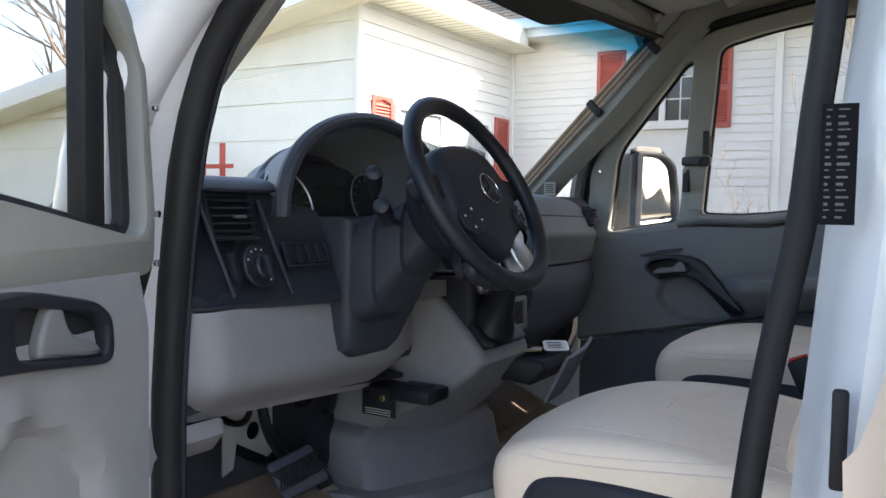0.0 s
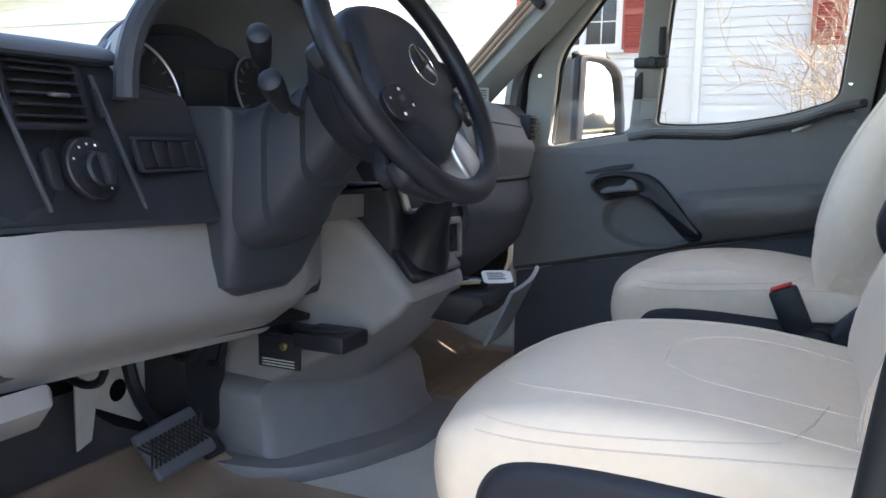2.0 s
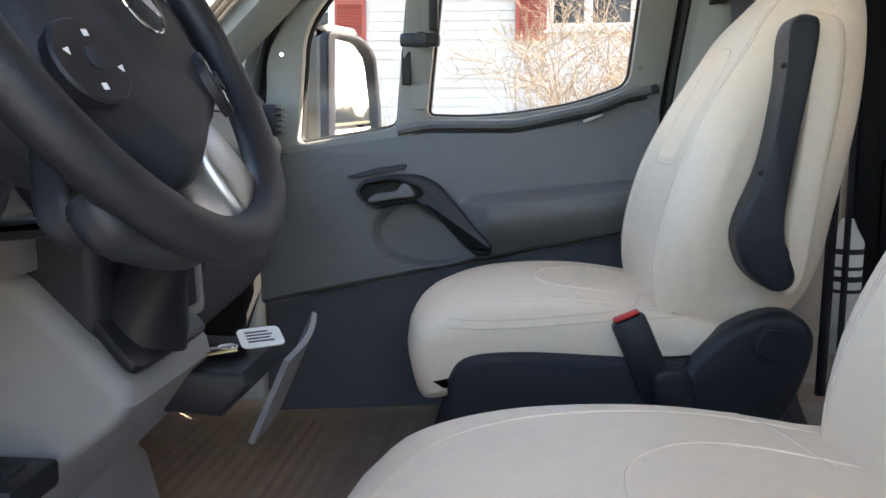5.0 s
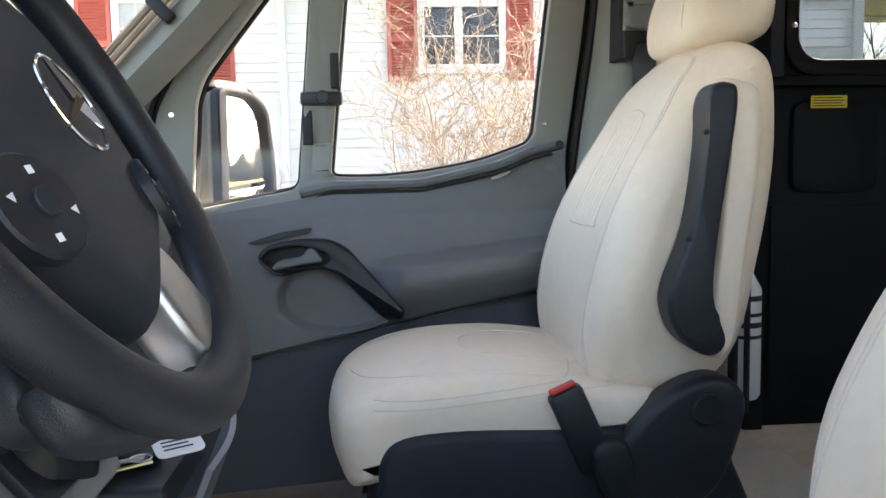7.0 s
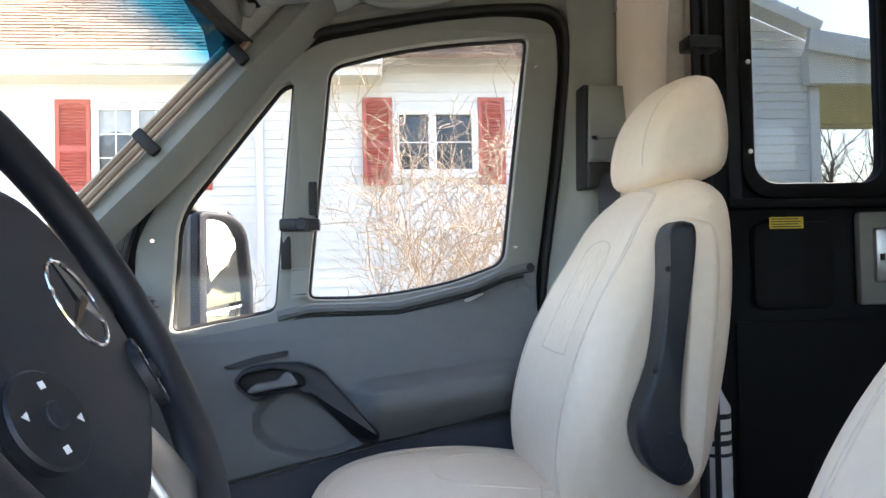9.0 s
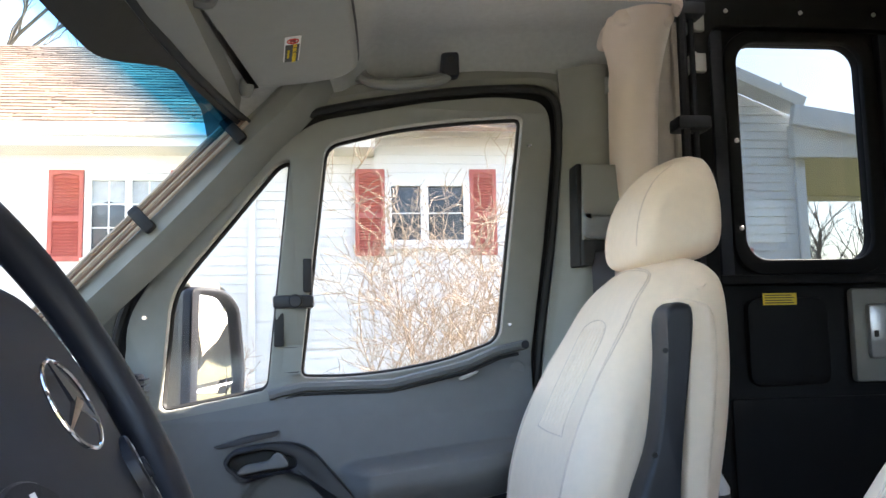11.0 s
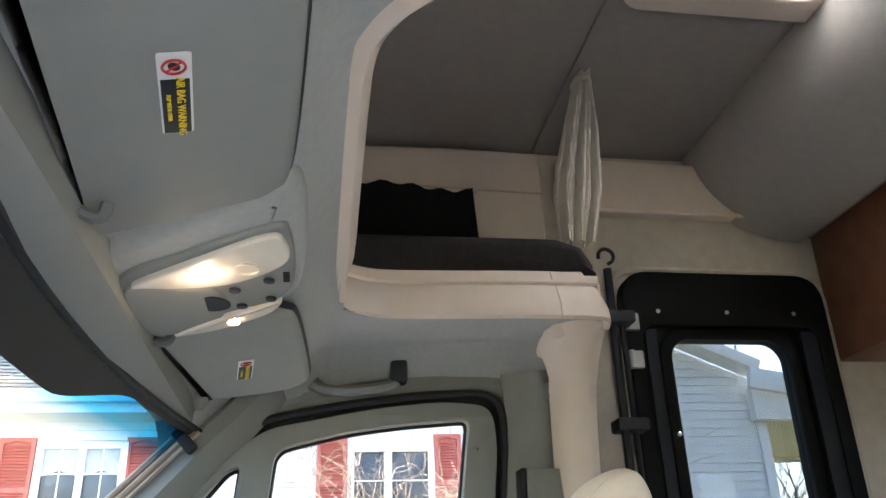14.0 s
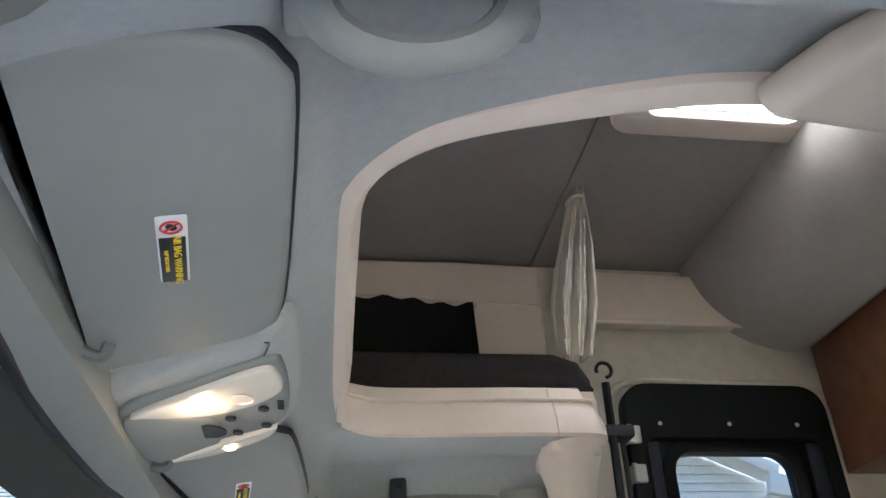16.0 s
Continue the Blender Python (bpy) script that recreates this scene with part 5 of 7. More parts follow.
for i in range(3):
    part("print_bar", box(-1.03, -0.965, -0.2375, -0.2365, 0.949 + 0.005 * i, 0.951 + 0.005 * i, 0), LABELG, bc, "", False)

# pedals and the bare steel bracket
pb = thing("pedal_bracket", "bare zinc steel pedal bracket with round hole", "bracket")
hole = [(-0.335 + 0.02 * math.cos(a), 0.895 + 0.02 * math.sin(a)) for a in span(0, 2 * math.pi, 20)[:-1]]
part("bracket_plate", plate([[(-0.425, 0.95), (-0.27, 0.94), (-0.262, 0.84), (-0.29, 0.825), (-0.385, 0.878), (-0.395, 0.825), (-0.425, 0.815)], hole], 0.004, lambda u, v, w: Vector((-1.265 + w, u, v)), 0.0005), STEEL, pb)
br = thing("brake_pedal", "black rubber brake pedal with cross-cut tread", "pedal")
pm = pose(-1.09, -0.385, 0.848, 8, -38, -8)
part("pad", box(-0.008, 0.008, -0.062, 0.062, -0.042, 0.042, 0.008, 3, None, pm), DOORD, br)
for i in range(-6, 7):
    part("tread_rib", box(0.007, 0.012, -0.0015, 0.0015, -0.045, 0.045, 0.0008, 1, None, pm @ pose(0, 0.0088 * i, 0, 35, 0, 0) @ Matrix.Diagonal((1, 1, 0.58, 1))), RUBBER, br)
    part("tread_rib", box(0.007, 0.012, -0.0015, 0.0015, -0.045, 0.045, 0.0008, 1, None, pm @ pose(0, 0.0088 * i, 0, -35, 0, 0) @ Matrix.Diagonal((1, 1, 0.58, 1))), RUBBER, br)
part("arm", tube(smooth_line([(-1.10, -0.38, 0.85), (-1.20, -0.36, 0.92), (-1.25, -0.35, 1.12)], 5), 0.012, 8), BLACKP, br)
gp = thing("accelerator_pedal", "black accelerator pedal beside the tunnel", "pedal")
part("pad", box(-0.008, 0.008, -0.025, 0.025, -0.05, 0.05, 0.008, 2, None, pose(-1.17, -0.235, 0.80, 0, -45, 0)), BLACKP, gp)
part("arm", tube([(-1.17, -0.245, 0.84), (-1.30, -0.24, 0.95)], 0.01, 8), BLACKP, gp)
part("steering_shaft", tube([(-1.0, -0.41, 1.2), (-1.40, -0.42, 0.95)], 0.02, 10), BLACKP, thing("steering_shaft", "dark steering shaft in the footwell", "shaft"))
hn = thing("wire_loom", "black taped wires hanging under the dash", "wires")
for y, d in ((-0.30, 0.03), (-0.24, 0.06), (-0.50, 0.02)):
    part("wire", tube(smooth_line([(-1.1, y, 1.06), (-1.14, y + 0.02, 0.99 - d), (-1.22, y + 0.03, 0.96), (-1.3, y, 1.05)], 5), 0.007, 6), BLACKP, hn)

# floor coverings
def mat_pt(x0, x1, y0, y1):
    def fn(u, v):
        x, y = x0 + (x1 - x0) * u, y0 + (y1 - y0) * v
        edge = min(u, 1 - u, v, 1 - v)
        rib = 0.0025 * (1 if (u * 26) % 1 > 0.45 else 0) * (1 if 0.12 < v < 0.88 and u > 0.25 else 0)
        lip = 0.012 * (1 - smoothstep(0, 0.05, edge))
        return Vector((x, y, FLOOR + 0.008 + rib + lip + 0.06 * smoothstep(0.3, 0.0, u)))
    return fn


struct("floor_toe_board", sheet(lambda u, v: Vector((-1.215 - 0.24 * u, -0.80 + 0.60 * v, FLOOR + 0.055 + 0.07 * u * u)), span(0, 1, 8), span(0, 1, 8), 0.008), TUNG, "grey moulded toe board ahead of the mat", "toe board")
struct("floor_carpet", sheet(lambda u, v: Vector((-1.15 + 1.1 * u, -0.80 + 1.6 * v, FLOOR + 0.004 + 0.002 * math.sin(17 * u) * math.sin(23 * v))), span(0, 1, 10), span(0, 1, 10), 0.004), CARPET, "pale grey-green cut pile carpet on the cab floor", "carpet")
for y0, y1, x1 in ((-0.80, -0.215, -0.60), (0.215, 0.84, -0.55)):
    solo("floor_mat", sheet(mat_pt(-1.24, x1, y0, y1), span(0, 1, 104), span(0, 1, 40), 0.006), MAT, "worn brown ribbed rubber floor mat", "floor mat", "cab floor mats")

# ---- overhead ----
def visor(side, name):
    th = thing(name, "grey-green fold-up sun visor with warning label", "sun visor", "sun visors")
    ys = (lambda y: y) if side < 0 else (lambda y: -y + 0.03)
    o = [(-0.665, -0.628), (-0.60, -0.648), (-0.52, -0.643), (-0.485, -0.61), (-0.477, -0.55), (-0.495, -0.25), (-0.515, -0.19), (-0.56, -0.165), (-0.70, -0.125), (-0.722, -0.14), (-0.71, -0.22), (-0.675, -0.60)]
    zz = lambda x: 1.928 + 0.16 * (x + 0.72)
    part("visor_pad", padded(o, 0, 0.022, 0.009, lambda u, v, w: Vector((u, ys(v), zz(u) + w)), 4, 4), VISOR, th, "grey-green visor pad")
    # slightly larger dark plate: the shadow outline behind the pad, put in as colour
    part("visor_back", padded([tuple(p) for p in inset_ring([Vector(p) for p in o], -0.003)], 0.014, 0.026, 0.003, lambda u, v, w: Vector((u, ys(v), zz(u) + w)), 2, 4), DARKP, th, "dark plate painting the shadow gap round the visor")
    part("visor_clip", tube(smooth_line([(-0.722, ys(-0.21), 1.935), (-0.70, ys(-0.20), 1.922), (-0.685, ys(-0.20), 1.922), (-0.68, ys(-0.205), 1.935)], 4), 0.007, 8), DOORG, th)
    part("visor_pivot", turned((-0.685, ys(-0.612), 1.925), (0.1, 0, 1), [(-0.012, 0.008), (0.0, 0.014), (0.03, 0.014)], 16), DARKP if side < 0 else VISOR, th)
    lab = plate([rounded(-0.0135, 0.0135, -0.058, 0.058, 0.003)], 0.0008, lambda u, v, w: Vector((-0.589 + u - 0.10 * v, ys(-0.387 if side < 0 else -0.445) + v, zz(-0.589 + u - 0.10 * v) - 0.001 - w)), 0.0002)
    lb = part("warning_label", lab, WHITEM, th, "white bordered warning label")
    dk = lambda u, v, w: Vector((-0.589 + u - 0.10 * v, ys(-0.387 if side < 0 else -0.445) + v, zz(-0.589 + u - 0.10 * v) - 0.0022 - w))
    part("label_field", plate([[(-0.0115, -0.024), (0.0115, -0.024), (0.0115, 0.056), (-0.0115, 0.056)]], 0.0006, dk, 0.0001), DARKM, lb, "black label field")
    part("label_text", text_mesh("AIR BAG WARNING", 0.0098, lambda u, v, w: dk(0.004 + v, 0.016 + u, 0.0012 + w)), YELLOW, lb, "yellow lettering")
    part("label_text", text_mesh("FLIP VISOR OVER", 0.0052, lambda u, v, w: dk(-0.006 + v, 0.016 + u, 0.0012 + w)), YELLOW, lb)
    part("label_ring", tube([dk(0.009 * math.cos(a), -0.041 + 0.009 * math.sin(a), 0.001) for a in span(0, 2 * math.pi, 24)], 0.0012, 5), RED, lb, "red prohibition ring")
    part("label_ring_bar", tube([dk(0.0065, -0.0475, 0.001), dk(-0.0065, -0.0345, 0.001)], 0.001, 5), RED, lb)
    part("label_ring_blot", disc(dk(0, -0.041, 0.0), (0, 0, -1), 0.005, 0.001, 10), DARKM, lb)
    return th


visor(-1, "sun_visor")
visor(1, "sun_visor")

# grab handles
def grab(side):
    th = thing("grab_handle", "grey moulded grab handle on the headliner edge", "handle", "grab handles")
    y, h, k = (0.785, 0.045, 1.0) if side > 0 else (-0.665, 0.03, 0.8)
    gx = lambda x: -0.47 + (x + 0.47) * k
    pts = [(gx(x), y + q * side, z + h) for x, q, z in ((-0.47, 0.02, 1.975), (-0.45, -0.01, 1.945), (-0.40, -0.025, 1.935), (-0.34, -0.025, 1.94), (-0.295, -0.01, 1.955), (-0.275, 0.02, 1.99))]
    part("grip", tube(smooth_line(pts, 5), 0.016, 10, flat=0.75), VISOR, th)
    part("mount", box(gx(-0.30), gx(-0.262), y - (0.025 if side > 0 else 0.0), y + 0.03, 1.955 + h, 2.02 + h, 0.008), DARKP if side > 0 else VISOR, th)
    part("mount", box(-0.485, -0.455, y - 0.01, y + 0.03, 1.945 + h, 2.02 + h, 0.008), VISOR, th)
    part("mount_screw", disc((gx(-0.281), y - 0.027 * side, 1.99 + h), (0, -side, -0.3), 0.008, 0.004, 12), RUBBER, th)


grab(1), grab(-1)
struct("trim_door_header", tube(smooth_line([(-0.74, -0.69, 1.885), (-0.63, -0.70, 1.925), (-0.5, -0.718, 1.94), (-0.3, -0.735, 1.945), (-0.05, -0.75, 1.945)], 6), 0.014, 10, flat=0.6), HEADL, "grey felt edging over the open doorway", "edging")

# overhead lamp console
oc = thing("overhead_console", "overhead console with two lit courtesy lamps", "console")
fell = lambda u, v, w: Vector((u, v, w))
part("pod", padded([(-0.775, -0.03), (-0.66, -0.12), (-0.52, -0.175), (-0.485, -0.12), (-0.485, 0.10), (-0.51, 0.18), (-0.60, 0.225), (-0.76, 0.20), (-0.79, 0.10)], 0.0, 0.09, 0.03, lambda u, v, w: Vector((u, v, 1.925 + 0.20 * (u + 0.72) + w)), 6, 6), HEADL, oc, "felt covered pod")
zc = lambda u: 1.917 + 0.20 * (u + 0.72)
long_y = lambda v: v * 1.06 + 0.034
cbase = padded([(-0.705, -0.05), (-0.62, -0.095), (-0.52, -0.135), (-0.50, -0.10), (-0.497, 0.03), (-0.515, 0.09), (-0.555, 0.14), (-0.62, 0.162), (-0.69, 0.160), (-0.715, 0.08)], 0.0, 0.02, 0.006, lambda u, v, w: Vector((u, long_y(v), zc(u) + w)), 4, 6)
part("console_plate", cbase, VISOR, oc, "grey console plate")
lens1 = part("lamp_lens", padded([(-0.69, -0.045), (-0.61, -0.088), (-0.525, -0.125), (-0.506, -0.095), (-0.504, -0.05), (-0.535, -0.02), (-0.585, -0.005), (-0.635, -0.015), (-0.67, -0.03)], 0.0, 0.012, 0.004, lambda u, v, w: Vector((u, long_y(v), zc(u) - 0.008 + w)), 3, 5), LENS, oc, "ribbed clear lamp lens")
lens2 = part("lamp_lens", padded([(-0.67, 0.152), (-0.60, 0.112), (-0.54, 0.098), (-0.515, 0.085), (-0.53, 0.12), (-0.575, 0.145), (-0.62, 0.158)], 0.0, 0.012, 0.004, lambda u, v, w: Vector((u, long_y(v), zc(u) - 0.008 + w)), 3, 5), LENS, oc, "ribbed clear lamp lens")
part("bulb", disc((-0.602, long_y(-0.045), zc(-0.602) - 0.0075), (0, 0, -1), 0.011, 0.003, 20), BULB, lens1, "lit warm bulb")
part("bulb", disc((-0.585, long_y(0.130), zc(-0.585) - 0.0075), (0, 0, -1), 0.008, 0.003, 20), BULB, lens2, "lit warm bulb")
part("spot_ring", tube([(-0.555 + 0.016 * math.cos(a), long_y(-0.05) + 0.016 * math.sin(a), zc(-0.555) - 0.009) for a in span(0, 2 * math.pi, 28)], 0.0018, 6), LENS, lens1)
part("glasses_lid", padded([(-0.70, -0.035), (-0.64, -0.008), (-0.60, 0.02), (-0.59, 0.07), (-0.61, 0.13), (-0.69, 0.15), (-0.708, 0.07)], 0.0, 0.01, 0.004, lambda u, v, w: Vector((u, long_y(v), zc(u) - 0.005 + w)), 3, 5), VISOR, oc)
part("lid_recess", disc((-0.61, long_y(0.055), zc(-0.61) - 0.004), (0, 0, -1), 0.028, 0.002, 24), DARKP, oc)
for x, y in ((-0.575, 0.025), (-0.53, 0.01), (-0.57, 0.085), (-0.53, 0.075)):
    part("button", disc((x, long_y(y), zc(x) - 0.002), (0, 0, -1), 0.0075, 0.004, 18), DARKP, oc, "dark round switch")
for i in range(4):
    part("speaker_slot", box(-0.512, -0.503, 0.03 + 0.009 * i, 0.034 + 0.009 * i, zc(-0.508) - 0.0035, zc(-0.508), 0.001), RUBBER, oc)
lamp = new("courtesy_light", bpy.data.lights.new("courtesy_light", "POINT"))
lamp.data.energy, lamp.data.color, lamp.data.shadow_soft_size = 0.013, (1.0, 0.75, 0.5), 0.012
lamp.location = (-0.602, long_y(-0.045), zc(-0.602) - 0.03)

# windscreen header trim and interior mirror stub
struct("trim_header", loft([[Vector((x, y, z)) for x, z in ((-0.745 - 0.035 * (1 - (y / 0.72) ** 2), 1.886), (-0.732 - 0.025 * (1 - (y / 0.72) ** 2), 1.884), (-0.708, 1.905), (-0.702, 1.95), (-0.79, 1.94))] for y in span(-0.72, 0.72, 16)]), VISOR, "grey windscreen header trim", "header trim")
# cream surround of the over-cab opening
oa = thing("overcab_surround", "cream moulded surround of the over-cab bed opening", "surround")


rings = []
for i, p in enumerate(EDGE):
    d = (EDGE[min(i + 1, len(EDGE) - 1)] - EDGE[max(i - 1, 0)]).normalized()
    inn = Vector((d.y, -d.x, 0))
    k = smoothstep(0.22, 0.52, p.y)
    slim = ((-0.016, 0.004), (-0.010, -0.010), (0.002, -0.016), (0.018, -0.014), (0.028, -0.002), (0.030, 0.014), (0.028, 0.03), (0.022, 0.05), (0.012, 0.062), (-0.012, 0.062))
    deep = ((-0.014, 0.004), (-0.010, -0.008), (0.0, -0.012), (0.006, -0.006), (0.004, 0.02), (-0.016, 0.066), (-0.021, 0.071), (-0.030, 0.072), (-0.048, 0.112), (-0.10, 0.118))
    z = lerp([(-0.45, 2.080), (0.15, 2.090)], p.x)
    rings.append([p + inn * (a + (e - a) * k) + Vector((0, 0, z + b + (f - b) * k)) for (a, b), (e, f) in zip(slim, deep)])
part("rim_moulding", loft(rings), TRIMC, oa)
part("rim_bead", tube([r[6] + Vector((0, -0.004, 0.003)) for r in rings[66:]], 0.005, 6), TRIMC, oa, "cream bead along the moulding")
part("rim_joint", tube([q + Vector((0, -0.001, 0)) for q in rings[96][1:9]], 0.0016, 6), THREAD, oa, "joint line in the moulding")
part("corner_back", box(0.03, 0.148, 0.60, 0.82, 2.06, 2.195, 0.015, 3), TRIMC, oa)
cov_l = [(1.25, 0.09), (1.70, 0.074), (1.93, 0.066), (2.00, 0.062), (2.03, 0.048), (2.055, 0.030), (2.08, 0.030), (2.10, 0.04), (2.12, 0.04)]
cov_y = [(1.25, 0.80), (1.70, 0.745), (1.90, 0.718), (1.98, 0.700), (2.03, 0.662), (2.08, 0.61), (2.12, 0.58)]
part("pillar_cover", sheet(lambda u, v: Vector((lerp(cov_l, v) + (0.148 - lerp(cov_l, v)) * u, lerp(cov_y, v) + 0.05 * (2 * u - 1) ** 4 - 0.012 * math.sin(math.pi * u), v)), span(0, 1, 14), span(1.25, 2.115, 40), 0.012), TRIMC, oa, "cream pillar cover strip")
part("cover_screw", disc((0.120, 0.690, 1.98), (0, -1, -0.3), 0.010, 0.006, 16), TRIMC, oa)
part("pillar_cover", padded([(-0.062, -0.53), (-0.04, -0.515), (0.10, -0.50), (0.16, -0.53), (0.22, -0.66), (0.02, -0.665), (-0.03, -0.60)], 2.03, 2.075, 0.02, fell, 4, 1, False), TRIMC, oa, "cream pillar cover cap")

# bed on the over-cab shelf
solo("overcab_shelf_board", plate([[(-0.60, -1.14), (0.10, -1.14), (0.10, -0.6), (-0.50, -0.6), (-0.50, 0.60), (0.14, 0.60), (0.14, 1.14), (-0.60, 1.14)]], 0.03, lambda u, v, w: Vector((u, v, 2.17 + w))), TRIMC, "cream board under the over-cab bed", "board", "", "structure")
solo("bed_cushion", padded([(-0.50, 2.203), (-0.50, 2.300), (-0.45, 2.322), (0.08, 2.325), (0.14, 2.305), (0.166, 2.26), (0.166, 2.203)], 0.665, 1.12, 0.03, XY, 4, 1, False), MATT, "dark brown fabric over-cab bed cushion", "cushion")
solo("blanket", sheet(lambda u, v: Vector((-0.57 + 0.53 * u + 0.02 * (1 - v), 1.0 + 0.02 * math.sin(9 * u) * v + 0.02 * (1 - v), 2.31 + 0.305 * v + 0.006 * math.sin(40 * u) * v)), span(0, 1, 30), span(0, 1, 10), 0.012), BLACKF, "folded black blanket on the over-cab bed", "blanket")
pan = thing("overcab_side_panel", "cream quilted side panels beside the over-cab bed", "wall panel")
part("panel", padded([(-0.60, 2.30), (-0.60, 2.80), (-0.05, 2.81), (0.19, 2.80), (0.19, 2.30)], 1.09, 1.15, 0.02, XY, 3, 1, False), TRIMC, pan)
part("button_stud", disc((-0.02, 1.088, 2.66), (0, -1, 0), 0.01, 0.006, 14), TRIMC, pan)
part("panel_seam", tube([(-0.6, 1.09, 2.69), (-0.05, 1.088, 2.665), (0.19, 1.088, 2.66)], 0.003, 6), THREAD, pan)
solo("wall_ledge_panel", padded([(0.25, 2.615), (0.25, 2.79), (0.74, 2.785), (0.83, 2.74), (0.90, 2.65), (1.0, 2.615)], 1.09, 1.15, 0.012, XY, 3, 1, False), TRIMC, "cream moulded ledge panel above the entry door", "wall panel")
struct("trim_ledge", tube([(0.25, 1.088, 2.612), (1.01, 1.088, 2.612)], 0.007, 8), TRIMC, "cream piping below the ledge panel", "trim")

# gathered curtain
def curtain(u, v):
    a = u * 5 * math.pi
    w = lerp([(0, 0.025), (0.3, 0.052), (0.7, 0.075), (1, 0.05)], v)
    return Vector((lerp([(0, 0.212), (0.5, 0.178), (1, 0.148)], v) + 0.75 * w * (2 * u - 1), 0.725 + 0.024 * math.sin(a + 2 * v) + 0.008 * math.sin(3.1 * a + 5 * v), 2.825 - 0.495 * v))


ct = thing("curtain", "gathered ivory privacy curtain tied beside the bed opening", "curtain")
part("drape", sheet(curtain, span(0, 1, 60), span(0, 1, 24), 0.003), CURT, ct)
part("tie", tube([(0.205 + 0.022 * math.cos(a), 0.725 + 0.03 * math.sin(a), 2.795) for a in span(0, 2 * math.pi, 20)], 0.006, 6), CURT, ct)

# roof vent
rv = thing("roof_vent", "white framed roof vent letting in daylight", "roof vent")
part("vent_frame", plate([rounded(HATCH[0] - 0.07, HATCH[1] + 0.07, HATCH[2] - 0.07, HATCH[3] + 0.07, 0.06), rounded(HATCH[0] + 0.005, HATCH[1] - 0.005, HATCH[2] + 0.005, HATCH[3] - 0.005, 0.04)], 0.03, lambda u, v, w: Vector((u, v, 2.805 + w)), 0.008), TRIMC, rv)
DOME = bpy.data.materials.new("milky_vent_dome")
DOME.use_nodes = True
dmn = DOME.node_tree
dtr = dmn.nodes.new("ShaderNodeBsdfTranslucent")
dtr.inputs[0].default_value = (0.80, 0.80, 0.78, 1)
dmn.links.new(dtr.outputs[0], dmn.nodes["Material Output"].inputs[0])
part("vent_dome", sheet(lambda u, v: Vector((HATCH[0] - 0.03 + 0.46 * u, HATCH[2] - 0.03 + 0.48 * v, 2.935 + 0.22 * (u * (1 - u) * v * (1 - v)) ** 0.5)), span(0, 1, 14), span(0, 1, 14), 0.003), DOME, rv, "milky translucent vent dome")
part("vent_well", plate([rounded(HATCH[0] - 0.004, HATCH[1] + 0.004, HATCH[2] - 0.004, HATCH[3] + 0.004, 0.05), rounded(HATCH[0] + 0.005, HATCH[1] - 0.005, HATCH[2] + 0.005, HATCH[3] - 0.005, 0.04)], 0.10, lambda u, v, w: Vector((u, v, 2.835 + w)), 0.001), WHITEM, rv)

# coved bulkhead and cabinet further back
# the cove's lighter tone carries painted daylight from the vent
struct("trim_cove", sheet(lambda u, v: Vector((1.025 - 0.335 * math.cos(v), -1.14 + 2.28 * u, 2.835 - 0.27 * math.sin(v))), span(0, 1, 12), span(0, math.pi * 0.5, 18), 0.015), COVEF_LIT, "curved padded bulkhead across the coach ceiling", "bulkhead")
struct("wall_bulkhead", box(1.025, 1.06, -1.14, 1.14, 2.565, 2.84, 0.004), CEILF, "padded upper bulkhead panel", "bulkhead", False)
cab = thing("overhead_cabinet", "cherry brown overhead cabinet beside the entry door", "cabinet")
part("body", box(1.065, 1.9, 0.62, 1.148, 2.17, 2.83, 0.006), WOOD, cab)
part("door", box(1.09, 1.87, 0.598, 0.62, 2.19, 2.80, 0.005), WOOD, cab)
part("latch", disc((1.12, 0.598, 2.22), (0, -1, 0), 0.012, 0.012, 14), BLACKP, cab)

# ---- belt, entry door and coach pieces ----
sb = thing("seat_belt", "grey seat belt with retractor and height adjuster", "seat belt")
part("adjuster", padded([(-0.014, 1.64), (-0.008, 1.814), (0.076, 1.812), (0.070, 1.645)], 0.755, 0.85, 0.006, XY, 3, 1, False), FRAMEG, sb, "grey height adjuster cover")
part("adjuster_slot", box(-0.020, -0.008, 0.762, 0.84, 1.60, 1.815, 0.003), RUBBER, sb)
part("slider", padded([(-0.014, 1.668), (-0.010, 1.706), (0.0, 1.700), (0.060, 1.700), (0.066, 1.670), (0.056, 1.652), (0.0, 1.655)], 0.728, 0.76, 0.008, XY, 3, 3), DOORG, sb, "grey belt slider")
part("guide_slot", padded([(-0.016, 1.60), (-0.016, 1.652), (0.066, 1.650), (0.062, 1.635), (0.01, 1.625), (0.004, 1.60)], 0.742, 0.82, 0.005, XY, 3, 1, False), RUBBER, sb)
part("webbing", sheet(lambda u, v: Vector((0.004 + 0.048 * u + 0.03 * v, 0.757 + 0.075 * v, 1.645 - 0.7 * v)), span(0, 1, 2), span(0, 1, 10), 0.002), DOORD, sb, "dark grey webbing")
part("coat_hook", padded([(0.048, 1.965), (0.048, 2.0), (0.072, 2.0), (0.072, 1.965)], 0.745, 0.80, 0.008, XY, 3, 1, False), VISOR, sb)

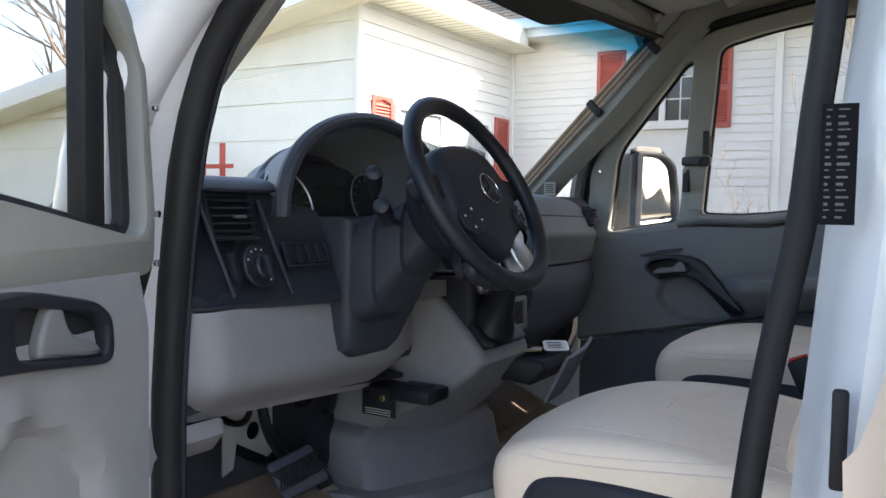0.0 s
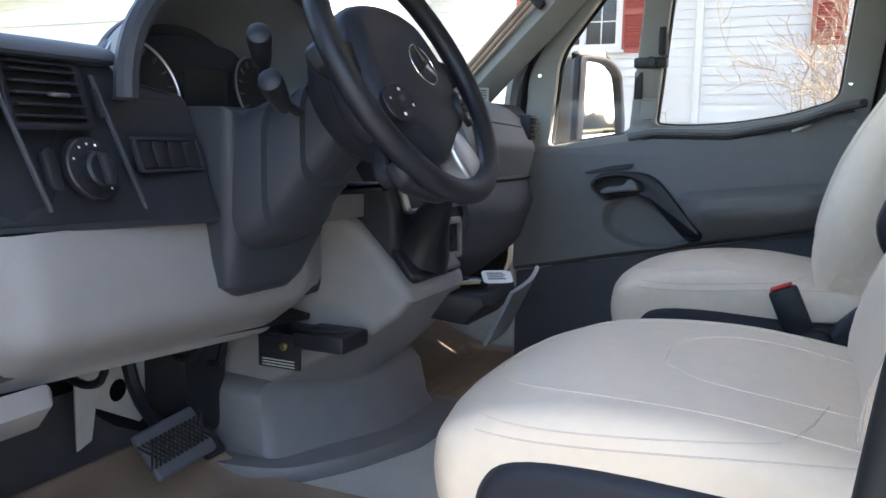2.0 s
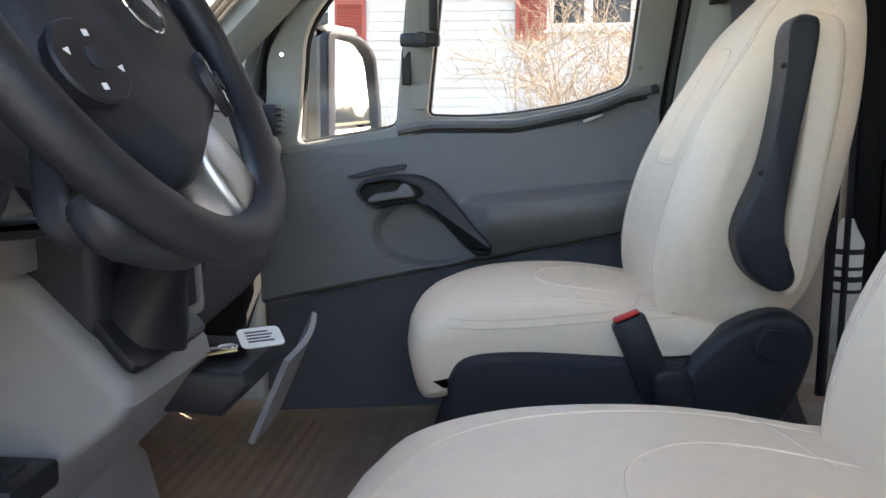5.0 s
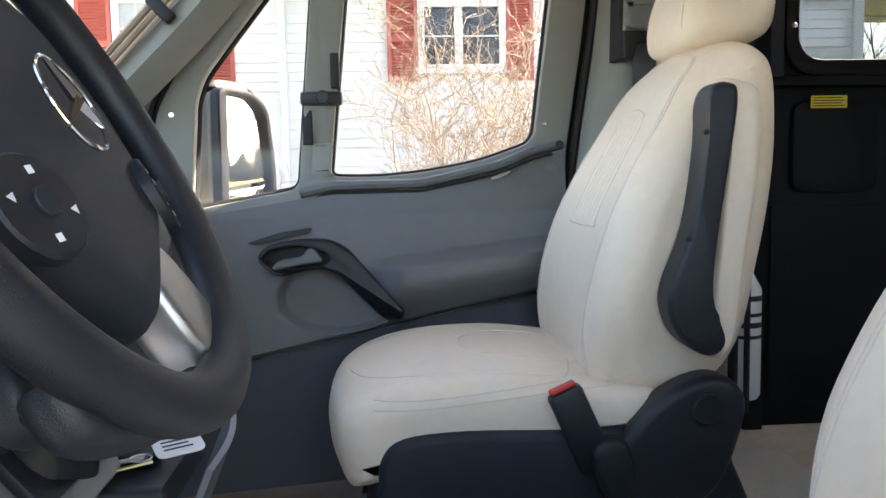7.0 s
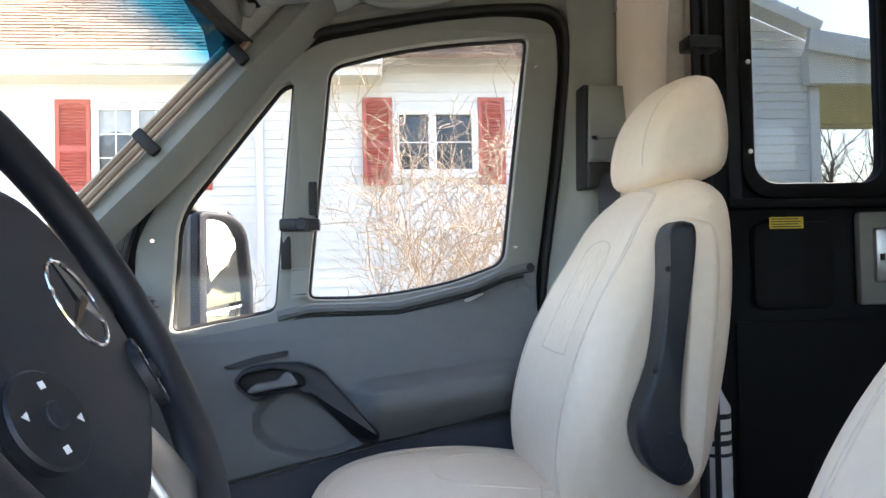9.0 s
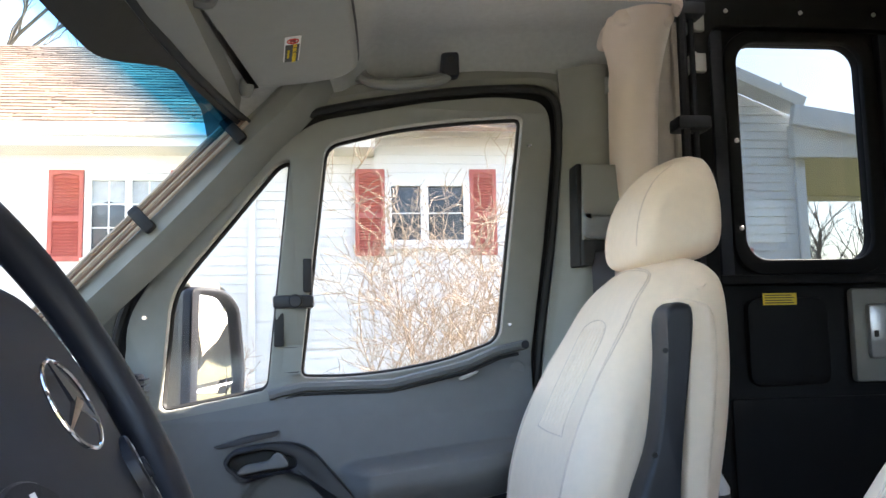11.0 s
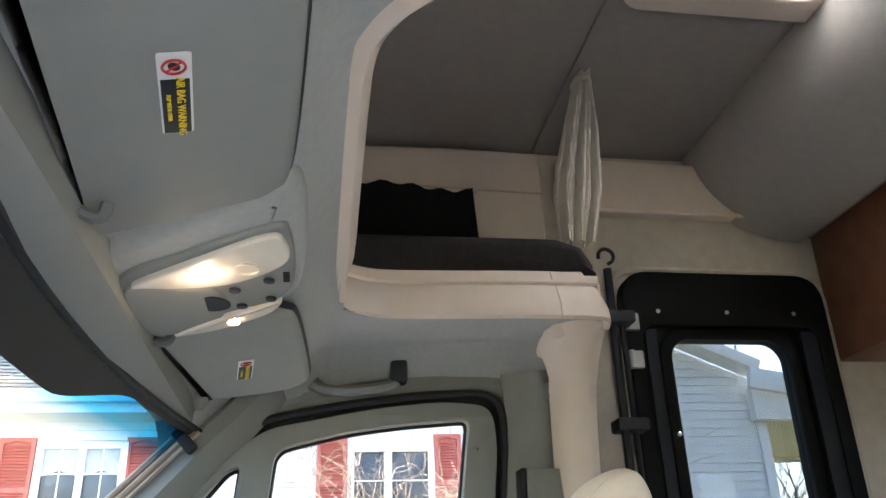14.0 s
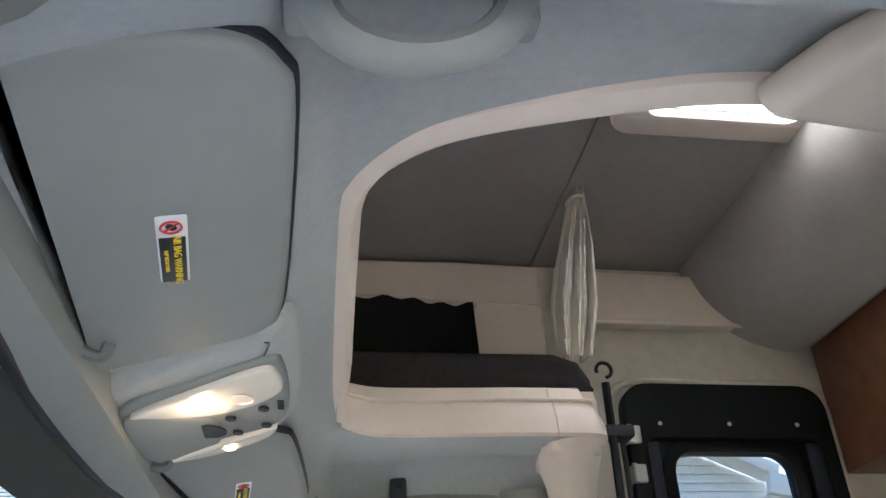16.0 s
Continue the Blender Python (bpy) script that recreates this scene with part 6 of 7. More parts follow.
ed = thing("entry_door", "black framed coach entry door with rounded window", "door")
EP = lambda u, v, w: Vector((u, 1.16 - w, v))
win = rounded(0.53, 0.885, 1.64, 2.222, 0.06, 8)
outer = round_poly([(0.40, 0.68), (1.03, 0.68), (1.03, 2.425), (0.40, 2.425)], [0.01, 0.01, 0.09, 0.09], 8)
part("door_frame", plate([outer, round_poly([(0.45, 0.70), (0.985, 0.70), (0.985, 2.26), (0.45, 2.26)], [0.01, 0.01, 0.05, 0.05], 8)], 0.06, EP, 0.006), COACHB, ed)
part("door_leaf", plate([round_poly([(0.445, 0.70), (0.99, 0.70), (0.99, 2.27), (0.445, 2.27)], [0.01, 0.01, 0.05, 0.05], 8), rounded(0.53, 0.885, 1.64, 2.222, 0.06, 8)], 0.03, EP, 0.003), COACHB, ed, "black door leaf")
part("window_surround", plate([rounded(0.495, 0.925, 1.60, 2.255, 0.085, 8), win], 0.022, lambda u, v, w: EP(u, v, 0.028 + w), 0.006), COACHB, ed)
gl = part("window_glass", plate([rounded(0.52, 0.895, 1.63, 2.232, 0.06, 8)], 0.004, lambda u, v, w: EP(u, v, 0.004 + w), 0.0005), TINTG, ed, "lightly tinted window glass")
gl.visible_shadow = False
part("screen_rail", box(0.455, 0.49, 1.105, 1.135, 1.58, 2.25, 0.004), DARKP, ed)
part("screen_rail", box(0.935, 0.985, 1.105, 1.135, 1.58, 2.25, 0.004), DARKP, ed)
part("mid_rail", box(0.45, 0.985, 1.10, 1.14, 1.575, 1.60, 0.006), COACHB, ed)
part("leaf_panel", plate([rounded(0.47, 0.97, 0.78, 1.285, 0.01)], 0.012, lambda u, v, w: EP(u, v, 0.028 + w), 0.003), COACHB, ed, "dark lower door panel")
part("leaf_panel", plate([rounded(0.52, 0.74, 1.315, 1.54, 0.03)], 0.02, lambda u, v, w: EP(u, v, 0.028 + w), 0.006), COACHB, ed)
yl = part("yellow_notice", box(0.561, 0.653, 1.108, 1.1095, 1.522, 1.552, 0), YELLOW, ed, "yellow printed notice", False)
for i in range(4):
    part("print_bar", box(0.566, 0.645 - 0.006 * (i % 2), 1.1072, 1.1078, 1.526 + 0.0065 * i, 1.5285 + 0.0065 * i, 0), DARKM, yl, "", False)
lk = part("lock_plate", box(0.80, 0.93, 1.10, 1.13, 1.32, 1.562, 0.012), FRAMEG, ed, "grey lock plate")
part("paddle", box(0.835, 0.91, 1.085, 1.105, 1.38, 1.52, 0.012), SILVER, lk)
part("lock_text", box(0.845, 0.857, 1.083, 1.0845, 1.435, 1.452, 0), DARKM, lk, "", False)
for z in (0.82, 0.90, 2.13, 2.24):
    h = part("hinge", box(0.395, 0.435, 1.085, 1.125, z, z + 0.05, 0.004), STEEL, ed, "steel hinge")
    part("hinge_pin", tube([(0.40, 1.085, z), (0.40, 1.085, z + 0.05)], 0.008, 8), STEEL, h)
for x, z in ((0.71, 2.30), (0.50, 2.30), (0.92, 2.30), (0.51, 1.95), (0.51, 1.72)):
    part("screw", disc((x, 1.098, z), (0, -1, 0), 0.006, 0.004, 10), STEEL, ed)
struct("trim_door_opening", tube([Vector((p[0], 1.144, p[1])) for p in round_poly([(0.375, 0.72), (0.375, 2.445), (1.055, 2.445), (1.055, 0.72)], [0.01, 0.1, 0.1, 0.01], 8)], 0.012, 8), WALLF, "beige piping round the entry door", "trim")

# hanging rods beside the door
rd = thing("folded_tripod", "folded black metal rods standing behind the seat", "rods")
part("rod", tube([(0.235, 0.80, 0.80), (0.245, 0.80, 2.30)], 0.011, 8), BLACKP, rd)
part("rod", tube([(0.285, 0.84, 0.85), (0.275, 0.82, 2.2)], 0.007, 8), DARKP, rd)
part("hook", tube([(0.245 + 0.02 * math.cos(a), 0.80, 2.335 + 0.02 * math.sin(a)) for a in span(radians(-80), radians(200), 12)], 0.005, 6), BLACKP, rd)
for z in (1.72, 1.90, 2.16):
    part("clamp", box(0.222, 0.298, 0.785, 0.845, z, z + 0.03, 0.006), BLACKP, rd)
fe = thing("fire_extinguisher", "white cylinder with printed label behind the seat", "extinguisher")
part("cylinder", turned((0.315, 0.92, 0.86), (0, 0, 1), [(0, 0.03), (0.01, 0.036), (0.25, 0.036), (0.28, 0.02), (0.30, 0.012)], 24), WHITEM, fe)
for i, z in enumerate((1.0, 1.025, 1.05, 1.085)):
    part("label_band", turned((0.315, 0.92, z), (0, 0, 1), [(0, 0.0364), (0.008 + 0.004 * (i % 2), 0.0364)], 24), DARKM, fe)
solo("step_mat", padded([(0.02, FLOOR), (0.02, 0.735), (0.40, 0.735), (0.42, FLOOR)], 0.30, 0.95, 0.006, XY, 2, 1, False), CARPET, "pale bath-style rug behind the seats", "rug")

# cable bundle clipped along the passenger windscreen post
cb = thing("cable_bundle", "brown flat cables clipped along the windscreen post", "cables")
post = lambda t, off, up: Vector((-1.236 + 0.555 * t, 0.758 - 0.045 * t, 1.352 + 0.555 * t)) + Vector((-0.7, 0, 0.71)) * off + Vector((0.0, -1, 0)) * up
for i, (o, m_) in enumerate(((0.016, COPPER), (0.009, BROWN), (0.002, COPPER), (-0.005, BROWN), (-0.012, COPPER))):
    part("cable", tube([post(t, o, 0.012) for t in span(0.0, 0.97, 16)], 0.0042, 6), m_, cb)
for t in (0.62, 0.93):
    part("clip", box(-0.026, 0.03, -0.01, 0.018, -0.012, 0.012, 0.005, 2, None, Matrix.Translation(post(t, -0.002, 0.012)) @ pose(0, 0, 0, 0, -43, 0) @ pose(0, 0, 0, 0, 90, 0)), RUBBER, cb, "black plastic clip")
ov = thing("pillar_cover_caps", "black oval caps in the windscreen post trim", "caps")
for c in (Vector((-0.937, 0.752, 1.588)), Vector((-0.847, 0.738, 1.684))):
    part("cap", padded([(-0.02, -0.006), (-0.012, -0.011), (0.012, -0.011), (0.02, -0.006), (0.02, 0.006), (0.012, 0.011), (-0.012, 0.011), (-0.02, 0.006)], -0.004, 0.008, 0.003, lambda u, v, w, c=c: c + Vector((0.72, -0.08, 0.69)) * u + Vector((-0.69, 0, 0.72)) * v + Vector((0.1, -1, 0.05)) * w, 3, 4), RUBBER, ov)
ds = solo("pillar_sticker", box(-0.001, 0.001, -0.018, 0.018, -0.02, 0.02, 0, 1, None, pose(-1.04, 0.742, 1.452, 0, 0, -60)), LABELG, "pale printed notice on the windscreen post", "sticker", "", "", False)
for i in range(5):
    part("print_bar", box(0.0012, 0.0018, -0.014, 0.012, 0.011 - 0.006 * i, 0.0135 - 0.006 * i, 0, 1, None, pose(-1.04, 0.742, 1.452, 0, 0, -60)), DARKM, ds, "", False)

# ---- open driver door ----
dd = thing("driver_door", "open grey driver door with moulded panel and black handle", "door")
HX, HY, OPEN = -0.93, -0.945, 74.0
DR = Matrix.Translation((HX, HY, 0)) @ pose(0, 0, 0, 0, 0, -OPEN)
dp = lambda u, v, w: DR @ Vector((u, w, v))          # u from the hinge outwards, w towards the camera side


def ddwin(k):
    return round_poly([(-0.012 + k, 1.335 + k), (-0.016 + k, 1.58), (0.06 + k, 1.69 - k), (0.30, 1.87 - k), (0.78 - k, 1.89 - k), (0.80 - k, 1.44 + k), (0.45, 1.425 + k), (0.19, 1.375 + k)], 0.03)


part("window_frame", plate([round_poly([(-0.016, 1.30), (-0.020, 1.36), (-0.018, 1.59), (0.045, 1.725), (0.27, 1.92), (0.84, 1.95), (0.86, 1.30)], 0.03), ddwin(0.012)], 0.035, lambda u, v, w: dp(u, v, w + 0.022 - 0.1 * max(0, v - 1.45)), 0.004), FRAMEG, dd, "grey window surround")
part("glass_gasket", tube([dp(p[0], p[1], 0.02 - 0.1 * max(0, p[1] - 1.45)) for p in ddwin(0.014) + ddwin(0.014)[:1]], 0.012, 8), RUBBER, dd)
part("vent_bar", box(0.044, 0.082, 0.0, 0.03, 1.34, 1.72, 0.006, 2, None, DR), RUBBER, dd)
gq = part("window_glass", plate([ddwin(0.0)], 0.004, lambda u, v, w: dp(u, v, -0.02 + w - 0.1 * max(0, v - 1.45)), 0.0005), CLEAR, dd, "clear door glass")
gq.visible_shadow = False


def ddpanel(u, v):
    x = -0.005 + 0.86 * u
    z = 0.68 + (1.305 + 0.055 * smoothstep(0.0, 0.32, u) - 0.68) * v
    r = 0.025 + 0.03 * smoothstep(0.98, 1.0, z) * (1 - 0.5 * smoothstep(1.22, 1.33, z)) + 0.035 * smoothstep(1.10, 1.16, z) * (1 - smoothstep(1.17, 1.22, z)) * smoothstep(0.2, 0.3, x)
    scoop = (1 - smoothstep(0.8, 1.05, ((x - 0.26) / 0.17) ** 2 + ((z - 1.04) / 0.13) ** 2))
    return dp(x, z, r * smoothstep(-0.005, 0.02, x) - 0.025 * scoop)


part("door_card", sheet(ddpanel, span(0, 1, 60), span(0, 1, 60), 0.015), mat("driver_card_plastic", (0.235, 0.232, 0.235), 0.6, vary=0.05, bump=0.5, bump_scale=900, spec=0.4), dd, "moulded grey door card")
part("outer_skin", box(-0.01, 0.87, -0.09, -0.06, 0.62, 1.33, 0.02, 2, None, DR), WHITEP, dd)
hs_ = part("door_handle", plate([round_poly([(0.102, 1.205), (0.106, 1.262), (0.13, 1.282), (0.23, 1.304), (0.42, 1.295), (0.42, 1.235), (0.23, 1.220)], 0.025), round_poly([(0.116, 1.217), (0.119, 1.256), (0.14, 1.270), (0.255, 1.290), (0.255, 1.234)], 0.016)], 0.03, lambda u, v, w: dp(u, v, 0.058 + w), 0.006), BLACKP, dd, "black handle surround")
part("handle_cup", plate([round_poly([(0.11, 1.212), (0.113, 1.262), (0.25, 1.294), (0.26, 1.228)], 0.02)], 0.004, lambda u, v, w: dp(u, v, 0.064 + w), 0.001), RUBBER, hs_)
part("lever", padded([(0.128, 1.221), (0.20, 1.231), (0.222, 1.236), (0.205, 1.284), (0.188, 1.286), (0.172, 1.252), (0.134, 1.236)], 0.066, 0.084, 0.005, dp, 3, 4), DOORG, hs_, "grey release lever")
part("lock_slot", plate([round_poly([(0.13, 1.292), (0.20, 1.311), (0.30, 1.320), (0.28, 1.309), (0.20, 1.298)], 0.004)], 0.008, lambda u, v, w: dp(u, v, 0.032 + w), 0.001), BLACKP, dd)
for x, z in ((-0.02, 1.315), (-0.022, 1.38), (-0.028, 1.52), (0.03, 1.69)):
    part("screw", disc(dp(x, z, 0.056 - 0.1 * max(0, z - 1.45)), DR.to_3x3() @ Vector((0, 1, 0)), 0.005, 0.005, 10), CHROME, dd)
part("hinge_arm", box(-0.04, 0.03, -0.05, 0.02, 1.06, 1.12, 0.008, 2, None, DR), STEEL, dd)
part("hinge_cover", turned(dp(-0.012, 1.285, 0.02), (0, 0.3, 1), [(-0.05, 0.012), (-0.035, 0.022), (0.03, 0.024), (0.045, 0.012)], 16), RUBBER, dd)
em2 = thing("driver_mirror", "black exterior mirror on the open driver door", "mirror")
part("housing", padded([(0.20, 1.44), (0.20, 1.62), (0.24, 1.66), (0.36, 1.66), (0.40, 1.60), (0.40, 1.44)], -0.26, -0.10, 0.03, dp, 4, 4), BLACKP, em2)

# ---- house ----
HYW = 8.0


def board_wall(name, label, x0, x1, z0, top, course, put, material, proud=0.018):
    """A wall of lapped boards; top(x) is its upper edge."""
    w = thing(name, label, "house wall", kind="structure")
    part("sheathing", plate([[(x0, z0)] + [(x1, z0)] + [(x, top(x)) for x in reversed(span(x0, x1, 24))]], 0.05, lambda u, v, q: put(u, v, -0.06 + q), 0.001), material, w)
    n = int((max(top(x) for x in span(x0, x1, 24)) - z0) / course) + 1
    for i in range(n):
        za, zb = z0 + i * course, z0 + (i + 1) * course + 0.008
        xs = [x for x in span(x0, x1, 60) if top(x) > za + 0.01]
        if len(xs) < 2:
            continue
        a, b = xs[0], xs[-1]
        bm = bmesh.new()
        q = lambda x, z, o: bm.verts.new(put(x, min(z, top(x)), o))
        v = [q(a, za, proud), q(b, za, proud), q(b, zb, 0.001), q(a, zb, 0.001), q(a, za, -0.01), q(b, za, -0.01), q(b, zb, -0.01), q(a, zb, -0.01)]
        for f in ((0, 1, 2, 3), (4, 7, 6, 5), (0, 4, 5, 1), (2, 6, 7, 3), (0, 3, 7, 4), (1, 5, 6, 2)):
            bm.faces.new([v[k] for k in f])
        part("siding_board", bm, material, w, "", False)
    return w


hput = lambda u, v, w: Vector((u, HYW - w, v))
board_wall("wall_house_long", "white vinyl lap siding of the long house wall", -4.79, -0.2, 0.15, lambda x: 3.45, 0.1, hput, SIDING)
gab = lambda x: min(3.62 + 0.466 * (x + 0.2), 3.99 + 0.42 * (4.575 - x))
gput = lambda u, v, w: Vector((u, HYW - 0.05 - w, v))
board_wall("wall_house_gable", "white vinyl lap siding of the gabled house wing", -0.2, 4.75, 0.15, gab, 0.1, gput, SIDING)
sput = lambda u, v, w: Vector((-4.79 + w, u, v))
board_wall("wall_annex_side", "sunlit white siding of the low annex", 4.72, 8.0, 0.15, lambda x: 3.36, 0.125, sput, SIDING)
fput = lambda u, v, w: Vector((u, 4.72 - w, v))
board_wall("wall_annex_front", "wide white panel siding of the low annex front", -11.0, -4.79, 0.15, lambda x: 3.34 + 0.16 * (x + 4.79), 0.375, fput, LAPS, 0.016)


def trim_piece(name, label, bm, material=SIDING):
    return struct(name, bm, material, label, "house trim")


trim_piece("trim_corner_board", "white corner board", box(-1.55, -1.47, HYW - 0.06, HYW + 0.02, 0.1, 3.44, 0.008))
trim_piece("trim_corner_board", "white corner board", box(-4.80, -4.73, HYW - 0.05, HYW + 0.02, 0.1, 3.44, 0.008))
trim_piece("trim_corner_board", "white corner board", box(-4.83, -4.765, 4.69, 4.76, 0.1, 3.36, 0.008), LAPS)
trim_piece("trim_corner_board", "white corner board", box(4.68, 4.80, HYW - 0.10, HYW + 0.02, 0.1, 3.6, 0.008))
# eaves of the long wall
trim_piece("trim_soffit", "ivory vented soffit", box(-4.9, -0.2, HYW - 0.42, HYW, 3.44, 3.455, 0.0), SOFFIT)
trim_piece("trim_fascia", "white fascia and gutter", box(-4.75, -0.2, HYW - 0.46, HYW - 0.40, 3.44, 3.56, 0.01))
trim_piece("trim_gutter", "white gutter along the eave", box(-4.70, -0.2, HYW - 0.56, HYW - 0.45, 3.53, 3.66, 0.02))
# rakes of the gable wing
for a, b in (((-0.42, 3.50), (2.55, 4.90)), ((2.5, 4.85), (4.66, 3.95))):
    d = Vector((b[0] - a[0], 0, b[1] - a[1]))
    m_ = Matrix.Translation((a[0], HYW - 0.22, a[1])) @ pose(0, 0, 0, 0, -math.degrees(math.atan2(d.z, d.x)), 0)
    trim_piece("trim_rake", "white rake board and soffit of the gable", box(0, d.length, -0.16, 0.16, 0.0, 0.14, 0.01, 2, None, m_))


# shingle roofs: rows of tabs
def shingle_roof(name, label, put, u0, u1, v1, row=0.14, tab=0.3):
    r = thing(name, label, "roof", kind="structure")
    part("deck", plate([[(u0, 0), (u1, 0), (u1, v1), (u0, v1)]], 0.02, lambda u, v, w: put(u, v, w - 0.03), 0.001), SHING, r)
    bm = bmesh.new()
    rng = random.Random(3)
    for j in range(int(v1 / row)):
        for i in range(int((u1 - u0) / tab)):
            a = u0 + i * tab + (0.5 * tab * (j % 2)) + rng.uniform(-0.02, 0.02)
            b, t = a + tab * 0.97, 0.008 + rng.uniform(0, 0.006)
            lo = j * row + rng.uniform(-0.008, 0.008)
            v = [bm.verts.new(put(x, z, h)) for x, z, h in ((a, lo, t), (b, lo, t), (b, lo + row * 1.15, -0.002), (a, lo + row * 1.15, -0.002), (a, lo, -0.01), (b, lo, -0.01))]
            bm.faces.new((v[0], v[1], v[2], v[3])), bm.faces.new((v[0], v[4], v[5], v[1]))
    tagged(part("shingle_courses", bm, SHINGV, r, "", False), kind="stuff")


SHINGV = SHING.copy()
SHINGV.name = "tan_shingle_tabs"
nt = SHINGV.node_tree
gi, mx = nt.nodes.new("ShaderNodeNewGeometry"), nt.nodes.new("ShaderNodeHueSaturation")
mr_ = nt.nodes.new("ShaderNodeMapRange")
mr_.inputs["To Min"].default_value, mr_.inputs["To Max"].default_value = 0.65, 1.35
src = nt.nodes["Principled BSDF"].inputs["Base Color"].links[0].from_socket
nt.links.new(gi.outputs["Random Per Island"], mr_.inputs["Value"]), nt.links.new(mr_.outputs[0], mx.inputs["Value"])
nt.links.new(src, mx.inputs["Color"]), nt.links.new(mx.outputs[0], nt.nodes["Principled BSDF"].inputs["Base Color"])
shingle_roof("roof_house", "tan asphalt shingle roof of the house", lambda u, v, w: Vector((u, HYW - 0.5 + 0.86 * v, 3.64 + 0.50 * v + w)), -9.0, 2.0, 4.2)

# annex roof edge
trim_piece("trim_annex_soffit", "ivory vented annex soffit", box(-4.79, -4.40, 4.3, 8.0, 3.345, 3.36, 0), SOFFIT)
trim_piece("trim_annex_fascia", "white annex fascia", box(-4.42, -4.36, 4.28, 7.6, 3.34, 3.55, 0.01))
rk = Matrix.Translation((-4.38, 4.28, 3.36)) @ pose(0, 0, 0, 0, -9.1, 0)
trim_piece("trim_annex_rake", "white annex rake board", box(-7.0, 0.0, -0.03, 0.03, 0.0, 0.20, 0.01, 2, None, rk))
trim_piece("trim_annex_rake_soffit", "ivory annex rake soffit", box(-7.0, 0.0, 0.0, 0.44, -0.01, 0.01, 0, 1, None, rk), SOFFIT)
trim_piece("roof_annex", "white low-sloped annex roof", box(-7.0, 0.0, 0.0, 3.6, 0.19, 0.23, 0.005, 1, None, rk))
sl_ = thing("soffit_grooves", "vent grooves in the annex soffit", "soffit", kind="structure")
for i in range(26):
    part("groove", box(-4.78, -4.43, 4.4 + 0.13 * i, 4.408 + 0.13 * i, 3.340, 3.3445, 0), LABELG, sl_, "", False)


def shutter(name, put, u0, u1, v0, v1):
    s = thing(name, "red louvred vinyl window shutter", "shutter", "house shutters")
    k = 0.045
    vm = v0 + 0.46 * (v1 - v0)
    part("frame", plate([[(u0, v0), (u1, v0), (u1, v1), (u0, v1)], round_poly([(u0 + k, vm + 0.03), (u1 - k, vm + 0.03), (u1 - k, v1 - k - 0.02), ((u0 + u1) / 2, v1 - k + 0.01), (u0 + k, v1 - k - 0.02)], 0.01), [(u0 + k, v0 + k), (u1 - k, v0 + k), (u1 - k, vm - 0.03), (u0 + k, vm - 0.03)]], 0.03, put, 0.003), SHUT, s)
    part("back", plate([[(u0 + 0.01, v0 + 0.01), (u1 - 0.01, v0 + 0.01), (u1 - 0.01, v1 - 0.01), (u0 + 0.01, v1 - 0.01)]], 0.006, put, 0.0005), SHUT, s)
    for a, b in ((v0 + k, vm - 0.03), (vm + 0.03, v1 - k - 0.03)):
        n = int((b - a) / 0.03)
        for i in range(n):
            z = a + (b - a) * (i + 0.5) / n
            part("louvre", loft([[put(u, z + dz, w) for dz, w in ((-0.011, 0.024), (0.011, 0.008), (0.008, 0.005), (-0.014, 0.02))] for u in (u0 + k, u1 - k)]), SHUT, s, "", False)
    return s


def window(name, put, cols, v0, v1, rows=3, sheer=True, upright=True):
    w = thing(name, "white framed double house window with grilles", "window", kind="structure")
    u0, u1 = cols[0][0] - 0.07, cols[-1][1] + 0.07
    part("window_frame", plate([[(u0, v0 - 0.07), (u1, v0 - 0.07), (u1, v1 + 0.07), (u0, v1 + 0.07)]] + [[(a, v0), (b, v0), (b, v1), (a, v1)] for a, b in cols], 0.045, put, 0.004), SIDING, w)
    part("window_sill", plate([[(u0 - 0.03, v0 - 0.10), (u1 + 0.03, v0 - 0.10), (u1 + 0.03, v0 - 0.07), (u0 - 0.03, v0 - 0.07)]], 0.07, put, 0.004), SIDING, w)
    for a, b in cols:
        part("pane", plate([[(a, v0), (b, v0), (b, v1), (a, v1)]], 0.006, put, 0.0005), WINDK, w, "dark reflective pane")
        if sheer:
            part("sheer", plate([[(a, (v0 + v1) / 2 + 0.1), ((a + b) / 2, (v0 + v1) / 2 + 0.16), (b, (v0 + v1) / 2 + 0.1), (b, v1), (a, v1)]], 0.002, lambda u, v, q: put(u, v, 0.006 + q), 0.0003), SHEER, w, "pale lace curtain")
        if upright:
            part("muntin", plate([[((a + b) / 2 - 0.007, v0), ((a + b) / 2 + 0.007, v0), ((a + b) / 2 + 0.007, v1), ((a + b) / 2 - 0.007, v1)]], 0.014, put, 0.001), SIDING, w)
        for i in range(1, rows):
            z = v0 + (v1 - v0) * i / rows
            part("muntin", plate([[(a, z - 0.007), (b, z - 0.007), (b, z + 0.007), (a, z + 0.007)]], 0.013, put, 0.001), SIDING, w)
    return w


off = lambda p, d: (lambda u, v, w: p(u, v, w + d))
h1, g1, s1 = off(hput, 0.012), off(gput, 0.012), off(sput, 0.012)
shutter("shutter", h1, -3.60, -3.245, 2.31, 3.275), shutter("shutter", h1, -2.36, -2.005, 2.31, 3.275)
window("window_1", h1, [(-3.16, -2.82), (-2.75, -2.41)], 2.41, 3.16)
shutter("shutter", g1, -0.41, -0.085, 2.33, 3.285), shutter("shutter", g1, 0.85, 1.148, 2.33, 3.285)
window("window_2", g1, [(-0.014, 0.302), (0.389, 0.777)], 2.50, 3.095, 2, False, False)
shutter("shutter", s1, 4.91, 5.26, 1.55, 2.46), shutter("shutter", s1, 7.53, 7.90, 1.60, 2.49)
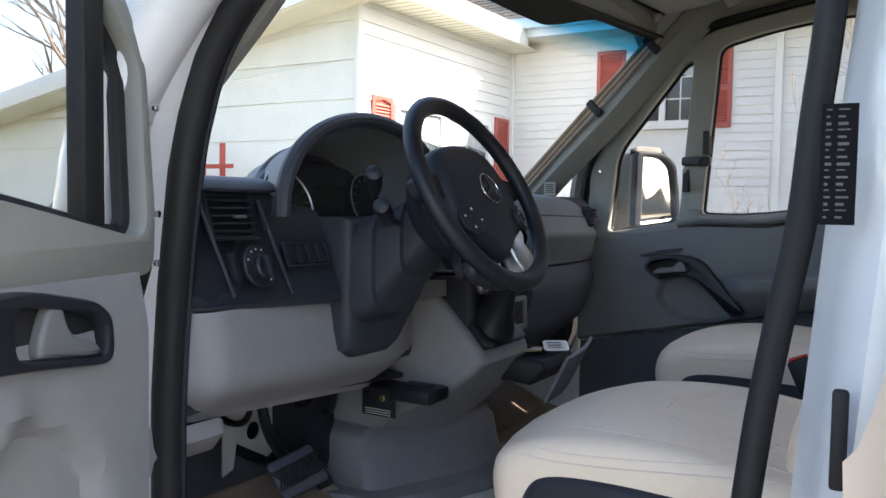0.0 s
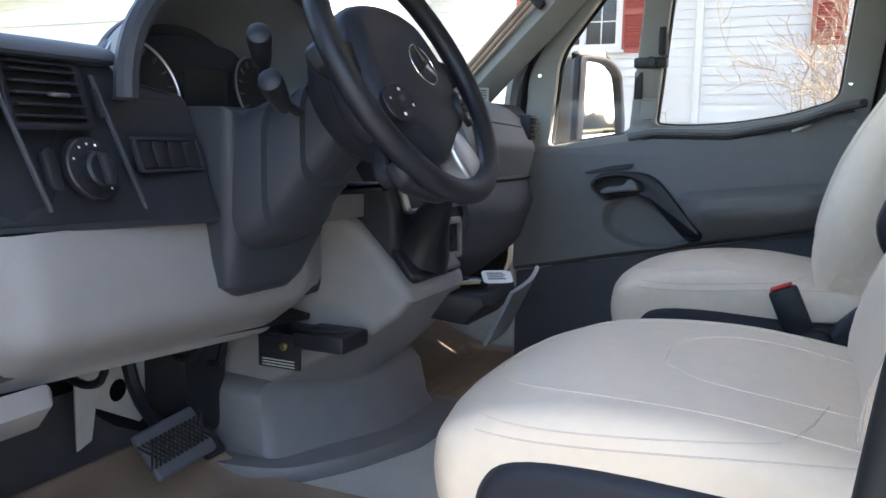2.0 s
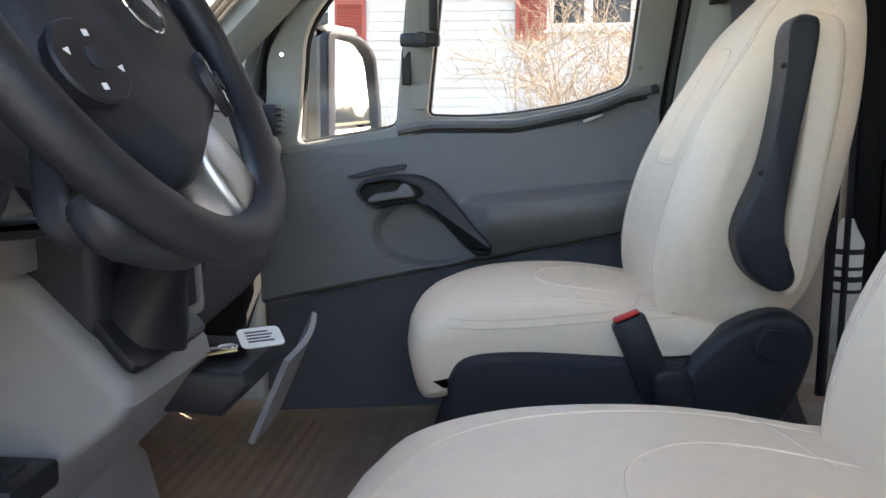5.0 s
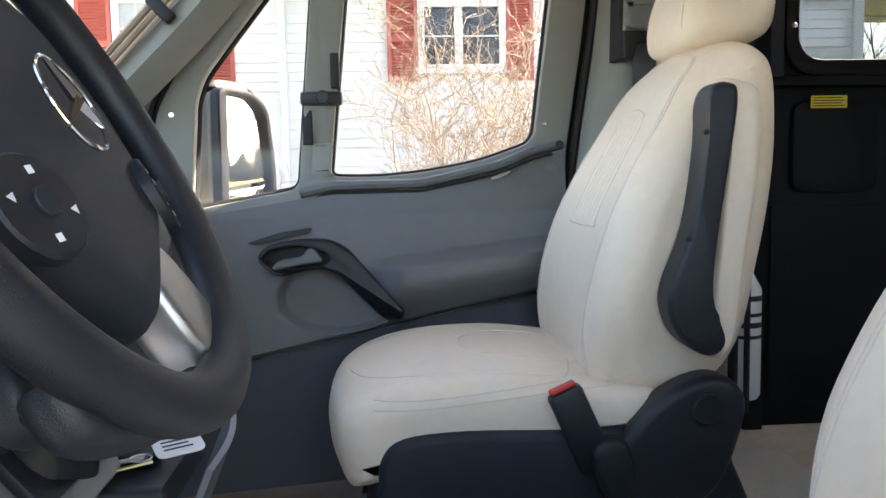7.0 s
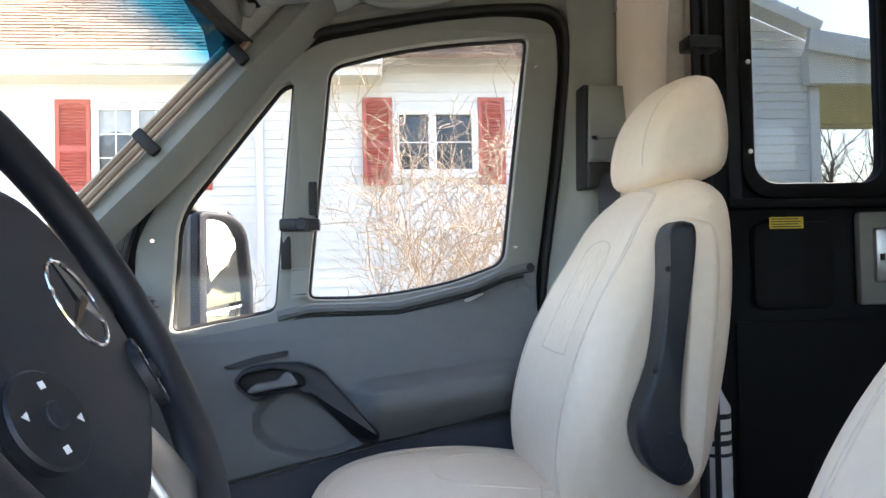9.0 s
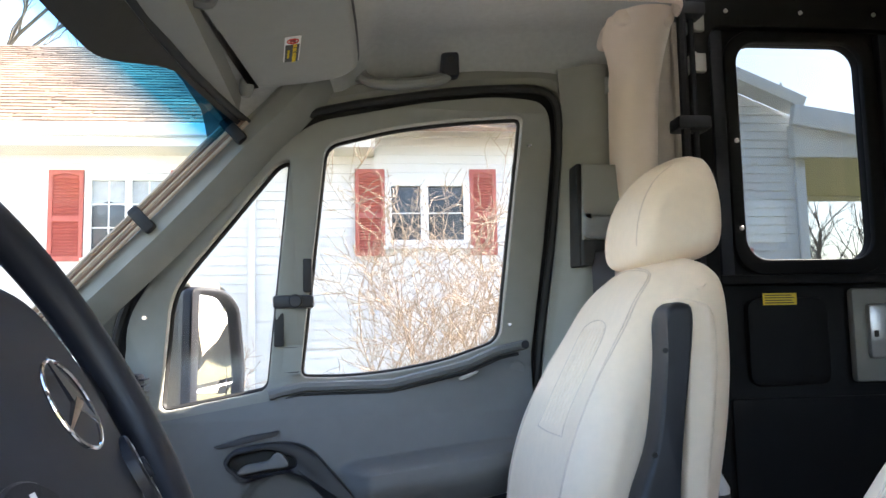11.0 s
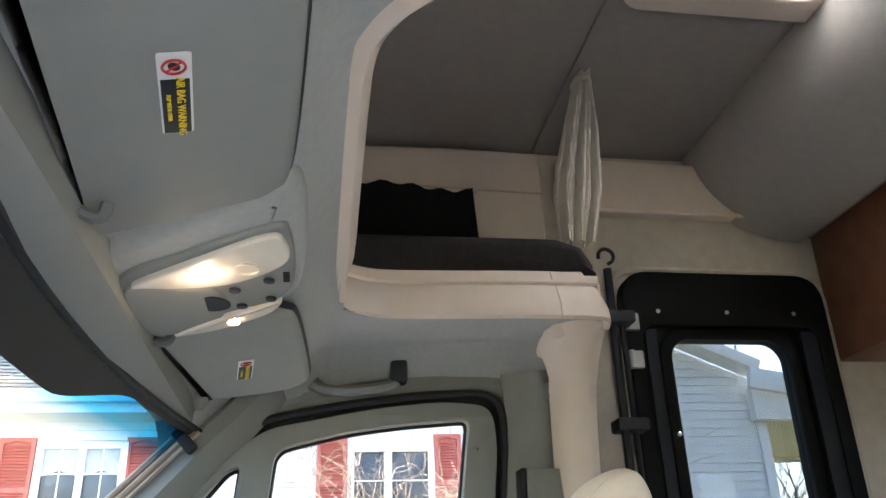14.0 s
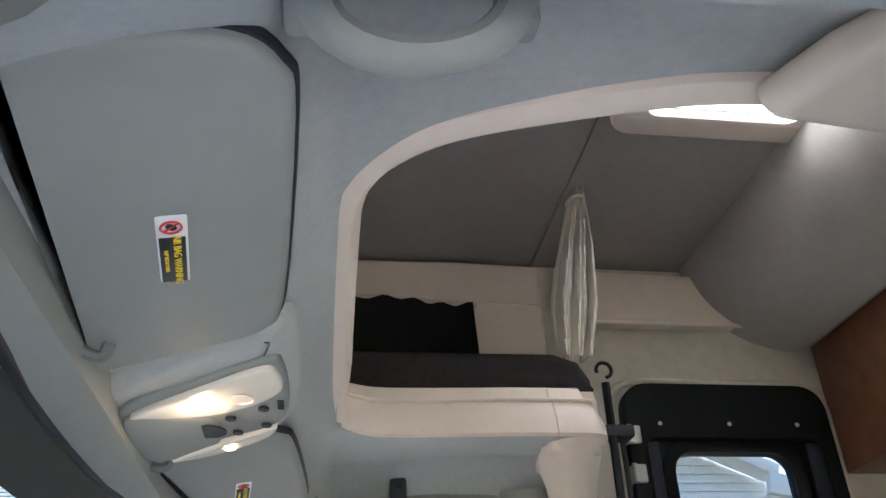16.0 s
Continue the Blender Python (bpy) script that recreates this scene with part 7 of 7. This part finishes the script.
window("window_3", s1, [(5.36, 6.2), (6.35, 7.3)], 1.5, 2.36, 2)

# porch at the far end
trim_piece("trim_porch_fascia", "white porch fascia", box(0, 5.2, -0.05, 0.05, 0.0, 0.24, 0.01, 2, None, Matrix.Translation((4.52, HYW - 0.33, 3.76)) @ pose(0, 0, 0, 0, 9.0, 0)))
trim_piece("roof_porch_ceiling", "ivory porch ceiling boards", box(4.8, 9.5, HYW - 0.2, HYW + 2.4, 3.40, 3.42, 0), SOFFIT)
trim_piece("trim_porch_beam", "white porch beam", box(4.6, 9.5, HYW - 0.24, HYW - 0.10, 3.41, 3.80, 0.01))
trim_piece("trim_porch_back_beam", "ivory porch back beam", box(4.8, 9.5, HYW + 2.3, HYW + 2.4, 3.33, 3.40, 0.01), SOFFIT)
vp = thing("roof_vent_pipe", "grey metal vent pipe on the roof", "vent pipe")
part("pipe", tube([(5.3, HYW + 1.2, 3.9), (5.3, HYW + 1.2, 4.55)], 0.055, 12), STEEL, vp)
part("cap", tube([(5.3, HYW + 1.2, 4.55), (5.32, HYW + 1.2, 4.75)], 0.02, 8), STEEL, vp)
for i, (a, b) in enumerate((((2.0, 14.0, 5.0), (9.0, 16.0, 6.6)), ((3.5, 14.0, 4.6), (12.0, 18.0, 5.6)))):
    solo("overhead_wire", tube(smooth_line([a, ((a[0] + b[0]) / 2, 15, (a[2] + b[2]) / 2 - 0.15), b], 6), 0.012, 5), RUBBER, "thin dark overhead utility wire", "wire", "utility wires")

# red wooden racks by the walls
def rack(x, y, name="garden_rack"):
    t = thing(name, "red painted wooden garden rack", "rack", "red racks")
    for i in range(2):
        part("post", box(x + 0.28 * i, x + 0.28 * i + 0.045, y, y + 0.045, 0.0, 1.98, 0.004), REDW, t)
    for z in (0.9, 1.72):
        part("rail", box(x - 0.1, x + 0.48, y - 0.02, y, z, z + 0.045, 0.004), REDW, t)


rack(-7.2, 4.4), rack(-6.55, 4.35), rack(1.78, 4.08), rack(-6.85, 3.9)

# garage far off seen through the driver's window
og = thing("neighbour_garage", "low white garage behind the trees", "garage")
part("wall", box(-22, -15, 2.0, 8.0, 0, 2.6, 0.02), LAPS, og)
part("roof", loft([[Vector((x, 1.6, 2.6)), Vector((x, 5.0, 3.9)), Vector((x, 8.4, 2.6))] for x in (-22.3, -14.6)]), SOFFIT, og, "", False)


# ---- bare shrubs and trees ----
def branchy(bm, p, d, length, r, depth, rng, spread, seg=4, thin=0.0014):
    """One limb and, at its joints, the smaller ones."""
    pts, rr = [Vector(p)], [r]
    for i in range(seg):
        d = (d + Vector((rng.uniform(-1, 1), rng.uniform(-1, 1), rng.uniform(-0.6, 0.7))) * spread * 0.4).normalized()
        pts.append(pts[-1] + d * (length / seg))
        rr.append(max(thin, r * (1 - 0.6 * (i + 1) / seg)))
    tube(pts, rr, 5 if depth > 2 else 4, False, bm)
    if depth <= 0:
        return
    for i in range(1, seg + 1):
        for _ in range(rng.choice((1, 1, 2))):
            nd = (d + Vector((rng.uniform(-1, 1), rng.uniform(-1, 1), rng.uniform(-0.5, 0.8))) * spread).normalized()
            branchy(bm, pts[i], nd, length * rng.uniform(0.28, 0.55), max(thin, rr[i] * 0.62), depth - 1, rng, spread, 3, thin)


def shrub(x, y, h, n, seed, wide):
    rng = random.Random(seed)
    t = thing("bare_shrub", "leafless tan shrub in bud before the house", "shrub", "bare shrubs")
    bm = bmesh.new()
    for i in range(n):
        a = rng.uniform(0, 2 * math.pi)
        lean = rng.uniform(0.1, wide)
        branchy(bm, (x + 0.12 * math.cos(a), y + 0.12 * math.sin(a), 0.1), Vector((lean * math.cos(a), lean * math.sin(a), 1)).normalized(), h * rng.uniform(0.55, 0.8), 0.012, 3, rng, 1.0, 6, 0.0025)
    part("branches", bm, TWIG, t, "tan bare branches", False)
    return t


shrub(0.3, 5.9, 3.0, 13, 5, 0.7)
shrub(0.9, 5.9, 2.8, 10, 9, 0.6)
shrub(-0.45, 5.8, 2.3, 7, 12, 0.8)


def tree(x, y, h, seed):
    rng = random.Random(seed)
    t = thing("bare_tree", "tall leafless tree behind the house", "tree", "bare trees")
    bm = bmesh.new()
    pts = [Vector((x, y, 0))]
    for i in range(6):
        pts.append(pts[-1] + Vector((rng.uniform(-0.15, 0.15), rng.uniform(-0.15, 0.15), h * 0.12)))
    rr = [0.022 * h * (1 - 0.1 * i) for i in range(7)]
    part("trunk", tube(pts, rr, 8), BARK, t)
    for i in range(2, 7):
        for _ in range(3):
            a = rng.uniform(0, 2 * math.pi)
            branchy(bm, pts[i], Vector((0.8 * math.cos(a), 0.8 * math.sin(a), 0.9)).normalized(), h * rng.uniform(0.25, 0.42), rr[i] * 0.4, 3, rng, 0.6, 4)
    part("crown", bm, BARK, t, "bare grey twigs", False)
    return t


for i, (x, y, h) in enumerate(((-14, 16, 11), (-19, 14, 12), (-24, 6, 12), (-17, 10.5, 10), (-27, 11, 13), (-9, 19, 13), (-3, 21, 12), (8.5, 17, 4.6), (10.5, 19, 5.2), (12.5, 18, 5), (9.5, 22, 5.8), (14, 22, 6), (9.2, 15.5, 4.2), (-30, 3, 12))):
    tree(x, y, h, 20 + i)
solo("far_woods", sheet(lambda u, v: Vector((70 * math.cos(u), 70 * math.sin(u), 5.0 * v * (1 + 0.25 * math.sin(9 * u) + 0.15 * math.sin(31 * u)))), span(0, math.pi * 2, 120), span(0, 1, 3), 0.2), BARK, "distant grey-brown bare woods", "woods", "", "stuff")
